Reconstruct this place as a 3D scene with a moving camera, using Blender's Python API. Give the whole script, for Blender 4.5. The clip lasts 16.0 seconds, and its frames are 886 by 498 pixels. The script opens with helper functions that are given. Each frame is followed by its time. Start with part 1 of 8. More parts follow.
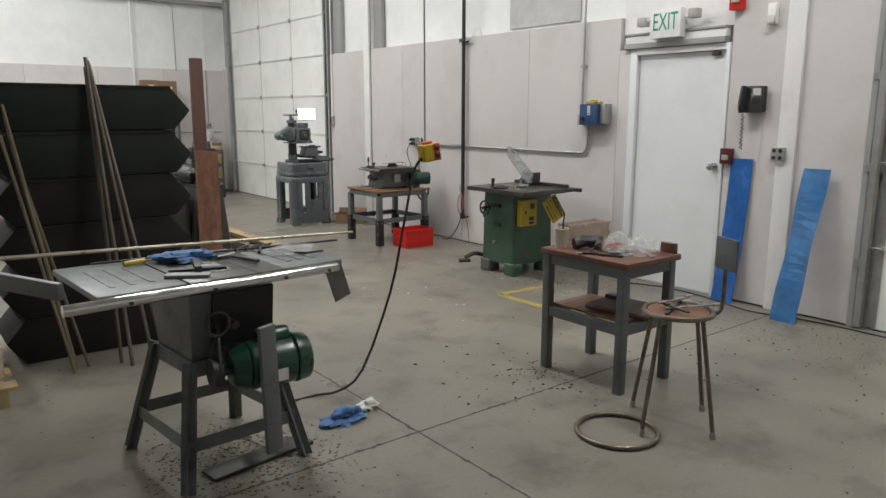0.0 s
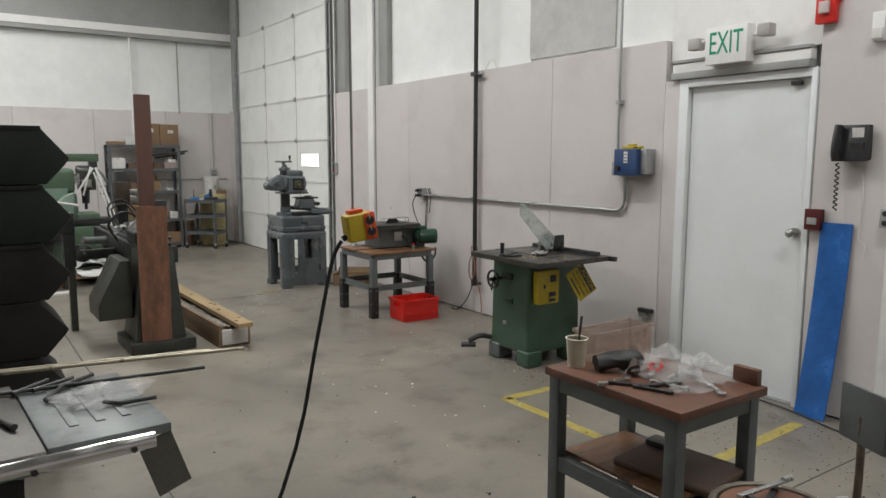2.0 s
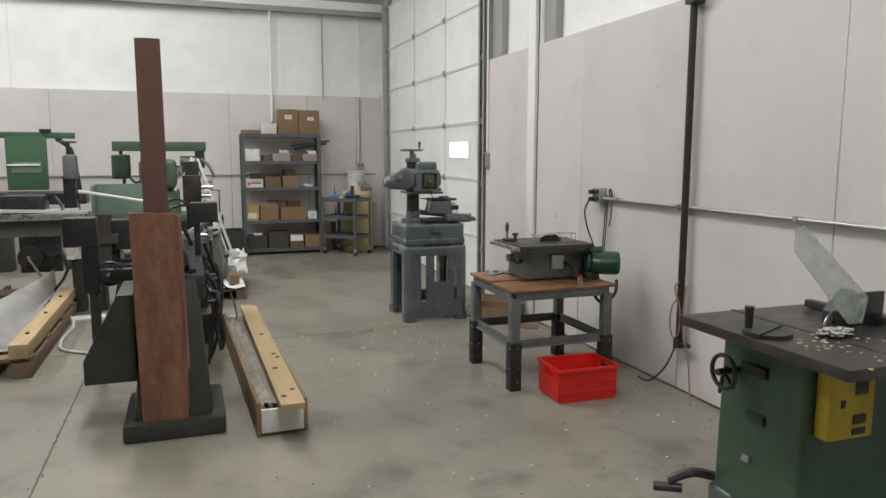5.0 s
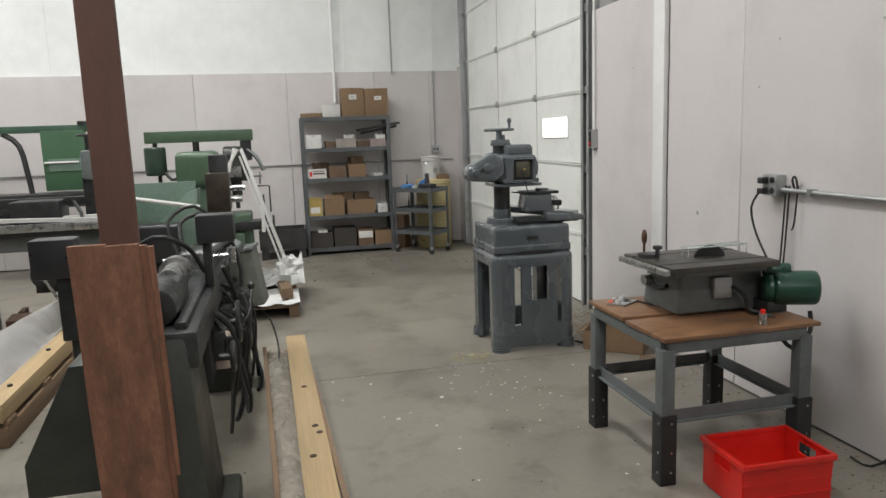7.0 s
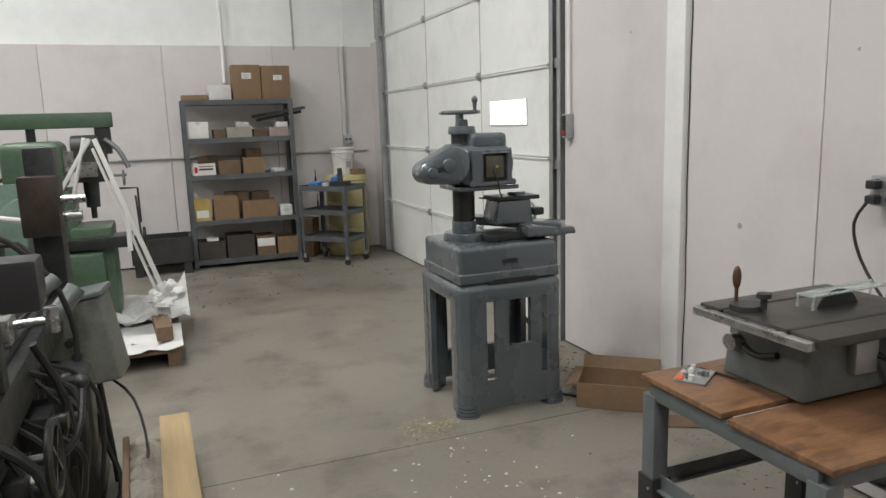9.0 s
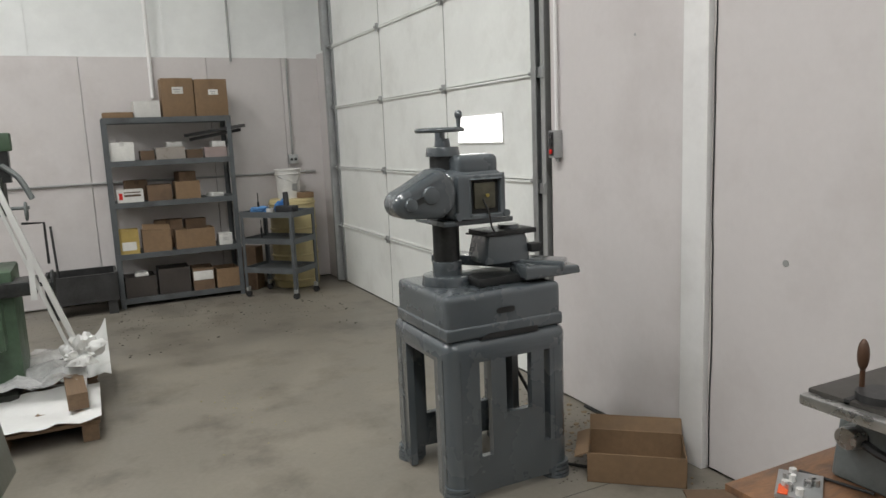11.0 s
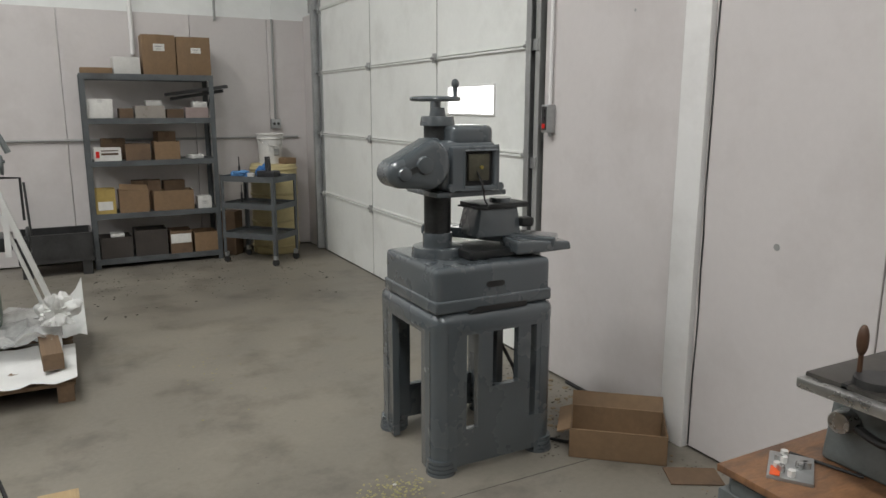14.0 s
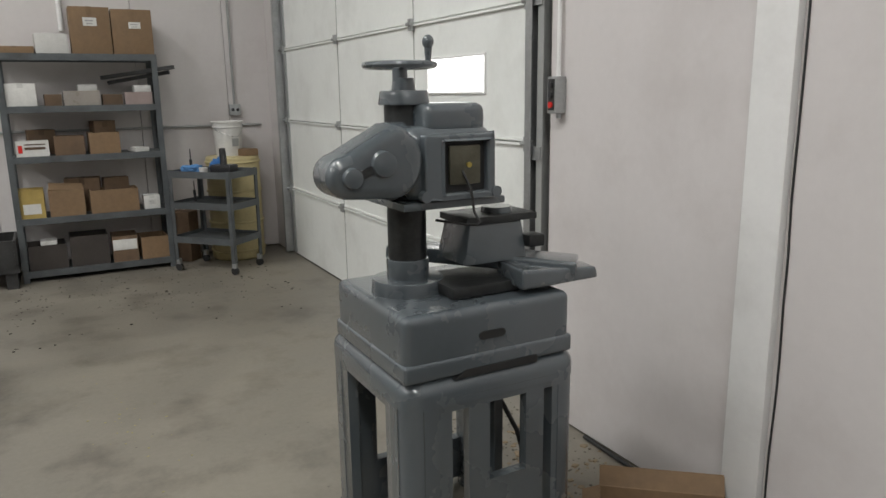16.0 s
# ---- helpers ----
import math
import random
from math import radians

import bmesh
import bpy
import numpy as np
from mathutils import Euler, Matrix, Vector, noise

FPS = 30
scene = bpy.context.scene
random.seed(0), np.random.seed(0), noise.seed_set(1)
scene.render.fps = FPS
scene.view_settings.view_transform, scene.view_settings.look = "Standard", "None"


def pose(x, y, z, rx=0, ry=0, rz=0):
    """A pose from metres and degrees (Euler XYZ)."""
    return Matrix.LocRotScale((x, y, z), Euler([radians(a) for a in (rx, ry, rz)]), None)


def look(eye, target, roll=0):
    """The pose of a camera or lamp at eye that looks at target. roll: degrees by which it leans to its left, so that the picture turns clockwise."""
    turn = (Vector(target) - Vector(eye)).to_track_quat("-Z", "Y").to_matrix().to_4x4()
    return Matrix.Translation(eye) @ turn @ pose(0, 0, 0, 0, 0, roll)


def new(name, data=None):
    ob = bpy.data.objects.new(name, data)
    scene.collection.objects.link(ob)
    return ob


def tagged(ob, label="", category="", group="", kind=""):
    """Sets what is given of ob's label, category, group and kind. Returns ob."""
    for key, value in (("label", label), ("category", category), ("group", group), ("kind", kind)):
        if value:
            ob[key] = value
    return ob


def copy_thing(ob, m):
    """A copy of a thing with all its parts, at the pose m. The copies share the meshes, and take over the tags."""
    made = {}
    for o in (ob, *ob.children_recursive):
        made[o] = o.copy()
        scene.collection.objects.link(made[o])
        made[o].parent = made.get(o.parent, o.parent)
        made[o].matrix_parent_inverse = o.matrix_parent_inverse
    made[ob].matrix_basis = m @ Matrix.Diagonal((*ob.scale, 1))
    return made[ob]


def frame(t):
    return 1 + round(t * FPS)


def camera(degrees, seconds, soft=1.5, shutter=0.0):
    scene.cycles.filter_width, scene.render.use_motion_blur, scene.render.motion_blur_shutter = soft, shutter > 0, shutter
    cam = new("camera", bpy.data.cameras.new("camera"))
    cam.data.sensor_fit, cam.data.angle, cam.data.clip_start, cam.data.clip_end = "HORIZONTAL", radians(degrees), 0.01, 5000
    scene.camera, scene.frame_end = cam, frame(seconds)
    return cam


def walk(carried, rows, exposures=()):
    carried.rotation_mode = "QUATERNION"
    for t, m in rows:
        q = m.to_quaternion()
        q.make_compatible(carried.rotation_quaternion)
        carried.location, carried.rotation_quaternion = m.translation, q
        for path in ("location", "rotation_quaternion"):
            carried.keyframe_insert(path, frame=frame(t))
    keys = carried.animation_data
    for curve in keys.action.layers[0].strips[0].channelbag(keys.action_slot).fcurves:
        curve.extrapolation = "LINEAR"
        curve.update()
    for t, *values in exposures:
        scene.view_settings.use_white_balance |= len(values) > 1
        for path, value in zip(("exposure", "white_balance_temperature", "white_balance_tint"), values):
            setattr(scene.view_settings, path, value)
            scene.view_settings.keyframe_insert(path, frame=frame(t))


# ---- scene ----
cam = camera(63.5, 16.0)
PATH = [
    (0, (0.562, 0.397, 1.586), (1.773, 1.944, 1.211), 0.1),
    (0.5, (0.849, 0.621, 1.584), (2.06, 2.173, 1.23), 0.5),
    (1, (1.149, 0.816, 1.606), (2.312, 2.414, 1.3), -0.3),
    (1.5, (1.474, 1.062, 1.614), (2.587, 2.7, 1.332), 0.7),
    (2, (1.775, 1.361, 1.61), (2.9, 2.995, 1.354), 0.1),
    (2.5, (2.067, 1.665, 1.613), (3.108, 3.356, 1.375), -0.7),
    (3, (2.355, 2.008, 1.557), (3.282, 3.755, 1.262), 0.8),
    (3.5, (2.609, 2.398, 1.534), (3.557, 4.132, 1.227), 0.7),
    (4, (2.887, 2.778, 1.523), (3.702, 4.584, 1.252), -0.5),
    (6.5, (3.57, 4.529, 1.513), (4.101, 6.434, 1.216), -0.5),
    (7, (3.642, 4.918, 1.527), (4.084, 6.843, 1.211), -2.0),
    (7.5, (3.681, 5.336, 1.5), (4.178, 7.249, 1.196), -2.4),
    (8, (3.671, 5.705, 1.496), (4.305, 7.573, 1.169), -2.2),
    (8.5, (3.728, 6.055, 1.506), (4.382, 7.92, 1.205), -2.2),
    (9, (3.744, 6.366, 1.503), (4.458, 8.201, 1.152), -1.8),
    (9.5, (3.755, 6.664, 1.496), (4.573, 8.452, 1.133), -1.9),
    (10, (3.869, 6.86, 1.519), (4.703, 8.651, 1.21), -3.1),
    (12.5, (3.834, 7.146, 1.527), (4.743, 8.895, 1.188), -0.7),
    (13, (3.842, 7.156, 1.51), (4.725, 8.916, 1.156), -0.7),
    (13.5, (3.834, 7.143, 1.509), (4.718, 8.898, 1.136), -0.4),
    (14, (3.815, 7.123, 1.515), (4.731, 8.857, 1.124), 0.1),
    (14.5, (4.014, 7.46, 1.5), (4.921, 9.195, 1.089), -0.2),
    (15, (4.143, 7.665, 1.485), (5.038, 9.408, 1.086), 0.1),
    (15.5, (4.208, 7.751, 1.474), (5.121, 9.488, 1.09), 0.9),
    (16, (4.307, 7.926, 1.471), (5.238, 9.643, 1.041), -0.8),
]
walk(cam, [(t, look(eye, target, roll)) for t, eye, target, roll in PATH], ((0, 0.0), (1, -0.01), (2.5, -0.24), (4, -0.09), (6.5, 0.0), (9, -0.01), (12.5, -0.21), (14, -0.25), (14.5, -0.38), (15, -0.26), (15.5, -0.18), (16, -0.16)))

# ---- world, lamps ----
world = bpy.data.worlds.new("world")
scene.world = world
world.use_nodes = True
wn = world.node_tree
sky = wn.nodes.new("ShaderNodeTexSky")
sky.sky_type, sky.sun_disc, sky.sun_elevation, sky.sun_rotation = "NISHITA", False, radians(35), radians(90)
wn.links.new(sky.outputs[0], wn.nodes["Background"].inputs[0])
wn.nodes["Background"].inputs[1].default_value = 0.12
scene.view_settings.exposure = 0.0
LAMP_POWER = 118.0
LAMPS = [(4.3, 1.8), (3.4, 5.6), (3.2, 9.4), (-1.4, 8.6), (-1.2, 12.4), (2.0, 11.8)]


def build_lamps():
    for x, y in LAMPS:
        d = bpy.data.lights.new("strip_light", "AREA")
        d.shape, d.size, d.size_y, d.energy, d.color = "RECTANGLE", 0.3, 2.4, LAMP_POWER, (0.985, 0.985, 0.975)
        ob = new("strip_light_lamp", d)
        ob.matrix_world = pose(x, y, 5.30)


# ---- materials ----
MATS = {}


def mat(name, color, rough=0.6, metal=0.0, var=0.12, scale=6.0, fine=60.0, bump=0.0, stain=None, stain_amt=0.0, stain_scale=2.0, coat=0.0, rvar=0.1, each=0.0, stretch=(1, 1, 1), alpha=1.0, trans=0.0):
    """Procedural surface: broad and fine colour variation, stains, relief, roughness variation."""
    if name in MATS:
        return MATS[name]
    m = bpy.data.materials.new(name)
    m.use_nodes = True
    nt = m.node_tree
    N, L = nt.nodes, nt.links
    b = N["Principled BSDF"]
    b.inputs["Metallic"].default_value = metal
    b.inputs["Coat Weight"].default_value = coat
    b.inputs["Coat Roughness"].default_value = 0.15
    b.inputs["Alpha"].default_value = alpha
    b.inputs["Transmission Weight"].default_value = trans
    tc = N.new("ShaderNodeTexCoord")
    mp = N.new("ShaderNodeMapping")
    mp.inputs["Scale"].default_value = stretch
    L.new(tc.outputs["Object"], mp.inputs[0])

    def noise_tex(sc, detail=4.0, rgh=0.6):
        n = N.new("ShaderNodeTexNoise")
        n.inputs["Scale"].default_value, n.inputs["Detail"].default_value, n.inputs["Roughness"].default_value = sc, detail, rgh
        L.new(mp.outputs[0], n.inputs["Vector"])
        return n

    def ramp(src, lo, hi, a, c):
        r = N.new("ShaderNodeMapRange")
        r.inputs[1].default_value, r.inputs[2].default_value, r.inputs[3].default_value, r.inputs[4].default_value = lo, hi, a, c
        L.new(src, r.inputs[0])
        return r.outputs[0]

    n1, n2 = noise_tex(scale), noise_tex(fine, 5.0, 0.7)
    f1 = ramp(n1.outputs[0], 0.3, 0.7, 1 - var, 1 + var)
    f2 = ramp(n2.outputs[0], 0.3, 0.7, 1 - var * 0.6, 1 + var * 0.6)
    mul = N.new("ShaderNodeMath")
    mul.operation = "MULTIPLY"
    L.new(f1, mul.inputs[0]), L.new(f2, mul.inputs[1])
    fac = mul.outputs[0]
    if each:
        oi = N.new("ShaderNodeObjectInfo")
        m2 = N.new("ShaderNodeMath")
        m2.operation = "MULTIPLY"
        L.new(fac, m2.inputs[0]), L.new(ramp(oi.outputs["Random"], 0, 1, 1 - each, 1 + each), m2.inputs[1])
        fac = m2.outputs[0]
    vm = N.new("ShaderNodeVectorMath")
    vm.operation = "SCALE"
    vm.inputs[0].default_value = color[:3]
    L.new(fac, vm.inputs["Scale"])
    col = vm.outputs[0]
    if stain:
        n3 = noise_tex(stain_scale, 6.0, 0.65)
        mx = N.new("ShaderNodeMix")
        mx.data_type = "RGBA"
        L.new(ramp(n3.outputs[0], 0.5, 0.72, 0.0, stain_amt), mx.inputs[0])
        L.new(col, mx.inputs[6])
        mx.inputs[7].default_value = (*stain, 1)
        col = mx.outputs[2]
    L.new(col, b.inputs["Base Color"])
    L.new(ramp(n1.outputs[0], 0.3, 0.7, max(0.02, rough - rvar), min(1, rough + rvar)), b.inputs["Roughness"])
    if bump:
        bp = N.new("ShaderNodeBump")
        bp.inputs["Strength"].default_value, bp.inputs["Distance"].default_value = min(1.0, bump * 2), 0.004
        L.new(n2.outputs[0], bp.inputs["Height"])
        L.new(bp.outputs[0], b.inputs["Normal"])
    MATS[name] = m
    return m


def wood(name, c1, c2, rough=0.65, axis=1, rings=9.0, each=0.0, bump=0.1):
    """Wood: grain streaks drawn out along one axis."""
    if name in MATS:
        return MATS[name]
    s = [rings * 3, rings * 3, rings * 3]
    s[axis] = rings * 0.12
    m = mat(name, c1, rough, var=0.2, scale=1.0, fine=6.0, stain=c2, stain_amt=0.85, stain_scale=0.8, stretch=tuple(s), bump=bump, each=each)
    return m


def emit(name, color, strength):
    m = bpy.data.materials.new(name)
    m.use_nodes = True
    b = m.node_tree.nodes["Principled BSDF"]
    b.inputs["Base Color"].default_value = (*color, 1)
    b.inputs["Emission Color"].default_value = (*color, 1)
    b.inputs["Emission Strength"].default_value = strength
    return m


def film(name, color, alpha, rough=0.12, scale=14.0):
    """Thin creased plastic film, partly see-through."""
    m = mat(name, color, rough, var=0.15, scale=scale, fine=40, bump=0.5, alpha=alpha)
    return m


def glass(name, color, rough=0.05):
    m = bpy.data.materials.new(name)
    m.use_nodes = True
    b = m.node_tree.nodes["Principled BSDF"]
    b.inputs["Base Color"].default_value = (*color, 1)
    b.inputs["Roughness"].default_value = rough
    b.inputs["Transmission Weight"].default_value = 1.0
    b.inputs["IOR"].default_value = 1.2
    return m


def concrete():
    """Worn, sealed concrete: broad grey and ochre clouds, fine speckle, dark scuffs, patchy gloss."""
    m = mat("concrete", (0.208, 0.189, 0.157), 0.44, var=0.13, scale=0.9, fine=38, bump=0.05, stain=(0.085, 0.074, 0.060), stain_amt=0.75, stain_scale=2.6, rvar=0.17)
    nt = m.node_tree
    N, L = nt.nodes, nt.links
    b = N["Principled BSDF"]
    old = b.inputs["Base Color"].links[0].from_socket
    tc = N.new("ShaderNodeTexCoord")
    mu = N.new("ShaderNodeTexNoise")
    mu.inputs["Scale"].default_value, mu.inputs["Detail"].default_value = 0.45, 8
    mu.inputs["Roughness"].default_value = 0.7
    L.new(tc.outputs["Object"], mu.inputs["Vector"])
    r = N.new("ShaderNodeMapRange")
    r.inputs[1].default_value, r.inputs[2].default_value, r.inputs[3].default_value, r.inputs[4].default_value = 0.48, 0.66, 0.0, 0.45
    L.new(mu.outputs[0], r.inputs[0])
    mx = N.new("ShaderNodeMix")
    mx.data_type = "RGBA"
    L.new(r.outputs[0], mx.inputs[0])
    L.new(old, mx.inputs[6])
    mx.inputs[7].default_value = (0.30, 0.27, 0.215, 1)
    L.new(mx.outputs[2], b.inputs["Base Color"])
    # tiny dark specks of dirt
    v = N.new("ShaderNodeTexVoronoi")
    v.inputs["Scale"].default_value = 9.0
    L.new(tc.outputs["Object"], v.inputs["Vector"])
    r2 = N.new("ShaderNodeMapRange")
    r2.inputs[1].default_value, r2.inputs[2].default_value, r2.inputs[3].default_value, r2.inputs[4].default_value = 0.02, 0.06, 0.7, 0.0
    L.new(v.outputs["Distance"], r2.inputs[0])
    mx2 = N.new("ShaderNodeMix")
    mx2.data_type = "RGBA"
    L.new(r2.outputs[0], mx2.inputs[0])
    L.new(mx.outputs[2], mx2.inputs[6])
    mx2.inputs[7].default_value = (0.07, 0.062, 0.052, 1)
    L.new(mx2.outputs[2], b.inputs["Base Color"])
    return m


M_CONC = concrete()
M_PANEL = mat("wall_board", (0.61, 0.578, 0.565), 0.55, var=0.03, scale=1.2, fine=25, bump=0.03, stain=(0.46, 0.42, 0.40), stain_amt=0.45, stain_scale=1.3, each=0.05)
M_INSUL = mat("insulation_facing", (0.80, 0.815, 0.80), 0.45, var=0.05, scale=1.5, fine=8, bump=0.15, stain=(0.62, 0.63, 0.62), stain_amt=0.4, stain_scale=0.8)
M_INSUL_D = mat("stained_insulation", (0.50, 0.50, 0.485), 0.6, var=0.12, scale=2.0, fine=9, bump=0.2, stain=(0.25, 0.245, 0.23), stain_amt=0.5)
M_WHITE = mat("white_paint", (0.82, 0.815, 0.80), 0.42, var=0.03, scale=2, fine=30, bump=0.03, stain=(0.5, 0.48, 0.45), stain_amt=0.25, stain_scale=3)
M_DOORWHITE = mat("door_paint", (0.76, 0.785, 0.79), 0.38, var=0.02, scale=1.5, fine=30, stain=(0.56, 0.56, 0.55), stain_amt=0.3, stain_scale=1.6)
M_GDOOR = mat("sectional_door_paint", (0.835, 0.85, 0.82), 0.42, var=0.03, scale=2, fine=25, bump=0.03, stain=(0.55, 0.55, 0.51), stain_amt=0.35, stain_scale=1.8)
M_GALV = mat("galvanised_steel", (0.42, 0.43, 0.43), 0.42, 0.75, var=0.12, scale=9, fine=50)
M_STEELGREY = mat("grey_column_paint", (0.33, 0.335, 0.325), 0.5, 0.1, var=0.08, scale=3, fine=30)
M_DARKSTEEL = mat("dark_steel", (0.055, 0.055, 0.055), 0.45, 0.5, var=0.2, scale=8, fine=60, bump=0.1)
M_BLACK = mat("black_rubber", (0.018, 0.018, 0.018), 0.55, var=0.2, scale=10)
M_BLACKPL = mat("black_plastic", (0.025, 0.025, 0.027), 0.35, var=0.1, scale=10)
M_CEIL = mat("roof_liner", (0.55, 0.56, 0.55), 0.6, var=0.06, scale=1, fine=10, bump=0.1)
M_JOINT = mat("joint_dirt", (0.085, 0.078, 0.07), 0.8, var=0.3, scale=20)
M_YELLOW = mat("worn_yellow_line", (0.39, 0.315, 0.075), 0.6, var=0.2, scale=12, fine=40, stain=(0.22, 0.2, 0.16), stain_amt=0.95, stain_scale=7)
M_MACHGREY = mat("machine_grey_enamel", (0.086, 0.101, 0.111), 0.26, 0.0, var=0.045, scale=4, fine=60, bump=0.012, coat=0.9, stain=(0.066, 0.078, 0.085), stain_amt=0.15, stain_scale=3)
M_MACHDARK = mat("oily_cast_iron", (0.045, 0.047, 0.047), 0.38, 0.55, var=0.25, scale=14, fine=70, bump=0.15)
M_STEEL = mat("bright_steel", (0.45, 0.45, 0.44), 0.3, 0.9, var=0.1, scale=20)
M_CHROME = mat("chrome", (0.7, 0.7, 0.7), 0.14, 1.0, var=0.05, scale=20)
M_GREEN = mat("machine_green_enamel", (0.048, 0.098, 0.062), 0.38, var=0.14, scale=5, fine=50, bump=0.06, coat=0.15, stain=(0.03, 0.05, 0.036), stain_amt=0.5, stain_scale=3.5)
M_GREENDK = mat("dark_green_motor", (0.012, 0.055, 0.035), 0.33, var=0.18, scale=8, fine=50, coat=0.2)
M_MILLGREEN = mat("muted_machine_green", (0.070, 0.118, 0.072), 0.42, var=0.18, scale=6, fine=50, bump=0.08, stain=(0.03, 0.045, 0.03), stain_amt=0.65, stain_scale=6)
M_GREENLT = mat("pale_green_machine", (0.14, 0.205, 0.16), 0.45, var=0.14, scale=5, fine=40, stain=(0.07, 0.08, 0.06), stain_amt=0.6, stain_scale=4)
M_OLIVE = mat("oily_green_iron", (0.042, 0.045, 0.038), 0.42, 0.2, var=0.2, scale=7, fine=50, bump=0.12, stain=(0.03, 0.032, 0.026), stain_amt=0.7, stain_scale=5)
M_SAWGREY = mat("saw_grey_green", (0.150, 0.165, 0.163), 0.42, 0.1, var=0.14, scale=6, fine=50, stain=(0.04, 0.045, 0.04), stain_amt=0.7, stain_scale=6, bump=0.05)
M_FRAMEGREY = mat("bench_grey_paint", (0.125, 0.14, 0.14), 0.45, 0.15, var=0.12, scale=9, fine=60, stain=(0.06, 0.06, 0.055), stain_amt=0.5, stain_scale=7)
M_IRONTOP = mat("cast_iron_table", (0.075, 0.070, 0.062), 0.38, 0.6, var=0.22, scale=7, fine=60, stain=(0.05, 0.045, 0.04), stain_amt=0.6, stain_scale=4)
M_YPLAST = mat("yellow_plastic", (0.52, 0.385, 0.02), 0.42, var=0.08, scale=12, fine=50, stain=(0.28, 0.2, 0.03), stain_amt=0.4, stain_scale=14)
M_ORANGE = mat("orange_red_plastic", (0.72, 0.10, 0.02), 0.4, var=0.08, scale=12)
M_RED = mat("red_plastic", (0.62, 0.018, 0.012), 0.36, var=0.08, scale=8, fine=40)
M_BLUE = mat("blue_film_card", (0.025, 0.135, 0.44), 0.2, var=0.22, scale=7, fine=22, bump=0.6, alpha=0.88)
M_BLUEBOX = mat("blue_enamel", (0.025, 0.06, 0.16), 0.4, var=0.12, scale=10)
M_CARD = mat("cardboard", (0.21, 0.135, 0.075), 0.8, var=0.12, scale=6, fine=50, bump=0.05, stain=(0.17, 0.11, 0.06), stain_amt=0.4, stain_scale=5, each=0.15)
# Cardboard with the shelf's inner shade put into a darker colour, plus stains.
M_CARDSHADE = mat("shaded_dirty_cardboard", (0.14, 0.09, 0.055), 0.85, var=0.15, scale=8, fine=50, stain=(0.07, 0.05, 0.035), stain_amt=0.7, stain_scale=6, each=0.3)
M_PAPER = mat("white_label", (0.62, 0.61, 0.58), 0.7, var=0.06, scale=15, each=0.12)
M_SHELF = mat("shelf_steel", (0.105, 0.115, 0.12), 0.5, 0.3, var=0.15, scale=8, fine=50, stain=(0.05, 0.045, 0.04), stain_amt=0.5, stain_scale=6)
M_RUSTWOOD = mat("red_brown_board", (0.225, 0.105, 0.062), 0.72, var=0.3, scale=7, fine=45, bump=0.25, stain=(0.085, 0.042, 0.030), stain_amt=0.75, stain_scale=4.5, stretch=(2.2, 2.2, 0.8), each=0.15)
M_TALLWOOD = mat("dull_brown_board", (0.125, 0.062, 0.046), 0.68, var=0.18, scale=6, fine=45, bump=0.12, stain=(0.075, 0.042, 0.034), stain_amt=0.6, stain_scale=3.0, stretch=(2.5, 2.5, 0.5))
M_PINE = wood("pine_plank", (0.40, 0.29, 0.155), (0.31, 0.20, 0.10), 0.62, 1, 4)
M_OLDWOOD = wood("old_timber", (0.19, 0.125, 0.075), (0.10, 0.065, 0.04), 0.8, 1, 5, each=0.2)
M_TABLEWOOD = mat("worn_bench_top", (0.14, 0.062, 0.037), 0.48, var=0.22, scale=6, fine=45, stain=(0.055, 0.03, 0.024), stain_amt=0.85, stain_scale=4, stretch=(3.5, 1, 1), bump=0.08)
M_PLY = mat("plywood_top", (0.205, 0.105, 0.052), 0.42, var=0.30, scale=6, fine=45, stain=(0.065, 0.038, 0.027), stain_amt=0.95, stain_scale=4.5, stretch=(1, 3.5, 1), bump=0.08)
M_LID = mat("dark_brown_leatherette", (0.09, 0.05, 0.033), 0.6, var=0.2, scale=10)
M_GLASS = film("clear_guard", (0.50, 0.56, 0.53), 0.42, 0.12)
M_CLEARFILM = film("clear_plastic_film", (0.78, 0.78, 0.77), 0.17, 0.06)
M_TAN = mat("tan_plastic", (0.50, 0.42, 0.22), 0.45, var=0.1, scale=7, stain=(0.3, 0.24, 0.12), stain_amt=0.4)
M_BEIGE = mat("beige_plastic", (0.55, 0.46, 0.38), 0.5, var=0.05, scale=6)
M_REDGREEN = mat("exit_green", (0.0, 0.30, 0.16), 0.5, var=0.05)


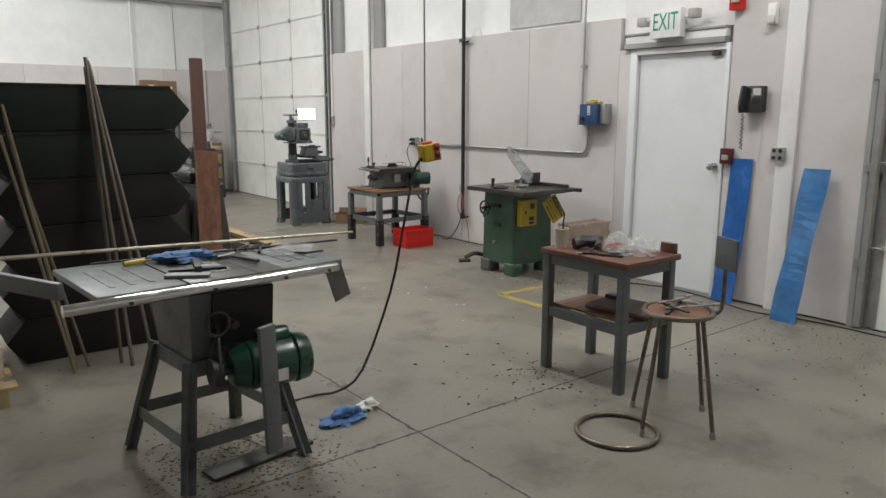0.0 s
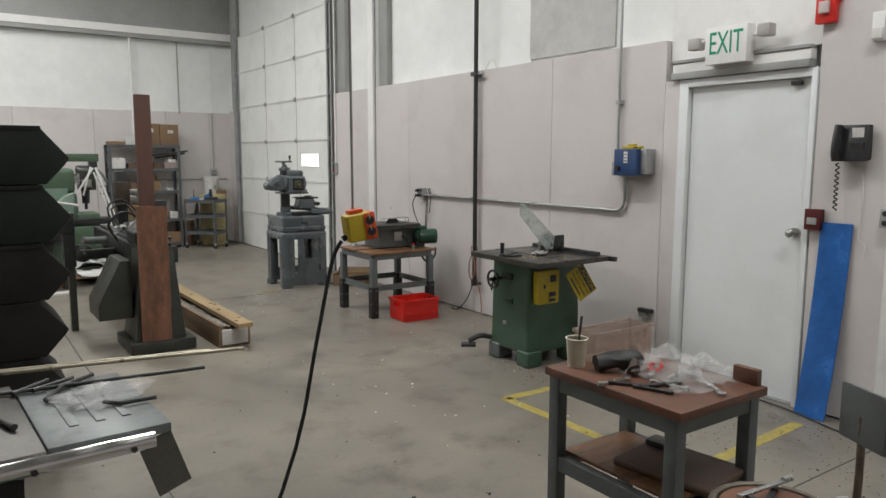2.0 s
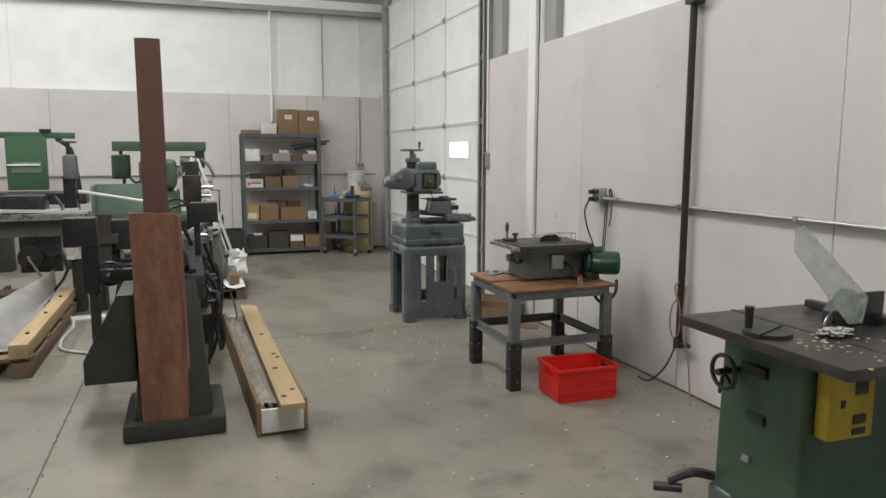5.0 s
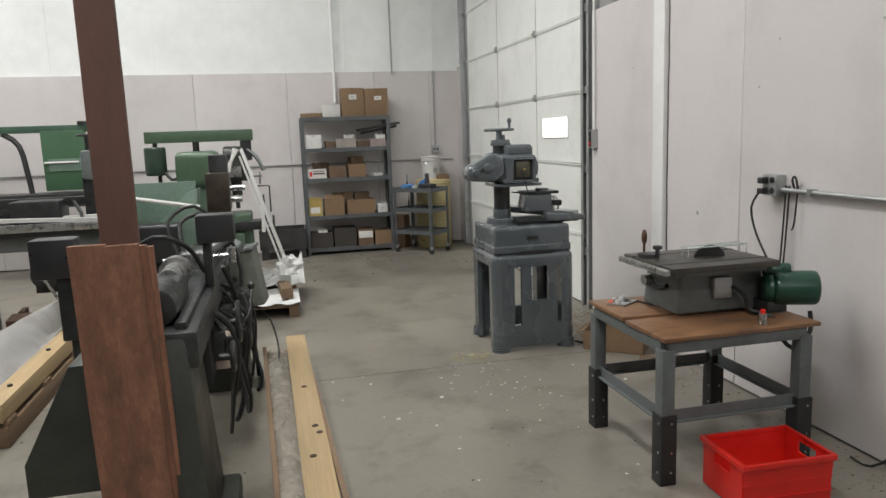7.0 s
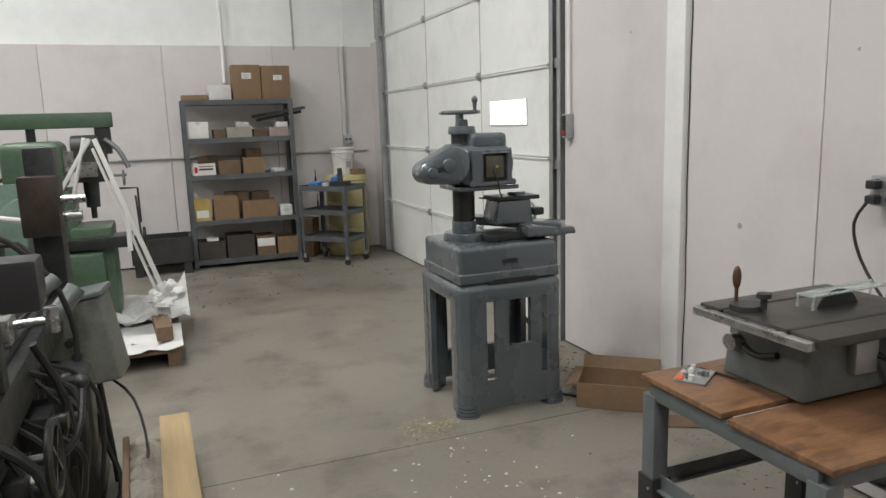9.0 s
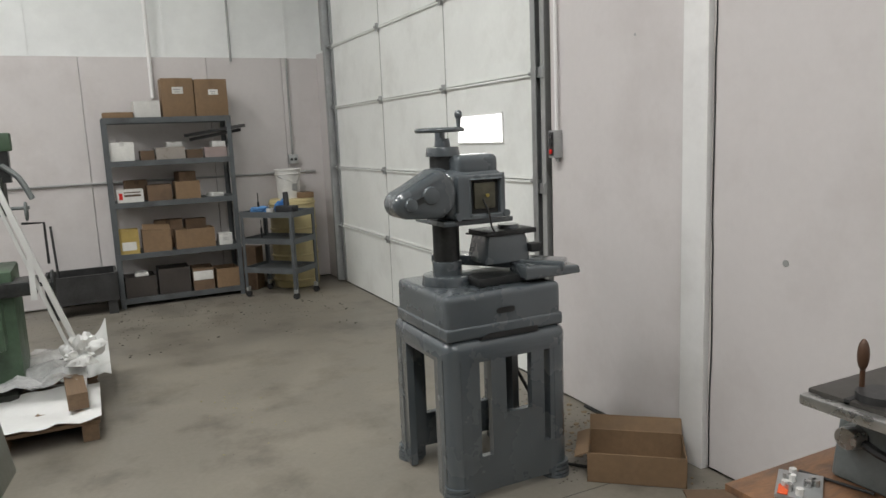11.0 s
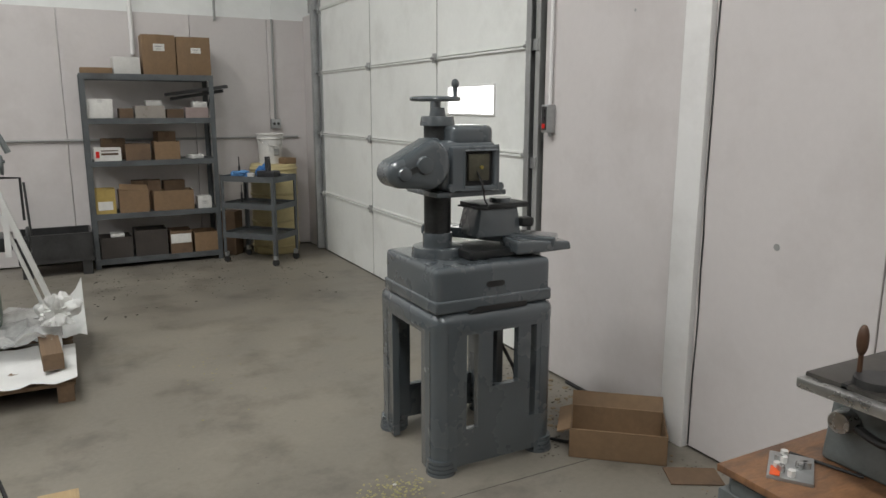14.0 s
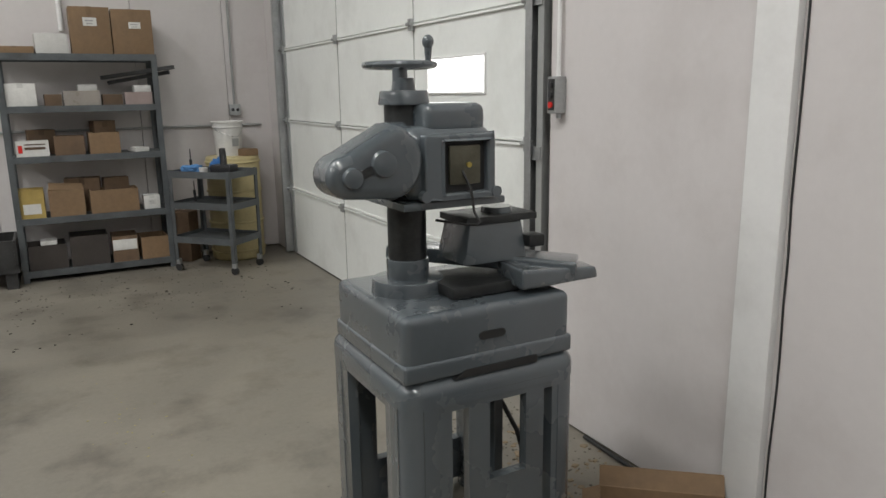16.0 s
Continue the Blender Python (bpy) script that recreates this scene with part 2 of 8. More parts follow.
# ---- mesh helpers ----
class Shape:
    """A bmesh that grows by simple solids."""

    def __init__(self):
        self.bm = bmesh.new()

    def box(self, x0, x1, y0, y1, z0, z1, m=None):
        r = bmesh.ops.create_cube(self.bm, size=1.0)
        t = Matrix.Translation(((x0 + x1) / 2, (y0 + y1) / 2, (z0 + z1) / 2)) @ Matrix.Diagonal((abs(x1 - x0), abs(y1 - y0), abs(z1 - z0), 1))
        bmesh.ops.transform(self.bm, matrix=(m @ t) if m else t, verts=r["verts"])
        return self

    def bar(self, p, q, w, h, up=(0, 0, 1)):
        """A square bar from p to q, w wide and h deep."""
        p, q = Vector(p), Vector(q)
        d = (q - p)
        zz = d.normalized()
        u = Vector(up)
        if abs(zz.dot(u)) > 0.98:
            u = Vector((1, 0, 0))
        xx = u.cross(zz).normalized()
        yy = zz.cross(xx)
        r = bmesh.ops.create_cube(self.bm, size=1.0)
        mt = Matrix((xx, yy, zz)).transposed().to_4x4()
        bmesh.ops.transform(self.bm, matrix=Matrix.Translation((p + q) / 2) @ mt @ Matrix.Diagonal((w, h, d.length, 1)), verts=r["verts"])
        return self

    def cyl(self, p, q, r, r2=None, seg=20, caps=True):
        p, q = Vector(p), Vector(q)
        d = q - p
        o = bmesh.ops.create_cone(self.bm, cap_ends=caps, segments=seg, radius1=r, radius2=r if r2 is None else r2, depth=d.length)
        m = Matrix.Translation((p + q) / 2) @ d.to_track_quat("Z", "Y").to_matrix().to_4x4()
        bmesh.ops.transform(self.bm, matrix=m, verts=o["verts"])
        return self

    def ball(self, c, r, sx=1, sy=1, sz=1, seg=16):
        o = bmesh.ops.create_uvsphere(self.bm, u_segments=seg, v_segments=max(6, seg // 2), radius=r)
        bmesh.ops.transform(self.bm, matrix=Matrix.Translation(c) @ Matrix.Diagonal((sx, sy, sz, 1)), verts=o["verts"])
        return self

    def tube(self, pts, r, seg=8, smooth=3):
        """A round cable or pipe through the points, rounded by Catmull-Rom."""
        pts = [Vector(p) for p in pts]
        if smooth and len(pts) > 2:
            out = []
            for i in range(len(pts) - 1):
                a, b, c, d = pts[max(i - 1, 0)], pts[i], pts[i + 1], pts[min(i + 2, len(pts) - 1)]
                for k in range(smooth):
                    t = k / smooth
                    out.append(0.5 * ((2 * b) + (c - a) * t + (2 * a - 5 * b + 4 * c - d) * t * t + (3 * b - a - 3 * c + d) * t ** 3))
            pts = out + [pts[-1]]
        rings = []
        side = None
        for i, p in enumerate(pts):
            d = (pts[min(i + 1, len(pts) - 1)] - pts[max(i - 1, 0)]).normalized()
            if side is None:
                side = d.orthogonal().normalized()
            side = (side - d * side.dot(d)).normalized()
            up = d.cross(side)
            rings.append([self.bm.verts.new(p + r * (math.cos(2 * math.pi * k / seg) * side + math.sin(2 * math.pi * k / seg) * up)) for k in range(seg)])
        for a, b in zip(rings, rings[1:]):
            for k in range(seg):
                self.bm.faces.new((a[k], a[(k + 1) % seg], b[(k + 1) % seg], b[k]))
        self.bm.faces.new(rings[0][::-1])
        self.bm.faces.new(rings[-1])
        return self

    def ring(self, c, R, r, axis=(0, 0, 1), seg=32, s2=8):
        ax = Vector(axis).normalized()
        u = ax.orthogonal().normalized()
        v = ax.cross(u)
        rows = []
        for i in range(seg):
            a = 2 * math.pi * i / seg
            rad = math.cos(a) * u + math.sin(a) * v
            rows.append([self.bm.verts.new(Vector(c) + rad * (R + r * math.cos(2 * math.pi * k / s2)) + ax * (r * math.sin(2 * math.pi * k / s2))) for k in range(s2)])
        for i in range(seg):
            a, b = rows[i], rows[(i + 1) % seg]
            for k in range(s2):
                self.bm.faces.new((a[k], b[k], b[(k + 1) % s2], a[(k + 1) % s2]))
        return self

    def prism(self, poly, a, b, plane="xz"):
        """A polygon drawn in a plane and drawn out from a to b along the third axis."""
        def put(u, v, w):
            return {"xz": (u, w, v), "yz": (w, u, v), "xy": (u, v, w)}[plane]
        lo = [self.bm.verts.new(put(u, v, a)) for u, v in poly]
        hi = [self.bm.verts.new(put(u, v, b)) for u, v in poly]
        n = len(poly)
        self.bm.faces.new(lo)
        self.bm.faces.new(hi[::-1])
        for i in range(n):
            self.bm.faces.new((lo[i], hi[i], hi[(i + 1) % n], lo[(i + 1) % n]))
        return self

    def hull(self, low, high):
        """Loft between two loops of equal length."""
        a = [self.bm.verts.new(p) for p in low]
        b = [self.bm.verts.new(p) for p in high]
        n = len(a)
        self.bm.faces.new(a[::-1])
        self.bm.faces.new(b)
        for i in range(n):
            self.bm.faces.new((a[i], a[(i + 1) % n], b[(i + 1) % n], b[i]))
        return self

    def grille(self, us, vs, solid, a, b, plane="xz"):
        """A slab from a to b cut into cells at us and vs; solid(i, j) says which cells are filled."""
        def put(u, v, w):
            return {"xz": (u, w, v), "yz": (w, u, v), "xy": (u, v, w)}[plane]
        vt = {}

        def vert(i, j, k):
            if (i, j, k) not in vt:
                vt[i, j, k] = self.bm.verts.new(put(us[i], vs[j], (a, b)[k]))
            return vt[i, j, k]
        n, m = len(us) - 1, len(vs) - 1
        on = [[0 <= i < n and 0 <= j < m and solid(i, j) for j in range(-1, m + 1)] for i in range(-1, n + 1)]
        for i in range(n):
            for j in range(m):
                if not on[i + 1][j + 1]:
                    continue
                for k in (0, 1):
                    self.bm.faces.new((vert(i, j, k), vert(i + 1, j, k), vert(i + 1, j + 1, k), vert(i, j + 1, k)))
                for di, dj, p, q in ((-1, 0, (i, j), (i, j + 1)), (1, 0, (i + 1, j), (i + 1, j + 1)), (0, -1, (i, j), (i + 1, j)), (0, 1, (i, j + 1), (i + 1, j + 1))):
                    if not on[i + 1 + di][j + 1 + dj]:
                        self.bm.faces.new((vert(*p, 0), vert(*q, 0), vert(*q, 1), vert(*p, 1)))
        return self

    def crumple(self, r, sx, sy, sz, seed, amp=0.35, c=(0, 0, 0), sub=4):
        """A creased soft lump that rests on its flat underside."""
        o = bmesh.ops.create_icosphere(self.bm, subdivisions=sub, radius=1.0)
        off = Vector((seed * 3.7, seed * 1.3, seed))
        for v in o["verts"]:
            d = v.co.copy()
            n = noise.noise(d * 1.3 + off) + 0.7 * abs(noise.noise(d * 3.1 + off)) - 0.5 * abs(noise.noise(d * 6.3 + off))
            k = 1 + amp * n * 1.8
            v.co = Vector((c[0] + d.x * k * r * sx, c[1] + d.y * k * r * sy, c[2] + max(0.0, d.z * k * r * sz + r * sz * 0.55)))
        return self

    def move(self, m):
        bmesh.ops.transform(self.bm, matrix=m, verts=self.bm.verts[:])
        return self

    def bevel(self, w, seg=2, angle=35):
        self.bm.normal_update()
        es = [e for e in self.bm.edges if len(e.link_faces) == 2 and e.calc_face_angle(0) > radians(angle)]
        bmesh.ops.bevel(self.bm, geom=es, offset=w, segments=seg, profile=0.6, affect="EDGES", clamp_overlap=True)
        return self

    def rough_up(self, amp, scale=3.0):
        for v in self.bm.verts:
            v.co += noise.noise_vector(v.co * scale) * amp
        return self


def rbox(x0, x1, y0, y1, z0, z1, r=0.01, seg=2):
    return Shape().box(x0, x1, y0, y1, z0, z1).bevel(r, seg)


def finish(bm, name, smooth=True):
    bmesh.ops.recalc_face_normals(bm, faces=bm.faces[:])
    me = bpy.data.meshes.new(name)
    bm.to_mesh(me)
    bm.free()
    if smooth:
        for p in me.polygons:
            p.use_smooth = True
        me.set_sharp_from_angle(angle=radians(38))
    return me


def part(name, shape, material, parent, label="", at=None):
    """One mesh object under a thing or under a part."""
    me = finish(shape.bm, name)
    me.materials.append(material)
    ob = new(name, me)
    ob.parent = parent
    if at is not None:
        ob.matrix_basis = at
    if label:
        tagged(ob, label)
    return ob


def thing(name, label, category, at=None, group="", kind=""):
    ob = new(name)
    ob.empty_display_size = 0.1
    if at is not None:
        ob.matrix_basis = at
    return tagged(ob, label, category, group, kind)


def solo(name, shape, material, label, category, at=None, group="", kind=""):
    """A thing that is one mesh."""
    ob = part(name, shape, material, None, "", at)
    return tagged(ob, label, category, group, kind)


def piece(name, me, material, parent, at):
    """A light piece that shares its mesh."""
    if not me.materials:
        me.materials.append(material)
    ob = new(name, me)
    ob.parent = parent
    ob.matrix_basis = at
    return ob


def text_part(name, s, size, material, parent, at, label="", depth=0.0015):
    cu = bpy.data.curves.new(name, "FONT")
    cu.body, cu.size, cu.extrude, cu.align_x, cu.align_y = s, size, depth, "CENTER", "CENTER"
    tmp = bpy.data.objects.new(name, cu)
    scene.collection.objects.link(tmp)
    bpy.context.view_layer.update()
    me = bpy.data.meshes.new_from_object(tmp.evaluated_get(bpy.context.evaluated_depsgraph_get()))
    bpy.data.objects.remove(tmp)
    me.materials.clear()
    me.materials.append(material)
    ob = new(name, me)
    ob.parent = parent
    ob.matrix_basis = at
    if label:
        tagged(ob, label)
    return ob


FACE_W = Matrix(((0, 0, -1, 0), (-1, 0, 0, 0), (0, 1, 0, 0), (0, 0, 0, 1)))  # text reading on a face that looks to -x

# ---- the setting ----
XE, YN, XW, YS, ZC = 6.2, 14.85, -5.0, -3.0, 5.6
PANEL_TOP = 2.44


def build_structure():
    fl = Shape()
    fl.box(XW - 0.3, XE + 0.3, YS - 0.3, YN + 0.3, -0.2, 0.0)
    solo("floor", fl, M_CONC, "worn grey sealed concrete floor with stains and saw-cut joints", "floor", kind="structure")
    for nm, x0, x1, y0, y1 in (("floor_joint_1", 2.544, 2.552, YS, YN), ("floor_joint_2", XW, XE, 3.13, 3.138), ("floor_joint_3", XW, XE, 9.38, 9.383)):
        solo(nm, Shape().box(x0, x1, y0, y1, -0.003, 0.0012), M_JOINT, "dark dirt-filled joint in the concrete floor", "joint", kind="structure")
    # ceiling with purlins in one mesh
    c = Shape().box(XW - 0.3, XE + 0.4, YS - 0.3, YN + 0.3, ZC, ZC + 0.15)
    for i in range(9):
        y = YS + 1.0 + i * 2.0
        c.box(XW, XE, y - 0.04, y + 0.04, ZC - 0.22, ZC + 0.01)
    solo("ceiling", c, M_CEIL, "pale roof liner with steel purlins", "ceiling", kind="structure")
    # walls behind the camera and to the west
    solo("wall_south", Shape().box(XW, XE, YS - 0.2, YS, 0, ZC), M_PANEL, "plain off-white wall", "wall", kind="structure")
    solo("wall_west", Shape().box(XW - 0.2, XW, YS, YN, 0, ZC), M_PANEL, "plain off-white wall", "wall", kind="structure")
    # far wall: backing with insulation facing above, boards below
    wn_ = thing("wall_north", "wall with off-white boards below and white insulation facing above", "wall", kind="structure")
    part("facing", Shape().box(XW, XE + 0.3, YN + 0.06, YN + 0.25, 0, ZC), M_INSUL, wn_, "white vinyl insulation facing")
    edges = [-4.63, -3.41, -2.19, -0.97, 0.25, 1.47, 2.69, 3.87, 5.04, 5.81, XE + 0.06]
    edges = [XW] + [e for e in edges if e > XW]
    for a, b in zip(edges, edges[1:]):
        part("wall_panel", rbox(a + 0.002, b - 0.002, YN, YN + 0.055, 0.015, 2.40, 0.003, 1), M_PANEL, wn_)
    for x in (-2.65, -1.43, -0.21, 1.01, 2.23, 3.45, 4.67, 5.89):
        part("seam_strip", Shape().box(x - 0.012, x + 0.012, YN + 0.052, YN + 0.062, 2.40, ZC), M_INSUL, wn_)
    # eave girt
    g = Shape().box(XW, XE + 0.1, YN - 0.10, YN + 0.06, 3.70, 3.82)
    part("girt", g, M_WHITE, wn_, "pale painted steel girt")
    part("girt_lip", Shape().box(XW, XE + 0.1, YN - 0.085, YN + 0.06, 3.63, 3.70), M_STEELGREY, wn_)
    part("upper_girt", Shape().box(XW, XE + 0.1, YN - 0.12, YN + 0.06, 4.55, 4.75), M_STEELGREY, wn_)
    # Sheet added above the girt; its grey colour stands for shade on the wall.
    part("upper_liner", Shape().box(XW, XE + 0.1, YN + 0.03, YN + 0.058, 3.82, 4.55), M_STEELGREY, wn_, "upper wall above the girt, its shade put into a grey colour")

    # east wall
    we = thing("wall_east", "wall with off-white boards below and recessed insulation facing above", "wall", kind="structure")
    for y0, y1, z0, z1 in ((YS, -1.2, 0, ZC), (-1.2, 2.49, 3.0, ZC), (2.49, 3.78, 0, ZC), (3.78, 4.75, 2.115, ZC), (4.75, 10.60, 0, ZC), (10.60, 14.38, 3.76, ZC), (14.38, YN + 0.06, 0, ZC)):
        part("facing", Shape().box(XE + 0.105, XE + 0.30, y0, y1, z0, z1), M_INSUL, we)
    for a, b, top in ((YS, -1.2, 2.44), (2.60, 3.74, 3.3), (4.885, 6.10, 2.46), (6.10, 7.22, 2.46), (7.22, 8.49, 2.46), (8.49, 9.33, 2.46), (9.33, 10.44, 2.46), (14.42, YN - 0.003, 2.44)):
        part("wall_panel", rbox(XE, XE + 0.10, a + 0.002, b - 0.002, 0.012, top, 0.003, 1), M_PANEL, we)
    part("upper_board", Shape().box(XE + 0.05, XE + 0.10, 3.745, 4.88, 2.30, 3.1), M_WHITE, we)
    part("stained_facing", Shape().box(XE + 0.085, XE + 0.104, 5.47, 6.50, 2.50, 4.3), M_INSUL_D, we, "grey stained insulation facing")
    for y0, y1 in ((10.14, 10.37), (9.03, 9.23)):
        part("column", rbox(XE + 0.03, XE + 0.10, y0, y1, 2.44, ZC, 0.01), M_STEELGREY, we, "grey steel column")
    # pilasters
    for y0, y1, h in ((9.276, 9.416, ZC), (3.13, 3.275, ZC)):
        p = Shape().box(XE - 0.030, XE + 0.02, y0, y1, 0.0, h)
        solo("trim_pilaster", p.bevel(0.006), M_WHITE, "white painted square downpipe casing against the wall", "trim", kind="structure")
    # dark cable that wanders down beside the casing
    rnd = random.Random(12)
    solo("wall_cable", Shape().tube([(XE - 0.003, 9.262 + rnd.uniform(-0.006, 0.004), 0.02 + 0.16 * k) for k in range(28)], 0.0035, 6, 2), M_BLACK, "thin black cable running down beside the white casing", "cable")
    solo("corner_column", rbox(XE - 0.02, XE + 0.09, 14.44, 14.60, 2.45, ZC, 0.008), M_STEELGREY, "grey steel corner column above the boards", "column", kind="structure")
    # pale dirt line where boards meet the floor
    part("base_gap", Shape().box(XE + 0.02, XE + 0.1, 4.885, 10.44, 0.0, 0.013), M_JOINT, we)


def build_sectional_door(name, y0, y1, top, window=None, label="", cols=None):
    """White sectional overhead door: sections with recessed joints, stiles, hinges, tracks, window."""
    d = thing(name, label, "door", pose(XE, 0, 0), kind="structure")
    sec = 0.617
    n = int(math.ceil(top / sec))
    cols = cols or [y0 + i * (y1 - y0) / 3 for i in range(4)]
    for i in range(n):
        z0, z1 = i * sec, min(top, (i + 1) * sec)
        if window and i == window[0]:
            wy0, wy1, wz0, wz1 = window[1:]
            s = Shape().box(0.03, 0.08, y0, wy0, z0 + 0.006, z1).box(0.03, 0.08, wy1, y1, z0 + 0.006, z1).box(0.03, 0.08, wy0, wy1, z0 + 0.006, wz0).box(0.03, 0.08, wy0, wy1, wz1, z1)
            sp = part("section", s, M_GDOOR, d)
            fr = Shape()
            fr.box(0.02, 0.03, wy0 - 0.012, wy0, wz0 - 0.012, wz1 + 0.012).box(0.02, 0.03, wy1, wy1 + 0.012, wz0 - 0.012, wz1 + 0.012)
            fr.box(0.02, 0.03, wy0, wy1, wz0 - 0.012, wz0).box(0.02, 0.03, wy0, wy1, wz1, wz1 + 0.012)
            part("window_frame", fr.bevel(0.003), M_WHITE, sp)
            pane = part("pane", Shape().box(0.030, 0.036, wy0, wy1, wz0, wz1), M_PANE, sp, "translucent daylit pane")
            pane.visible_shadow = False
        else:
            part("section", rbox(0.03, 0.08, y0, y1, z0 + 0.006, z1, 0.004, 1), M_GDOOR, d)
        # joint bead
        if i:
            part("joint_bead", Shape().box(0.016, 0.031, y0, y1, z0 - 0.012, z0 + 0.0).box(0.022, 0.031, y0, y1, z0 + 0.008, z0 + 0.02), M_GDOOR, d)
        for k, cy in enumerate(cols):
            part("stile", Shape().box(0.027, 0.0305, cy - 0.004, cy + 0.004, z0 + 0.02, z1 - 0.02) if 0 < k < 3 else Shape().box(0.02, 0.031, cy - 0.03, cy + 0.03, z0 + 0.02, z1 - 0.02), M_JOINT_LIGHT if 0 < k < 3 else M_GALV, d)
            if i:
                h = Shape().box(0.0, 0.02, cy - 0.018, cy + 0.018, z0 - 0.035, z0 + 0.03).cyl((0.0, cy - 0.028, z0), (0.0, cy + 0.028, z0), 0.012, seg=8)
                part("hinge", h, M_GALV, d)
                if k in (0, 3):
                    s_ = -1 if k == 0 else 1
                    part("roller", Shape().cyl((-0.005, cy, z0), (-0.005, cy + s_ * 0.09, z0), 0.008, seg=8).cyl((-0.005, cy + s_ * 0.06, z0), (-0.005, cy + s_ * 0.085, z0), 0.022, seg=10), M_GALV, d)
    for s_, e in ((-1, y0), (1, y1)):
        t = Shape().box(-0.045, 0.03, e + s_ * 0.055, e + s_ * 0.06, 0.02, ZC - 0.8).box(-0.045, -0.04, e + s_ * 0.06, e + s_ * 0.10, 0.02, ZC - 0.8).box(0.026, 0.031, e + s_ * 0.06, e + s_ * 0.10, 0.02, ZC - 0.8)
        part("track", t, M_GALV, d, "galvanised roller track")
        part("track_angle", Shape().box(-0.02, 0.10, e + s_ * 0.112, e + s_ * 0.118, 0.0, ZC - 0.8).box(-0.022, -0.016, e + s_ * 0.118, e + s_ * 0.155, 0.0, ZC - 0.8), M_STEELGREY, d, "grey steel angle beside the track")
        part("jamb", Shape().box(0.045, 0.10, e + s_ * 0.035, e + s_ * 0.175, 0.0, top), M_STEELGREY, d, "grey steel jamb")
        for z in (0.5, 1.2, 1.85, 2.5, 3.1, 3.7):
            part("track_bracket", Shape().box(-0.03, -0.022, e + s_ * 0.05, e + s_ * 0.15, z - 0.03, z + 0.03), M_GALV, d)
    part("bottom_seal", Shape().box(0.03, 0.08, y0, y1, 0.0, 0.012), M_BLACK, d)
    return d


def build_person_door():
    d = thing("door_1", "closed white painted steel personnel door in a white frame", "door", pose(XE, 0, 0), kind="structure")
    part("leaf", rbox(0.03, 0.075, 3.785, 4.668, 0.012, 2.10, 0.003, 1), M_DOORWHITE, d)
    f = Shape()
    f.box(-0.012, 0.10, 4.675, 4.75, 0.0, 2.16).box(-0.012, 0.10, 3.745, 3.78, 0.0, 2.16).box(-0.012, 0.10, 3.78, 4.675, 2.105, 2.16)
    part("frame", f.bevel(0.004), M_DOORWHITE, d)
    part("casing", rbox(-0.006, 0.10, 4.753, 4.88, 0.0, 2.16, 0.004), M_PANEL, d)
    part("header", rbox(-0.04, 0.05, 3.79, 4.81, 2.163, 2.21, 0.004), M_STEELGREY, d, "grey steel drip header")
    part("header_rail", rbox(-0.02, 0.05, 3.79, 4.81, 2.212, 2.275, 0.004), M_WHITE, d)
    part("header_strip", rbox(-0.03, 0.05, 3.79, 4.81, 2.278, 2.30, 0.003), M_STEELGREY, d)
    k = Shape().cyl((0.03, 3.842, 1.13), (0.015, 3.842, 1.13), 0.033, seg=20).cyl((0.015, 3.842, 1.13), (-0.02, 3.842, 1.13), 0.013, seg=14).ball((-0.042, 3.842, 1.13), 0.029, 0.8)
    part("door_knob", k, M_STEEL, d, "brushed steel knob")
    part("door_stop", rbox(0.0, 0.03, 3.85, 3.92, 2.06, 2.088, 0.004), M_BLACK, d, "black closer catch")
    part("threshold", rbox(0.0, 0.12, 3.78, 4.675, 0.0, 0.011, 0.002), M_GALV, d)


M_JOINT_LIGHT = mat("stile_line", (0.38, 0.38, 0.36), 0.6, var=0.15, scale=8)
M_PANE = emit("daylit_pane", (1.0, 1.0, 0.98), 3.0)
build_structure()
build_sectional_door("door_2", 10.62, 14.36, 3.72, (2, 11.01, 11.61, 1.468, 1.642), "closed white sectional overhead door with a small daylit window", [10.62, 11.79, 13.04, 14.36])
build_sectional_door("door_3", -1.12, 2.47, 2.96, None, "closed white sectional overhead door with dark track")
build_person_door()
build_lamps()


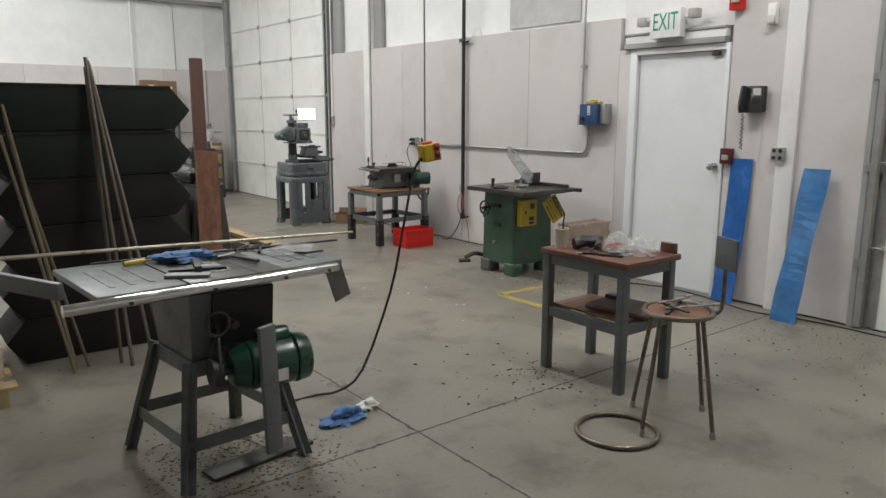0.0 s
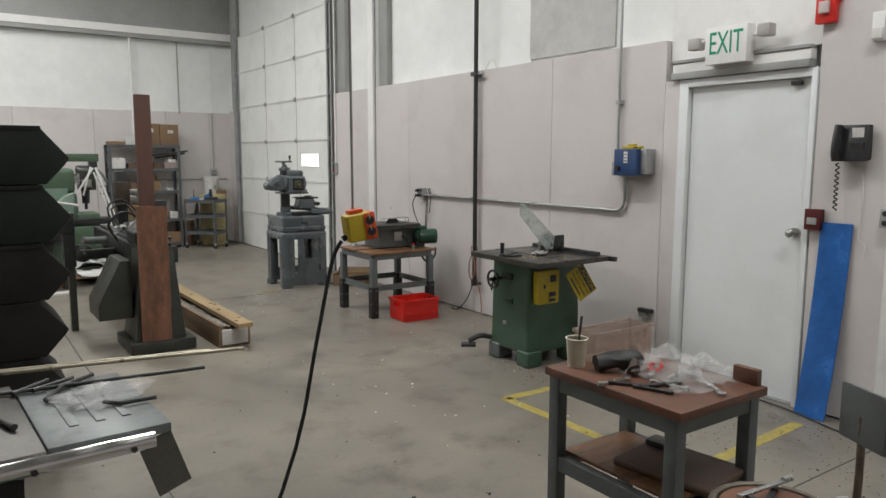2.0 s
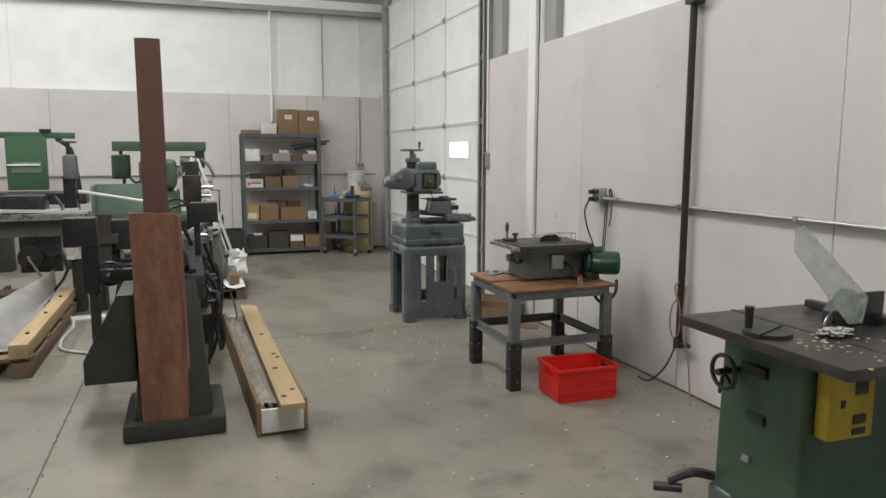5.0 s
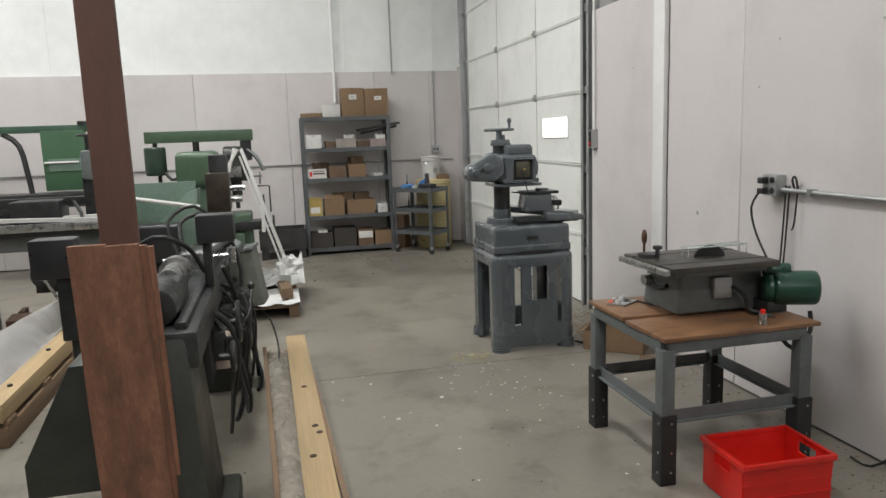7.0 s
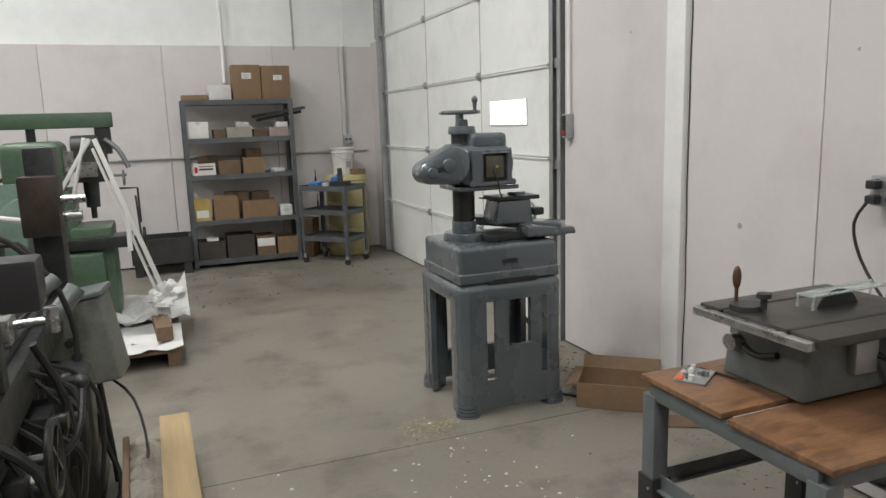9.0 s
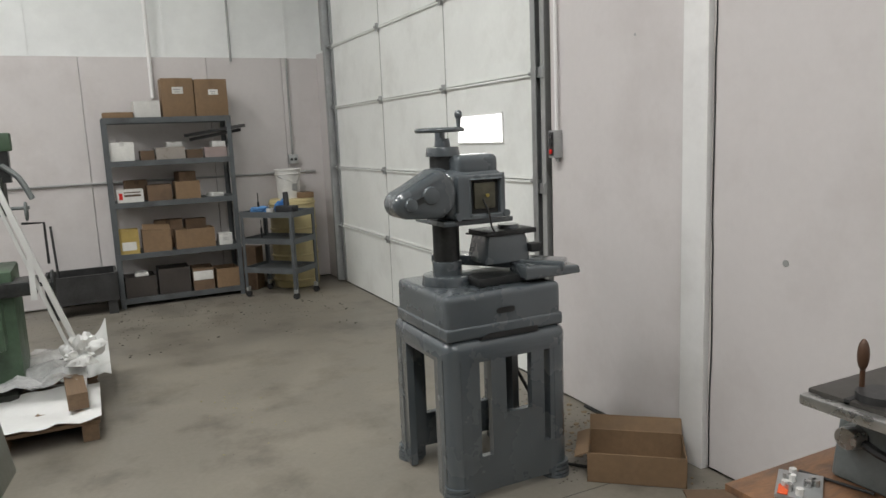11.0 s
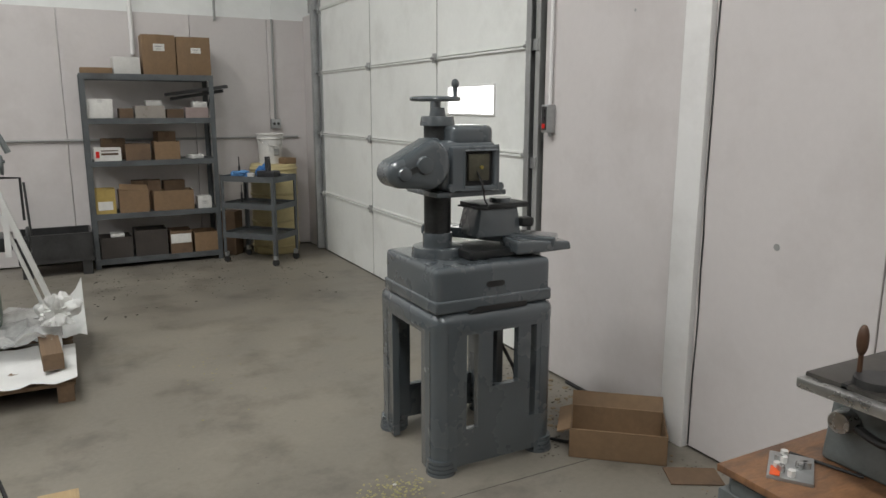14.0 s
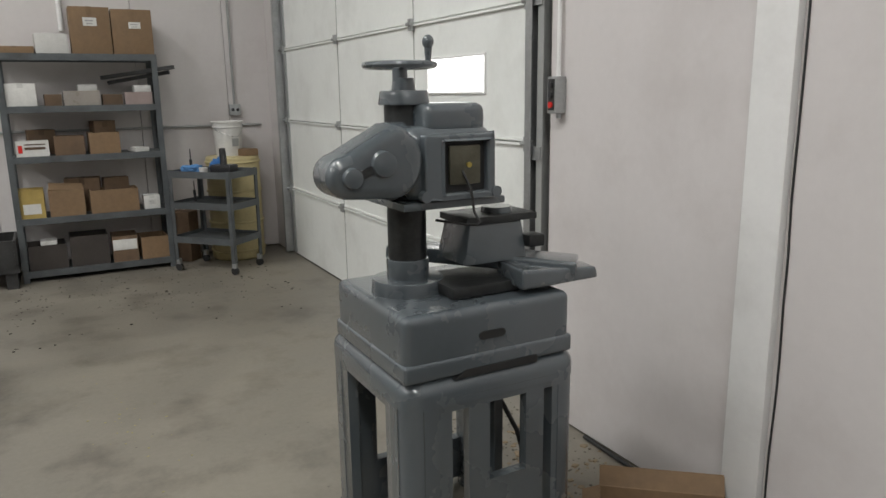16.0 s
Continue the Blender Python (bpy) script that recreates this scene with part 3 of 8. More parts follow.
# ---- things: the grinding machine ----
def build_grinder():
    t = thing("tool_grinder", "grey enamelled pedestal grinding machine on a cast stand", "machine", pose(5.355, 9.835, 0))
    def rounded(h, r, z, seg=6):
        """A rounded square loop of half width h at height z."""
        return [(sx * (h - r) + r * math.cos(radians(a0 + 90 * k / seg)), sy * (h - r) + r * math.sin(radians(a0 + 90 * k / seg)), z) for sx, sy, a0 in ((1, 1, 0), (-1, 1, 90), (-1, -1, 180), (1, -1, 270)) for k in range(seg + 1)]
    rows = [(0.2965, 0.62)] + [(0.2465 + 0.05 * math.cos(radians(a)), 0.655 + 0.045 * math.sin(radians(a))) for a in range(0, 91, 15)]
    top = Shape()
    loops = [[top.bm.verts.new(p) for p in rounded(h, max(0.02, min(0.062, h - 0.2345)), z)] for h, z in rows]
    for a, b in zip(loops, loops[1:]):
        for k in range(len(a)):
            top.bm.faces.new((a[k], a[(k + 1) % len(a)], b[(k + 1) % len(a)], b[k]))
    top.bm.faces.new(loops[0][::-1])
    top.bm.faces.new(loops[-1])
    stand = part("stand_top", top, M_MACHGREY, t, "cast grey stand with rounded shoulders and slotted sides")
    for sx in (-1, 1):
        for sy in (-1, 1):
            cx, cy = sx * 0.243, sy * 0.243
            rim = [(-0.049, -0.049), (0.052, -0.049)] + [(-0.010 + 0.062 * math.cos(radians(15 * k)), -0.010 + 0.062 * math.sin(radians(15 * k))) for k in range(7)] + [(-0.049, 0.052)]
            rim = [(cx + sx * a, cy + sy * b) for a, b in (rim if sx * sy > 0 else rim[::-1])]
            part("corner_post", Shape().hull([(a, b, 0.012) for a, b in rim], [(a, b, 0.66) for a, b in rim]), M_MACHGREY, stand)
    us, vs = [-0.24, -0.15, -0.098, -0.025, 0.098, 0.165, 0.215, 0.24], [0.03, 0.19, 0.36, 0.60, 0.64]
    for sy in (-1, 1):
        f = Shape().grille(us, vs, (lambda a, b: b in (0, 3) or a in (0, 2, 4, 6) or (b == 1 and a == 3)) if sy < 0 else (lambda a, b: b in (0, 3) or a in (0, 6)), sy * 0.262, sy * 0.2945)
        part("front_panel" if sy < 0 else "back_panel", f.bevel(0.003), M_MACHGREY, stand)
    for sx in (-1, 1):
        f = Shape().grille([-0.245, -0.16, 0.13, 0.245], [0.012, 0.014, 0.60, 0.66], lambda a, b: b == 2 or (a != 1), sx * 0.262, sx * 0.2945, "yz")
        part("side_panel", f.bevel(0.003), M_MACHGREY, stand)
    for sx in (-1, 1):
        for sy in (-1, 1):
            f = Shape()
            for i in range(4):
                f.cyl((sx * 0.245, sy * 0.245, i * 0.018), (sx * 0.245, sy * 0.245, i * 0.018 + 0.014), 0.064 - i * 0.002, seg=24)
            part("foot", f, M_MACHGREY, stand, "ribbed cast foot")
    b = Shape().box(-0.285, 0.268, -0.28, 0.225, 0.715, 0.885).bevel(0.03, 5)
    base = part("base_casting", b, M_MACHGREY, t)
    part("base_lip", rbox(-0.290, 0.272, -0.286, 0.231, 0.698, 0.752, 0.012, 4), M_MACHGREY, base)
    part("vent_slit", Shape().prism([(-0.14, 0.690), (0.14, 0.690), (0.14, 0.712), (-0.10, 0.712)], -0.2905, -0.26), M_BLACK, base)
    part("oval_slot", Shape().prism([(0.03 * s + 0.014 * math.cos(radians(a)) - 0.01, 0.80 + 0.012 * math.sin(radians(a))) for s, a in [(1, -90 + 20 * k) for k in range(10)] + [(-1, 90 + 20 * k) for k in range(10)]], -0.2835, -0.27), M_BLACK, base)
    cx, cy = -0.14, -0.01
    c = part("column", Shape().cyl((cx, cy, 0.9), (cx, cy, 1.46), 0.058, seg=32), M_MACHDARK, t, "dark oily steel column")
    part("flange", Shape().cyl((cx, cy, 0.87), (cx, cy, 0.925), 0.115, 0.108, seg=36).cyl((cx, cy, 0.92), (cx, cy, 0.985), 0.064, seg=32).bevel(0.006), M_MACHGREY, c)
    part("collar", Shape().cyl((cx, cy, 1.435), (cx, cy, 1.475), 0.075, 0.068, seg=32).cyl((cx, cy, 1.47), (cx, cy, 1.51), 0.036, 0.03, seg=24).bevel(0.004), M_MACHGREY, c)
    wz = 1.545
    w = Shape().ring((cx - 0.01, cy, wz), 0.098, 0.0105, seg=40)
    for k in range(3):
        a = 2.1 * k + 0.4
        w.bar((cx - 0.01, cy, wz - 0.008), (cx - 0.01 + 0.095 * math.cos(a), cy + 0.095 * math.sin(a), wz - 0.002), 0.022, 0.008)
    w.cyl((cx - 0.01, cy, 1.50), (cx - 0.01, cy, 1.552), 0.022, seg=20)
    hw = part("handwheel", w, M_MACHGREY, t, "grey spoked handwheel")
    kx, ky = cx + 0.04, cy - 0.08
    part("crank_knob", Shape().cyl((kx, ky, wz), (kx, ky, wz + 0.045), 0.008, 0.011, seg=14).ball((kx, ky, wz + 0.06), 0.0165, 1, 1, 1.2), M_MACHGREY, hw)
    # motor head
    DY = Matrix.Translation((-0.015, 0.11, 0.0))
    part("clamp_plate", rbox(-0.225, 0.105, -0.17, 0.12, 1.150, 1.172, 0.006), M_MACHGREY, t)
    us, vs = [-0.150, -0.094, 0.048, 0.064], [1.182, 1.195, 1.338, 1.356]
    hs = Shape().grille(us, vs, lambda p, q: not (p == 1 and q == 1), -0.300, -0.238)
    head = part("housing_front", hs.bevel(0.022, 3).move(DY), M_MACHGREY, t, "grey rounded motor housing with an open window")
    part("motor_housing", Shape().box(-0.19, 0.088, -0.272, 0.0, 1.172, 1.378).bevel(0.05, 6).move(DY), M_MACHGREY, head)
    part("crown", Shape().box(-0.125, 0.070, -0.258, -0.09, 1.35, 1.440).bevel(0.034, 5).move(DY), M_MACHGREY, head)
    part("side_cheek", Shape().cyl((-0.225, -0.16, 1.285), (-0.15, -0.16, 1.285), 0.105, seg=40).bevel(0.02, 3).move(DY @ Matrix.Translation((0, -0.01, 0))), M_MACHGREY, head)
    part("inner_motor", Shape().box(-0.07, 0.03, -0.290, -0.276, 1.215, 1.325).bevel(0.006).move(DY), mat("lamp_brass", (0.12, 0.115, 0.085), 0.4, 0.6, var=0.2, scale=20), head, "dull brass motor winding")
    part("inner_dark", Shape().box(-0.10, 0.055, -0.277, -0.2735, 1.188, 1.345).move(DY), M_BLACK, head)
    part("terminal", Shape().cyl((-0.01, -0.296, 1.27), (-0.01, -0.285, 1.27), 0.008, seg=10).move(DY), mat("brass_stud", (0.5, 0.4, 0.12), 0.3, 0.9), head)
    part("back_pod", Shape().cyl((0.075, -0.16, 1.275), (0.118, -0.16, 1.275), 0.082, 0.066, seg=28).bevel(0.01).move(DY), M_MACHGREY, head)
    for bx in (0.075, -0.15):
        part("wing_bolt", Shape().cyl((bx, -0.306, 1.19), (bx, -0.28, 1.19), 0.016, seg=14).move(DY), M_MACHGREY, head)
    # belt guard: a teardrop
    R, r, X1, X0 = 0.102, 0.058, -0.255, -0.368
    zc1, zc0 = 1.288, 1.256
    pts = []
    for k in range(13):
        a = radians(-80 + 160 * k / 12)
        pts.append((X1 + R * math.cos(a), zc1 + R * math.sin(a)))
    for k in range(11):
        a = radians(100 + 160 * k / 10)
        pts.append((X0 + r * math.cos(a), zc0 + r * math.sin(a)))
    g = Shape().prism(pts, -0.305, -0.15)
    g.bevel(0.036, 5, 50).move(DY)
    bg = part("belt_guard", g, M_MACHGREY, t, "tapered grey belt guard")
    part("guard_boss", Shape().cyl((X0 + 0.005, -0.318, zc0), (X0 + 0.005, -0.29, zc0), 0.026, 0.032, seg=20).bevel(0.006).move(DY), M_MACHGREY, bg)
    part("guard_boss", Shape().cyl((X1 - 0.02, -0.318, zc1), (X1 - 0.02, -0.29, zc1), 0.034, 0.042, seg=20).bevel(0.006).move(DY), M_MACHGREY, bg)
    part("guard_bar", Shape().bar((X0 + 0.01, -0.305, zc0), (X1 - 0.02, -0.305, zc1), 0.012, 0.022).move(DY), M_MACHDARK, bg)
    # slides and vise block
    part("lower_slide", rbox(-0.09, 0.37, -0.20, 0.02, 0.887, 0.922, 0.008), M_MACHDARK, t)
    arm = Shape().box(-0.36, 0.24, -0.065, 0.065, -0.022, 0.022).bevel(0.012, 3).move(pose(0.16, -0.06, 0.955, 0, 3, -42))
    part("table_arm", arm, M_MACHGREY, t, "grey slanting work table arm")
    part("arm_tip", Shape().hull([(0.10, -0.27, 0.905), (0.40, -0.25, 0.90), (0.41, -0.16, 0.90), (0.12, -0.10, 0.905)], [(0.10, -0.27, 0.965), (0.39, -0.25, 0.937), (0.40, -0.16, 0.937), (0.12, -0.10, 0.965)]).bevel(0.012, 3), M_MACHGREY, t)
    vb = Shape().hull([(x, y, 0.965) for x, y in ((-0.015, -0.14), (0.205, -0.14), (0.205, 0.04), (-0.015, 0.04))], [(x, y, 1.085) for x, y in ((0.01, -0.125), (0.195, -0.125), (0.195, 0.03), (0.01, 0.03))]).bevel(0.008)
    vs = part("vise_block", vb, M_MACHGREY, t)
    part("vise_top", rbox(-0.005, 0.245, -0.135, 0.035, 1.085, 1.106, 0.003), M_MACHDARK, vs)
    part("swivel_pad", Shape().cyl((0.145, -0.06, 1.104), (0.145, -0.06, 1.124), 0.05, 0.046, seg=24), M_MACHGREY, vs)
    part("lock_screw", rbox(0.20, 0.26, -0.16, -0.10, 1.0, 1.04, 0.01), M_MACHDARK, vs)
    rw = Shape().ring((0.30, 0.10, 0.985), 0.06, 0.008, axis=(1, 0.25, 0), seg=28)
    rw.bar((0.30, 0.10, 0.925), (0.30, 0.10, 1.045), 0.012, 0.01).cyl((0.2, 0.08, 0.985), (0.31, 0.10, 0.985), 0.012, seg=12)
    part("side_wheel", rw, M_STEEL, t, "bright steel side handwheel")
    part("cord", Shape().tube([(-0.05, -0.17, 1.27), (-0.03, -0.20, 1.2), (-0.02, -0.20, 1.14), (-0.02, -0.22, 1.105), (-0.1, -0.12, 1.11)], 0.004, 6), M_BLACK, t, "thin black wire")
    cord = Shape().tube([(0.25, 0.26, 0.5), (0.34, 0.1, 0.25), (0.30, -0.12, 0.02), (0.45, -0.35, 0.010), (0.68, -0.5, 0.010), (0.80, -0.2, 0.01), (0.83, 0.3, 0.01)], 0.009, 7)
    solo("power_cable", cord, M_BLACK, "black power cable lying on the floor beside the grinder", "cable", pose(5.355, 9.835, 0))


# ---- green cabinet saw ----
def build_cabinet_saw():
    t = thing("cabinet_table_saw", "green cabinet table saw with dusty iron table", "table saw", pose(5.575, 5.445, 0))
    cab = Shape().hull([(x, y, 0.10) for x, y in ((-0.25, -0.065), (0.30, -0.065), (0.30, 0.385), (-0.25, 0.385))], [(x, y, 0.815) for x, y in ((-0.24, -0.055), (0.29, -0.055), (0.29, 0.375), (-0.24, 0.375))]).bevel(0.022, 3)
    body = part("cabinet", cab, M_GREEN, t, "green enamelled steel cabinet")
    for sx in (-1, 1):
        for sy in (-1, 1):
            f = Shape().box(sx * 0.21 - 0.05, sx * 0.21 + 0.10, sy * 0.175 + 0.09, sy * 0.175 + 0.23, 0, 0.125).bevel(0.018, 3)
            part("foot", f, M_SAWGREY if sx < 0 and sy > 0 else M_GREEN, t, "heavy cast foot")
    part("handle_recess", rbox(-0.262, -0.235, 0.12, 0.25, 0.66, 0.70, 0.008), M_BLACK, body)
    part("name_plate", rbox(-0.255, -0.235, 0.12, 0.22, 0.47, 0.51, 0.004), M_GREENDK, body)
    part("latch", rbox(-0.262, -0.238, 0.18, 0.22, 0.30, 0.325, 0.003), M_STEEL, body)
    top = part("table_top", rbox(-0.455, 0.10, -0.41, 0.39, 0.832, 0.872, 0.006), M_IRONTOP, t, "dark cast iron table")
    part("miter_slot", Shape().box(-0.20, -0.182, -0.412, 0.392, 0.860, 0.8735), M_BLACK, top)
    part("rear_top", rbox(0.102, 0.36, 0.0, 0.39, 0.832, 0.871, 0.006), M_IRONTOP, t)
    wg = Shape().box(0.102, 0.25, -0.41, -0.0, 0.835, 0.868)
    part("extension_wing", wg.bevel(0.005), M_IRONTOP, t)
    rl = Shape().bar((0.27, -0.45, 0.85), (0.27, 0.41, 0.85), 0.035, 0.035).bevel(0.004)
    part("fence_rail", rl, M_DARKSTEEL, t)
    part("fence", rbox(-0.02, 0.02, -0.38, 0.34, 0.874, 0.905, 0.005).move(Matrix.Translation((0.16, 0, 0))), M_DARKSTEEL, t, "dark steel fence bar")
    gd = Shape().prism([(-0.30, 0.415), (-0.265, 0.425), (0.055, 0.155), (0.035, 0.06), (-0.03, 0.06), (-0.30, 0.335)], -0.032, -0.027)
    part("blade_guard", gd.move(pose(-0.05, -0.04, 0.848)), M_GLASS, t, "clear scratched plastic blade guard")
    part("guard_mount", Shape().prism([(-0.06, 0.0), (0.05, 0.0), (0.09, 0.11), (0.02, 0.14), (-0.06, 0.06)], -0.025, 0.035).move(pose(0.0, 0.03, 0.873)).bevel(0.005), M_DARKSTEEL, t)
    part("spreader", rbox(0.06, 0.175, -0.0, 0.02, 0.875, 1.0, 0.004), M_BLACKPL, t)
    part("blade", Shape().cyl((-0.02, 0.013, 0.86), (-0.02, 0.016, 0.86), 0.09, seg=40), M_STEEL, t)
    mg = Shape().cyl((0, 0, 0), (0, 0, 0.012), 0.085, seg=24).box(-0.1, 0.1, -0.014, 0.014, 0.0, 0.018)
    gauge = tagged(part("miter_gauge", mg.move(pose(5.575 - 0.36, 5.445 + 0.02, 0.874, 0, 0, 25)), M_DARKSTEEL, None), "dark steel miter gauge lying on the saw table", "gauge")
    part("grip", Shape().cyl((-0.39 + 5.575, 5.445 + 0.08, 0.88), (-0.39 + 5.575, 5.445 + 0.08, 0.965), 0.013, 0.017, seg=16), M_BLACKPL, gauge)
    sw = part("switch_box", rbox(-0.2, 0.01, -0.125, -0.062, 0.498, 0.753, 0.006), M_YPLAST, t, "yellow safety switch box")
    part("switch_dial", rbox(-0.085, -0.025, -0.129, -0.124, 0.663, 0.718, 0.003), M_DARKSTEEL, sw)
    part("stop_button", rbox(-0.09, -0.03, -0.132, -0.124, 0.553, 0.588, 0.003), M_BLACKPL, sw)
    part("start_button", rbox(-0.09, -0.03, -0.132, -0.124, 0.513, 0.538, 0.003), M_BLACKPL, sw)
    part("key_lock", rbox(-0.15, -0.13, -0.129, -0.124, 0.618, 0.648, 0.003), M_BLACKPL, sw)
    hw = Shape().ring((-0.32, 0.275, 0.655), 0.066, 0.009, axis=(1, 0.0, 0), seg=32)
    for k in range(4):
        a = k * math.pi / 2 + 0.3
        hw.bar((-0.32, 0.275, 0.655), (-0.32, 0.275 + 0.062 * math.cos(a), 0.62 + 0.062 * math.sin(a)), 0.012, 0.008)
    hw.cyl((-0.24, 0.275, 0.655), (-0.35, 0.275, 0.655), 0.014, seg=12)
    part("handwheel", hw, M_DARKSTEEL, t, "dark spoked handwheel")
    part("tilt_crank", Shape().tube([(-0.24, 0.395, 0.15), (-0.33, 0.42, 0.17), (-0.42, 0.46, 0.13)], 0.022, 8).cyl((-0.37, 0.43, 0.10), (-0.47, 0.49, 0.10), 0.02), M_DARKSTEEL, t)
    # hanging warning sign
    s = thing("caution_sign", "yellow and black warning tag hanging from the saw", "sign", pose(5.70, 5.2, 0.662, 0, 0, -14) @ pose(0, 0, 0, 0, 58, 0))
    part("plate", rbox(-0.125, 0.125, -0.002, 0.002, -0.085, 0.085, 0.0015, 1), M_YPLAST, s)
    part("band", Shape().box(-0.118, 0.118, -0.0034, -0.0022, 0.028, 0.078), M_BLACKPL, s)
    up = pose(0, -0.0045, 0, 90, 0, 0)
    text_part("heading", "CAUTION", 0.05, M_YPLAST, s, up @ pose(0, 0.053, 0), depth=0.0006)
    for i, ln in enumerate(("DO NOT OPERATE", "WITHOUT GUARDS")):
        text_part("line", ln, 0.025, M_BLACKPL, s, up @ pose(0, 0.004 - 0.034 * i, 0.0015), depth=0.0006)
    part("bar_line", Shape().box(-0.08, 0.08, -0.0034, -0.0022, -0.068, -0.056), M_BLACKPL, s)
    part("tie", Shape().cyl((-0.118, 0, 0.078), (-0.15, 0.02, 0.12), 0.0025, seg=6), M_BLACK, s)
    solo("sawdust", sprinkle(5.12, 5.65, 5.0, 5.5, 0.8725, 70, 0.003, 0.012, 3, flat=True), mat("sawdust_chips", (0.42, 0.37, 0.2), 0.8, var=0.2, scale=30), "pale sawdust on the saw table", "sawdust", kind="stuff")
    solo("foil_scrap", Shape().crumple(0.06, 1.2, 0.5, 0.3, 3).move(pose(5.42, 5.36, 0.876)), M_CHROME, "crumpled foil scrap on the saw table", "scrap")


def sprinkle(x0, x1, y0, y1, z, n, s0, s1, seed, flat=False):
    """Many small flat chips scattered over a rectangle, denser towards its middle."""
    rnd = random.Random(seed)
    s = Shape()
    for _ in range(n):
        u = (rnd.random() + rnd.random()) / 2 if flat else rnd.random()
        v = (rnd.random() + rnd.random()) / 2 if flat else rnd.random()
        x, y, a = x0 + u * (x1 - x0), y0 + v * (y1 - y0), rnd.uniform(0, 6.28)
        r = rnd.uniform(s0, s1)
        k = rnd.randint(4, 6)
        lo = [(x + r * rnd.uniform(0.5, 1.1) * math.cos(a + 6.283 * i / k), y + r * rnd.uniform(0.4, 1.0) * math.sin(a + 6.283 * i / k), z) for i in range(k)]
        hgt = r * rnd.uniform(0.12, 0.4)
        s.hull(lo, [(px * 0.8 + x * 0.2, py * 0.8 + y * 0.2, z + hgt) for px, py, _z in lo])
    return s


# ---- bench with the small saw ----
def build_saw_bench():
    t = thing("saw_bench", "grey steel bench with worn plywood top and black leg sleeves", "workbench", pose(5.53, 7.875, 0))
    hx, hy = 0.335, 0.325
    frame_ = Shape()
    for a, b in (((-hx, -hy), (hx, -hy)), ((-hx, hy), (hx, hy)), ((-hx, -hy), (-hx, hy)), ((hx, -hy), (hx, hy))):
        frame_.bar((*a, 0.61), (*b, 0.61), 0.05, 0.05)
    part("top_frame", frame_.bevel(0.004), M_FRAMEGREY, t)
    part("board", rbox(-0.37, 0.40, -0.36, -0.02, 0.637, 0.655, 0.003).move(pose(0, 0, 0, 0, 0, 1.2)), M_PLY, t, "worn plywood board")
    part("board", rbox(-0.37, 0.40, -0.004, 0.36, 0.643, 0.662, 0.003), M_PLY, t)
    for sx in (-1, 1):
        for sy in (-1, 1):
            x, y = sx * hx, sy * hy
            lg = rbox(x - 0.03, x + 0.03, y - 0.03, y + 0.03, 0.1, 0.60, 0.004)
            leg = part("leg", lg, M_FRAMEGREY, t)
            part("leg_sleeve", rbox(x - 0.038, x + 0.038, y - 0.038, y + 0.038, 0.0, 0.315, 0.004), M_BLACK, leg, "black leg extension sleeve")
            for z in (0.06, 0.15, 0.28):
                part("bolt", Shape().cyl((x - 0.037, y - 0.02, z), (x - 0.043, y - 0.02, z), 0.005, seg=8), M_STEEL, leg)
                part("bolt", Shape().cyl((x + 0.01, y - 0.037, z), (x + 0.01, y - 0.043, z), 0.005, seg=8), M_STEEL, leg)
    for a, b in (((-hx, -hy), (hx, -hy)), ((-hx, hy), (hx, hy)), ((-hx, -hy), (-hx, hy)), ((hx, -hy), (hx, hy))):
        part("stretcher", Shape().bar((*a, 0.30), (*b, 0.30), 0.006, 0.055).bar((*a, 0.275), (*b, 0.275), 0.04, 0.006), M_FRAMEGREY, t)

    s = thing("bench_saw", "grey bench-top table saw with iron table", "table saw", pose(5.605, 7.965, 0.66) @ Matrix.Diagonal((1.03, 0.93, 0.86, 1)))
    b = Shape().hull([(x, y, 0.0) for x, y in ((-0.19, -0.16), (0.26, -0.16), (0.26, 0.19), (-0.19, 0.19))], [(x, y, 0.235) for x, y in ((-0.17, -0.15), (0.25, -0.15), (0.25, 0.18), (-0.17, 0.18))]).bevel(0.02, 3)
    body = part("body", b, M_SAWGREY, s, "grey cast saw body")
    part("arc_slot", Shape().tube([(-0.187, 0.11, 0.135), (-0.19, 0.03, 0.115), (-0.187, -0.05, 0.14)], 0.012, 8), M_BLACK, body)
    part("lock_knob", Shape().cyl((-0.18, 0.13, 0.14), (-0.215, 0.13, 0.14), 0.035, 0.03, seg=20), M_STEEL, body)
    part("switch_box", rbox(-0.02, 0.07, -0.185, -0.15, 0.08, 0.195, 0.006), M_GALV, body, "light metal switch box")
    tb = part("table", rbox(-0.30, 0.225, -0.315, 0.17, 0.262, 0.295, 0.005), M_IRONTOP, s, "dark cast iron saw table")
    part("table_lip", rbox(-0.33, -0.30, -0.30, 0.17, 0.255, 0.285, 0.006), M_STEEL, tb)
    part("slot", Shape().box(-0.30, 0.225, -0.21, -0.195, 0.28, 0.2965), M_BLACK, tb)
    part("slot", Shape().box(-0.30, 0.225, 0.06, 0.075, 0.28, 0.2965), M_BLACK, tb)
    part("table_web", Shape().box(-0.25, 0.2, -0.25, 0.14, 0.232, 0.264), M_SAWGREY, tb)
    part("blade", Shape().cyl((0.02, -0.07, 0.27), (0.02, -0.066, 0.27), 0.085, seg=40), M_DARKSTEEL, s)
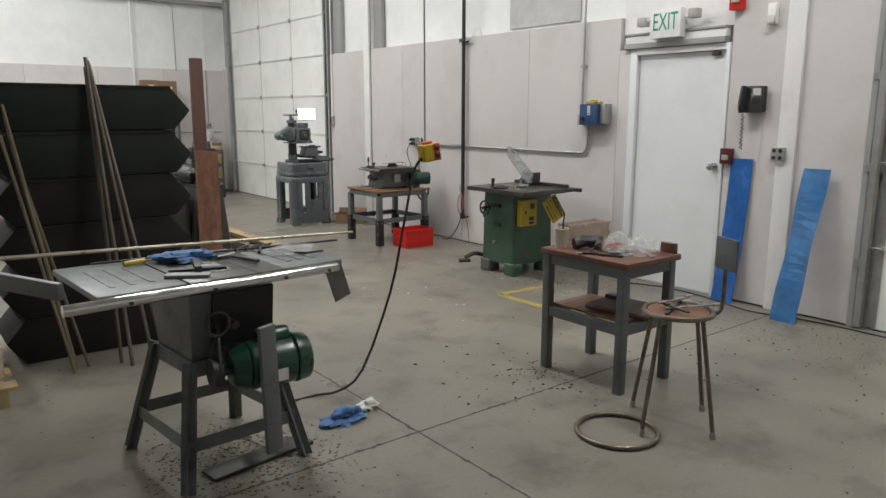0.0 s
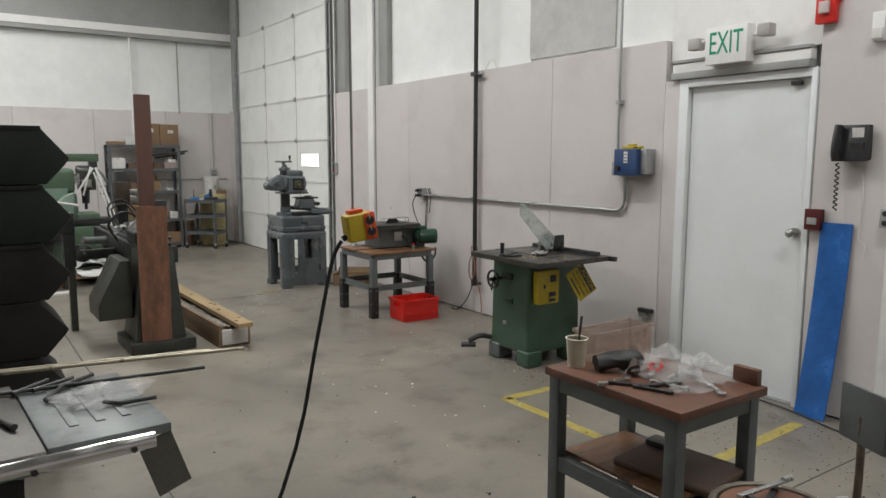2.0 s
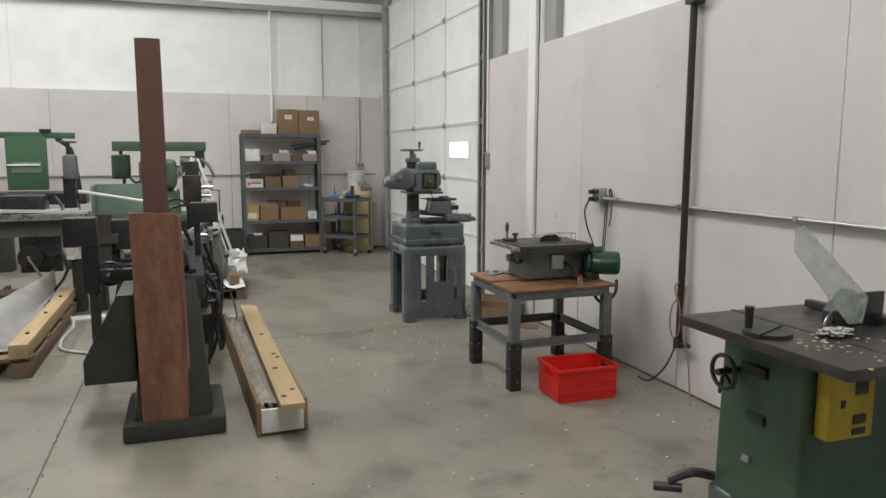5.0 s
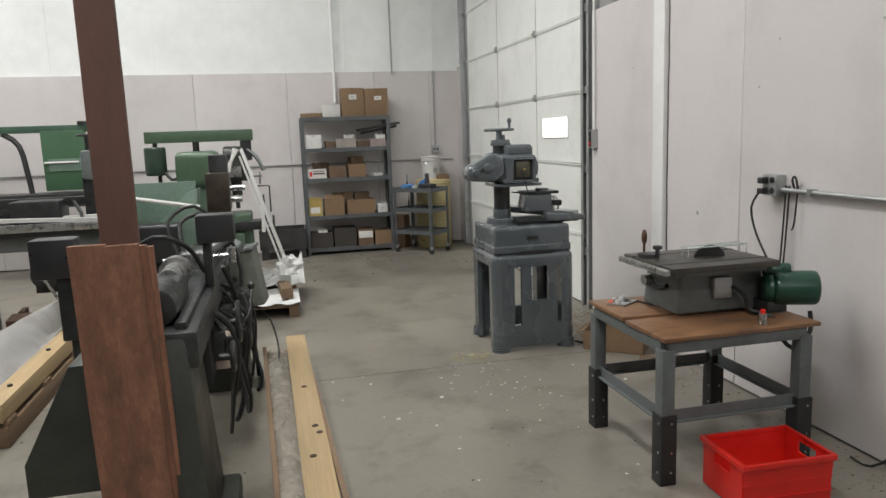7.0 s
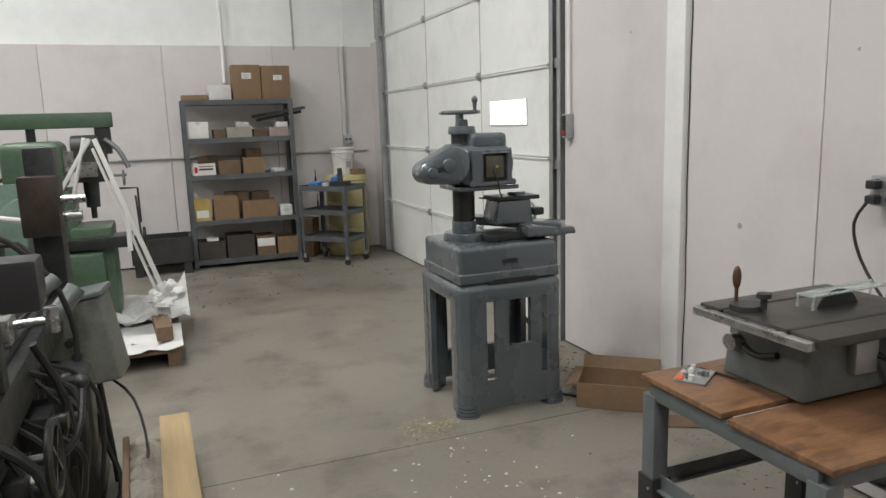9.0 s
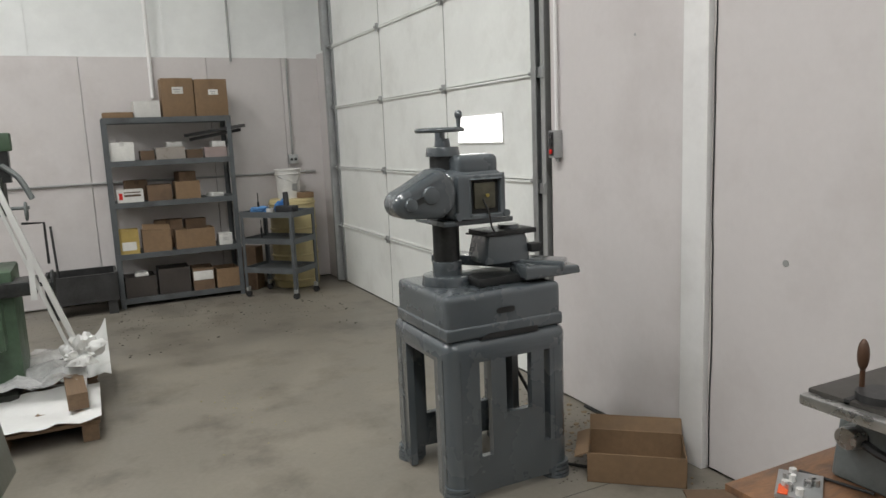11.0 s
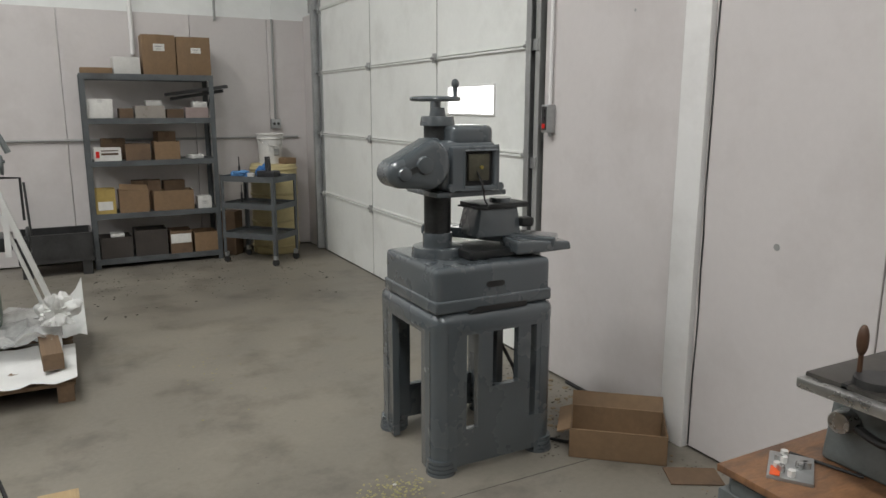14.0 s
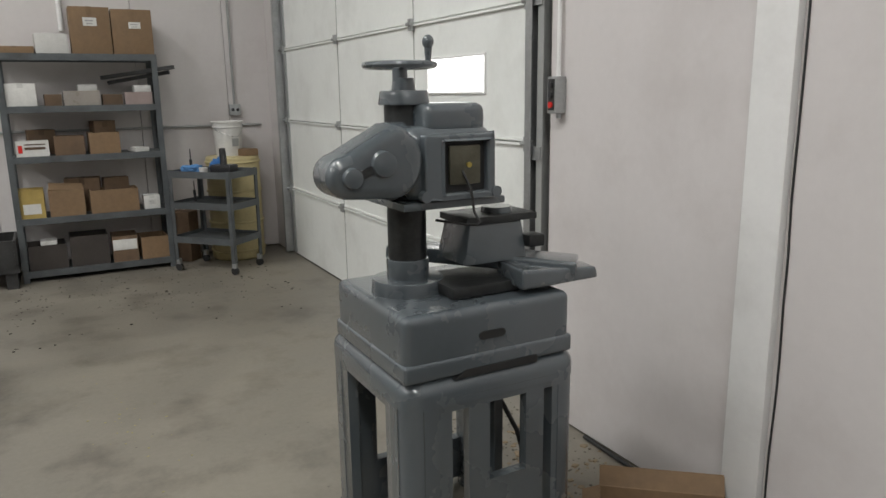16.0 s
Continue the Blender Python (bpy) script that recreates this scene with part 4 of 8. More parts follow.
    part("guard_frame", Shape().tube([(-0.10, -0.09, 0.30), (-0.10, -0.09, 0.345), (0.2, -0.09, 0.355), (0.2, -0.09, 0.30)], 0.005, 6, 0).tube([(-0.10, -0.03, 0.30), (-0.10, -0.03, 0.345), (0.2, -0.03, 0.355), (0.2, -0.03, 0.30)], 0.005, 6, 0).box(-0.11, 0.2, -0.09, -0.03, 0.345, 0.349), M_GLASS, s, "clear guard strip on a wire frame")
    part("handle", Shape().cyl((-0.24, 0.076, 0.295), (-0.24, 0.076, 0.36), 0.006, seg=12).ball((-0.24, 0.076, 0.40), 0.0135, 1, 1, 3.2), wood("dark_handle", (0.09, 0.045, 0.025), (0.05, 0.025, 0.015), 0.5, 2), s, "dark wooden handle")
    part("gauge_head", Shape().cyl((-0.24, 0.03, 0.295), (-0.24, 0.03, 0.315), 0.05, seg=20).cyl((-0.22, -0.02, 0.30), (-0.22, -0.02, 0.35), 0.01, seg=10).cyl((-0.22, -0.02, 0.345), (-0.22, -0.02, 0.362), 0.022, seg=12), M_DARKSTEEL, s)
    mt = part("motor", Shape().cyl((0.21, -0.205, 0.125), (0.25, -0.222, 0.125), 0.07, 0.09, seg=30, caps=True).cyl((0.25, -0.222, 0.125), (0.43, -0.30, 0.125), 0.093, seg=30).bevel(0.03, 4), M_GREENDK, s, "dark green electric motor")
    part("motor_box", Shape().cyl((0.22, -0.19, 0.222), (0.33, -0.24, 0.222), 0.036, seg=20).bevel(0.012), M_GREENDK, mt)
    part("motor_bracket", rbox(0.20, 0.30, -0.27, -0.14, 0.0, 0.06, 0.006), M_DARKSTEEL, mt)
    part("power_cord", Shape().tube([(0.07, -0.18, 0.14), (0.11, -0.22, 0.10), (0.13, -0.24, 0.02), (0.17, -0.30, 0.008), (0.20, -0.335, -0.03), (0.24, -0.34, -0.14), (0.32, -0.32, -0.19), (0.42, -0.28, -0.12), (0.46, -0.22, -0.03)], 0.011, 8), M_BLACK, s, "thick black power cord")
    o = thing("oil_bottle", "small clear bottle with red cap on the bench", "bottle", pose(5.68, 7.575, 0.656))
    part("body", Shape().cyl((0, 0, 0), (0, 0, 0.05), 0.018, seg=14), M_STEEL, o)
    part("cap", Shape().cyl((0, 0, 0.05), (0, 0, 0.066), 0.011, seg=12), M_RED, o)
    h = thing("hardware_pack", "small clear pack of screws on the bench", "pack", pose(5.29, 8.13, 0.661, 0, 0, 35))
    part("tray", rbox(-0.07, 0.07, -0.05, 0.05, 0, 0.01, 0.003), M_GALV, h)
    rnd = random.Random(5)
    for _ in range(9):
        x, y = rnd.uniform(-0.055, 0.055), rnd.uniform(-0.035, 0.035)
        part("knob", Shape().cyl((x, y, 0.01), (x, y, 0.026), 0.009, seg=8), M_STEEL if rnd.random() < 0.7 else M_PAPER, h)
    part("label", rbox(-0.068, -0.02, 0.022, 0.044, 0.011, 0.014, 0.001, 1), M_ORANGE, h)
    solo("pencil", Shape().cyl((5.36, 8.185, 0.665), (5.40, 8.02, 0.668), 0.004, seg=8), M_DARKSTEEL, "thin steel rod lying on the bench", "rod")

    c = thing("plastic_crate", "red plastic crate on the floor under the bench", "crate", pose(5.542, 7.345, 0, 0, 0, -2))
    w, d, hgt = 0.20, 0.15, 0.215
    part("base", rbox(-w + 0.01, w - 0.01, -d + 0.01, d - 0.01, 0.0, 0.012, 0.004), M_RED, c)
    for sy in (-1, 1):
        part("long_wall", Shape().hull([(-w + 0.012, sy * (d - 0.016), 0.01), (w - 0.012, sy * (d - 0.016), 0.01), (w - 0.012, sy * (d - 0.010), 0.01), (-w + 0.012, sy * (d - 0.010), 0.01)], [(-w, sy * (d - 0.006), hgt), (w, sy * (d - 0.006), hgt), (w, sy * d, hgt), (-w, sy * d, hgt)]), M_RED, c)
        part("rim", rbox(-w - 0.008, w + 0.008, sy * d - 0.008, sy * d + 0.008, hgt - 0.025, hgt, 0.004), M_RED, c)
    for sx in (-1, 1):
        e = Shape()
        x0, x1 = sx * (w - 0.008), sx * w
        e.box(x0, x1, -d + 0.012, d - 0.012, 0.01, 0.135).box(x0, x1, -d + 0.012, -0.055, 0.13, hgt).box(x0, x1, 0.055, d - 0.012, 0.13, hgt).box(x0, x1, -0.06, 0.06, 0.185, hgt)
        part("end_wall", e, M_RED, c, "end wall with a handle hole")
        part("rim", rbox(x1 - 0.008, x1 + 0.008, -d - 0.0, d + 0.0, hgt - 0.025, hgt, 0.004), M_RED, c)
    for z in (0.06, 0.12):
        part("rib", Shape().box(-w + 0.002, w - 0.002, -d + 0.002, -d + 0.012, z, z + 0.006), M_RED, c)

    k = thing("open_carton", "open brown cardboard carton on the floor by the wall", "box", pose(5.911, 9.409, 0, 0, 0, -40))
    # front wall leans, flaps open
    W, D, Hh = 0.205, 0.13, 0.135
    part("bottom", rbox(-W, W, -D, D, 0.0, 0.006, 0.002, 1), M_CARD, k)
    part("front_wall", rbox(-W, W, -D, -D + 0.006, 0.0, Hh, 0.002, 1), M_CARD, k)
    part("back_wall", rbox(-W, W, D - 0.006, D, 0.0, Hh * 1.03, 0.002, 1), M_CARD, k)
    for sx in (-1, 1):
        part("side_wall", rbox(sx * W - 0.003, sx * W + 0.003, -D, D, 0.0, Hh, 0.002, 1), M_CARD, k)
    part("flap", Shape().box(-W, W, -0.003, 0.003, 0, 0.07).move(pose(0, D, Hh, -30, 0, 0)), M_CARD, k)
    part("flap", Shape().box(-0.003, 0.003, -D, D, 0, 0.06).move(pose(-W, 0, Hh, 0, -110, 0)), M_CARD, k)
    solo("cardboard_sheet", rbox(-0.11, 0.11, -0.07, 0.07, 0.0, 0.006, 0.002, 1).move(pose(6.02, 9.06, 0.001, 0, 0, -30)), M_CARDSHADE, "dirty cardboard sheet on the floor", "cardboard")


# ---- storage shelf with boxes ----
def on_shelf(y):
    """Depth of a box in the shallow shelving unit."""
    return 14.445 + (y - 14.25) * 0.80


def open_box(parent_or_none, name, x0, x1, y0, y1, z0, h, label, m, lab=False, flap=False, group="boxes on the shelf"):
    t = thing(name, label, "box", pose((x0 + x1) / 2 + 0.05, on_shelf((y0 + y1) / 2), z0, 0, 0, random.uniform(-3, 3)), group)
    w, d = (x1 - x0) / 2, (y1 - y0) * 0.4
    part("bottom", Shape().box(-w, w, -d, d, 0, 0.005), m, t)
    part("front_wall", Shape().box(-w, w, -d, -d + 0.005, 0.005, h), m, t)
    part("back_wall", Shape().box(-w, w, d - 0.005, d, 0.005, h), m, t)
    for s in (-1, 1):
        part("side_wall", Shape().box(s * w - s * 0.005, s * w, -d + 0.005, d - 0.005, 0.005, h), m, t)
    if flap:
        part("flap", Shape().box(-w * 0.95, w * 0.95, -0.003, 0.003, 0, d * 0.9).move(pose(0, -d + 0.004, h, -62, 4, 0)), m, t)
    if lab:
        part("label", Shape().box(-w * 0.7, w * 0.7, -d - 0.002, -d, h * 0.15, h * 0.5), M_PAPER, t, "white paper label")
    return t


def closed_box(name, x0, x1, y0, y1, z0, h, label, m, lab=None, cat="box", yaw=0, group="boxes on the shelf"):
    if group:
        x0, x1, y0, y1 = x0 + 0.05, x1 + 0.05, on_shelf(y0), on_shelf(y1)
    t = thing(name, label, cat, pose((x0 + x1) / 2, (y0 + y1) / 2, z0, 0, 0, yaw), group)
    w, d = (x1 - x0) / 2, (y1 - y0) / 2
    part("carton", rbox(-w, w, -d, d, 0, h, 0.004), m, t)
    part("tape", Shape().box(-0.02, 0.02, -d - 0.0012, d + 0.0012, h * 0.8, h + 0.0012), m, t)
    if lab:
        lx, lz, lw, lh = lab
        part("label", Shape().box(lx - lw, lx + lw, -d - 0.003, -d - 0.0005, lz - lh, lz + lh), M_PAPER, t, "white paper label")
        part("print_line", Shape().box(lx - lw * 0.7, lx + lw * 0.5, -d - 0.004, -d - 0.0025, lz + lh * 0.1, lz + lh * 0.4).box(lx - lw * 0.5, lx + lw * 0.4, -d - 0.004, -d - 0.0025, lz - lh * 0.6, lz - lh * 0.35), M_STEELGREY, t)
    return t


def build_shelf():
    Y0, Y1, X0, X1 = 14.44, 14.81, 4.0, 5.165
    t = thing("storage_shelf", "grey steel shelving unit crowded with small boxes", "shelf", pose(0, 0, 0))
    for x in (X0, X1):
        for y in (Y0, Y1):
            sx, sy = (1 if x == X0 else -1), (1 if y == Y0 else -1)
            part("upright", Shape().box(x, x + sx * 0.045, y, y + sy * 0.004, 0, 1.80).box(x, x + sx * 0.004, y, y + sy * 0.045, 0, 1.80), M_SHELF, t)
    for z in (0.09, 0.52, 1.01, 1.40, 1.80):
        s = Shape().box(X0 + 0.005, X1 - 0.005, Y0 + 0.005, Y1 - 0.005, z - 0.006, z).box(X0, X1, Y0 - 0.004, Y0 + 0.002, z - 0.05, z + 0.002).box(X0, X1, Y1 - 0.002, Y1 + 0.004, z - 0.05, z + 0.002)
        part("shelf_board", s, M_SHELF, t)
    part("brace", Shape().bar((X1 - 0.008, Y0 + 0.03, 1.75), (X1 - 0.008, Y1 - 0.03, 1.45), 0.004, 0.03).bar((X0 + 0.008, Y0 + 0.03, 1.75), (X0 + 0.008, Y1 - 0.03, 1.45), 0.004, 0.03), M_SHELF, t)
    closed_box("cardboard_box", 4.50, 4.795, 14.30, 14.62, 1.80, 0.365, "large brown cardboard box on top of the shelf", M_CARD, (-0.0, 0.25, 0.05, 0.032))
    closed_box("cardboard_box", 4.81, 5.115, 14.29, 14.62, 1.80, 0.355, "large brown cardboard box on top of the shelf", M_CARD, (0.02, 0.23, 0.045, 0.025), yaw=-3)
    closed_box("white_box", 4.24, 4.47, 14.30, 14.55, 1.80, 0.155, "white cardboard box on top of the shelf", M_PAPER, yaw=3)
    closed_box("flat_carton", 3.97, 4.235, 14.30, 14.6, 1.80, 0.055, "flat brown carton on top of the shelf", M_CARD)
    z = 1.40
    closed_box("white_box", 4.0, 4.21, 14.28, 14.5, z, 0.175, "white cardboard box on the shelf", M_PAPER)
    open_box(None, "small_box", 4.26, 4.38, 14.28, 14.5, z, 0.09, "small brown open box", M_CARDSHADE)
    m = mat("dull_clear_tote", (0.30, 0.27, 0.24), 0.3, var=0.1, scale=6)
    open_box(None, "plastic_tote", 4.395, 4.66, 14.28, 14.6, z, 0.115, "dull clear plastic tote", m)
    closed_box("paper_stack", 4.51, 4.65, 14.42, 14.6, z + 0.115, 0.05, "white paper pack on a tote", M_PAPER)
    open_box(None, "small_box", 4.68, 4.83, 14.29, 14.5, z, 0.085, "small brown open box", M_CARDSHADE)
    open_box(None, "plastic_tote", 4.85, 5.06, 14.28, 14.6, z, 0.10, "dull pinkish plastic tote", mat("pinkish_tote", (0.30, 0.235, 0.22), 0.35, var=0.1))
    closed_box("paper_stack", 4.93, 5.06, 14.35, 14.6, z + 0.10, 0.055, "white paper pack on a tote", M_PAPER)
    bar_ = Shape().bar((4.75, 14.68, 1.62), (5.29, 14.42, 1.70), 0.05, 0.03).bar((4.8, 14.72, 1.58), (5.26, 14.48, 1.66), 0.03, 0.03)
    part("stock_bar", bar_, M_DARKSTEEL, t)
    z = 1.01
    b = open_box(None, "parts_bin", 4.02, 4.25, 14.28, 14.5, z, 0.12, "white and red parts bin", M_PAPER)
    part("red_mark", Shape().box(-0.10, -0.07, -0.091, -0.0885, 0.03, 0.09), M_RED, b)
    part("front_slot", Shape().box(-0.055, 0.09, -0.091, -0.0885, 0.055, 0.075).box(-0.055, 0.09, -0.091, -0.0885, 0.09, 0.10), M_CARDSHADE, b)
    open_box(None, "cardboard_box", 4.29, 4.51, 14.29, 14.55, z, 0.15, "brown open cardboard box", M_CARDSHADE)
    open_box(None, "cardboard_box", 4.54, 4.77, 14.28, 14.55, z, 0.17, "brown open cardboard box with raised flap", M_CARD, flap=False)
    closed_box("cardboard_box", 4.58, 4.75, 14.48, 14.66, z + 0.0, 0.26, "brown cardboard box at the back of the shelf", M_CARDSHADE, yaw=14)
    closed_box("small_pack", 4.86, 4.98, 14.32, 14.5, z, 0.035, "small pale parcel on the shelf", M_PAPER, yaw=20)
    closed_box("cardboard_box", 4.1, 4.3, 14.52, 14.68, z, 0.2, "brown cardboard box at the back of the shelf", M_CARDSHADE, yaw=8)
    z = 0.52
    y_ = open_box(None, "storage_tub", 3.99, 4.17, 14.27, 14.5, z, 0.23, "yellowish tub with a white label", mat("ochre_tub", (0.40, 0.29, 0.09), 0.5, var=0.15), lab=True)
    open_box(None, "cardboard_box", 4.20, 4.46, 14.27, 14.55, z, 0.21, "brown cardboard box with raised flap", M_CARD, flap=True)
    # Boxes at the back carry the shelf's shade in their darker colour.
    closed_box("cardboard_box", 4.33, 4.6, 14.5, 14.68, z, 0.28, "brown box at the back of the shelf, shade in its colour", M_CARDSHADE, yaw=-6)
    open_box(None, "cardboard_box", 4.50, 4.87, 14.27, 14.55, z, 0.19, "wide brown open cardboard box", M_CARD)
    closed_box("cardboard_box", 4.62, 4.82, 14.52, 14.66, z, 0.27, "brown box at the back of the shelf, shade in its colour", M_CARDSHADE, yaw=5)
    closed_box("small_white_box", 4.91, 5.04, 14.29, 14.45, z, 0.115, "small white box with print", M_PAPER, (0.0, 0.06, 0.03, 0.02))
    z = 0.09
    dk = mat("dark_bin", (0.045, 0.037, 0.032), 0.6, var=0.2, scale=8)
    open_box(None, "dark_bin", 4.0, 4.28, 14.28, 14.62, z, 0.20, "dark brown parts bin", dk)
    closed_box("paper_stack", 4.10, 4.22, 14.30, 14.5, z + 0.20, 0.03, "white paper slips on a bin", M_PAPER)
    open_box(None, "dark_bin", 4.31, 4.60, 14.28, 14.62, z, 0.25, "dark brown parts bin", dk)
    open_box(None, "cardboard_box", 4.63, 4.83, 14.27, 14.6, z, 0.22, "brown box with white label", M_CARDSHADE, lab=False)
    closed_box("paper_stack", 4.63, 4.82, 14.265, 14.4, z + 0.10, 0.09, "white card in a box", M_PAPER)
    open_box(None, "cardboard_box", 4.85, 5.07, 14.27, 14.6, z, 0.19, "reddish brown cardboard box", M_CARD)
    # long low black tray beside the shelf
    tr = thing("metal_tray", "black steel parts tray on the floor by the shelf", "tray", pose(3.69, 14.5, 0) @ Matrix.Diagonal((1, 1, 1.3, 1)))
    for s_ in (-1, 1):
        part("long_side", Shape().box(-0.3, 0.28, s_ * 0.22 - 0.01, s_ * 0.22 + 0.01, 0.14, 0.30), M_DARKSTEEL, tr)
        part("end", Shape().box(s_ * 0.29 - 0.01, s_ * 0.29 + 0.01, -0.22, 0.22, 0.14, 0.30), M_DARKSTEEL, tr)
    part("bottom", Shape().box(-0.3, 0.3, -0.22, 0.22, 0.10, 0.15), M_DARKSTEEL, tr)
    for rx in (-0.24, 0.24):
        part("runner", Shape().box(rx - 0.04, rx + 0.04, -0.2, 0.2, 0, 0.1), M_DARKSTEEL, tr)
    b = thing("push_broom", "thin dark rod with a yellow foot leaning on the wall", "rod", pose(3.50, 14.60, 0.195))
    part("shaft", Shape().cyl((0, 0, 0.0), (-0.03, 0.2, 0.62), 0.011, seg=10), M_BLACK, b)
    part("foot", Shape().cyl((0, 0, 0.0), (0, 0, 0.03), 0.03, seg=12), M_YPLAST, b)


def build_cart():
    t = thing("shop_cart", "grey steel three-shelf cart on castors", "cart", pose(5.49, 14.165, 0, 0, 0, -48))
    L, W = 0.30, 0.20
    for sx in (-1, 1):
        for sy in (-1, 1):
            x, y = sx * L, sy * W
            part("post", Shape().box(x - sx * 0.035, x, y - sy * 0.004, y, 0.10, 0.86).box(x - sx * 0.004, x, y - sy * 0.035, y, 0.10, 0.86), M_SHELF, t)
            cs = part("castor", Shape().cyl((x - sx * 0.02, y - 0.012 - sy * 0.02, 0.032), (x - sx * 0.02, y + 0.012 - sy * 0.02, 0.032), 0.032, seg=18), M_BLACK, t, "black castor wheel")
            part("fork", Shape().box(x - sx * 0.035, x - sx * 0.005, y - sy * 0.02 - 0.018, y - sy * 0.02 + 0.018, 0.06, 0.105), M_GALV, cs)
    for z in (0.28, 0.57, 0.83):
        s = Shape().box(-L + 0.006, L - 0.006, -W + 0.006, W - 0.006, z - 0.006, z)
        for sy in (-1, 1):
            s.box(-L, L, sy * W - 0.003, sy * W + 0.003, z - 0.03, z + 0.025)
        for sx in (-1, 1):
            s.box(sx * L - 0.003, sx * L + 0.003, -W, W, z - 0.03, z + 0.025)
        part("tray", s, M_SHELF, t)
    m = pose(5.49, 14.165, 0.832, 0, 0, -48)
    r = Shape().crumple(0.085, 1.2, 0.8, 0.5, 1, c=(-0.17, -0.05, 0))
    solo("blue_rag", r, mat("blue_cloth", (0.10, 0.25, 0.50), 0.85, var=0.15, scale=20), "crumpled pale blue shop rag on the cart", "rag", m)
    solo("blue_rag", Shape().crumple(0.07, 0.9, 0.8, 1.0, 2, c=(0.03, 0.06, 0)), mat("blue_cloth_2", (0.05, 0.17, 0.42), 0.85, var=0.15, scale=20), "crumpled blue shop rag on the cart", "rag", m)
    tl = thing("black_tool", "black power tool lying on the cart", "tool", m @ pose(0.13, -0.02, 0))
    part("body", Shape().box(-0.10, 0.10, -0.06, 0.06, 0.0, 0.07).bevel(0.015), M_BLACKPL, tl)
    part("grip", Shape().cyl((0.0, 0.0, 0.05), (-0.02, 0.02, 0.20), 0.03, 0.026, seg=14), M_BLACKPL, tl)
    solo("screwdriver", Shape().cyl((-0.24, 0.03, 0.02), (-0.24, 0.03, 0.10), 0.012, seg=10).cyl((-0.24, 0.03, 0.10), (-0.24, 0.03, 0.19), 0.005, seg=8), M_BLACKPL, "black-handled tool standing on the cart", "tool", m)
    solo("white_cup", Shape().cyl((0, -0.12, 0.0), (0, -0.12, 0.05), 0.03, 0.036, seg=18), M_PAPER, "small white cup on the cart", "cup", m)
    solo("screwdriver", Shape().cyl((-0.22, 0.02, 0.0), (-0.22, 0.02, 0.10), 0.011, seg=10).cyl((-0.22, 0.02, 0.1), (-0.22, 0.02, 0.18), 0.004, seg=8), M_BLACKPL, "black-handled tool standing on the cart", "tool", pose(5.49, 14.165, 0.572, 0, 0, -48))
    closed_box("cardboard_box", 5.20, 5.39, 14.58, 14.74, 0.0, 0.45, "brown cardboard box behind the cart", M_CARDSHADE, yaw=-40, group="")
    d = thing("storage_drum", "tan ribbed plastic drum standing behind the cart", "drum", pose(5.75, 14.58, 0))
    part("body", Shape().cyl((0, 0, 0), (0, 0, 0.93), 0.235, seg=40).bevel(0.02, 3), M_TAN, d)
    for z in (0.08, 0.34, 0.62, 0.88):
        part("rib", Shape().ring((0, 0, z), 0.235, 0.012, seg=40), M_TAN, d)
    closed_box("flat_carton", 5.80, 5.94, 14.42, 14.56, 0.93, 0.06, "small tan carton on the drum", M_CARD, yaw=12, group="")
    b = thing("bucket", "white plastic bucket with black marks on a drum", "bucket", pose(5.735, 14.62, 0.93))
    bk = Shape().cyl((0, 0, 0), (0, 0, 0.30), 0.115, 0.132, seg=36, caps=False).cyl((0, 0, 0.0), (0, 0, 0.01), 0.113, seg=36)
    part("body", bk, M_PAPER, b)
    part("rim", Shape().ring((0, 0, 0.30), 0.134, 0.008, seg=36).ring((0, 0, 0.255), 0.134, 0.006, seg=36), M_PAPER, b)
    part("label", Shape().box(-0.03, 0.03, -0.003, 0.003, -0.035, 0.035).move(pose(0.035, -0.122, 0.12, 5, 0, 16)), M_STEELGREY, b)
    part("handle", Shape().tube([(-0.13, 0, 0.26), (-0.10, -0.10, 0.22), (0.05, -0.15, 0.17), (0.13, 0, 0.26)], 0.003, 6), M_STEEL, b)


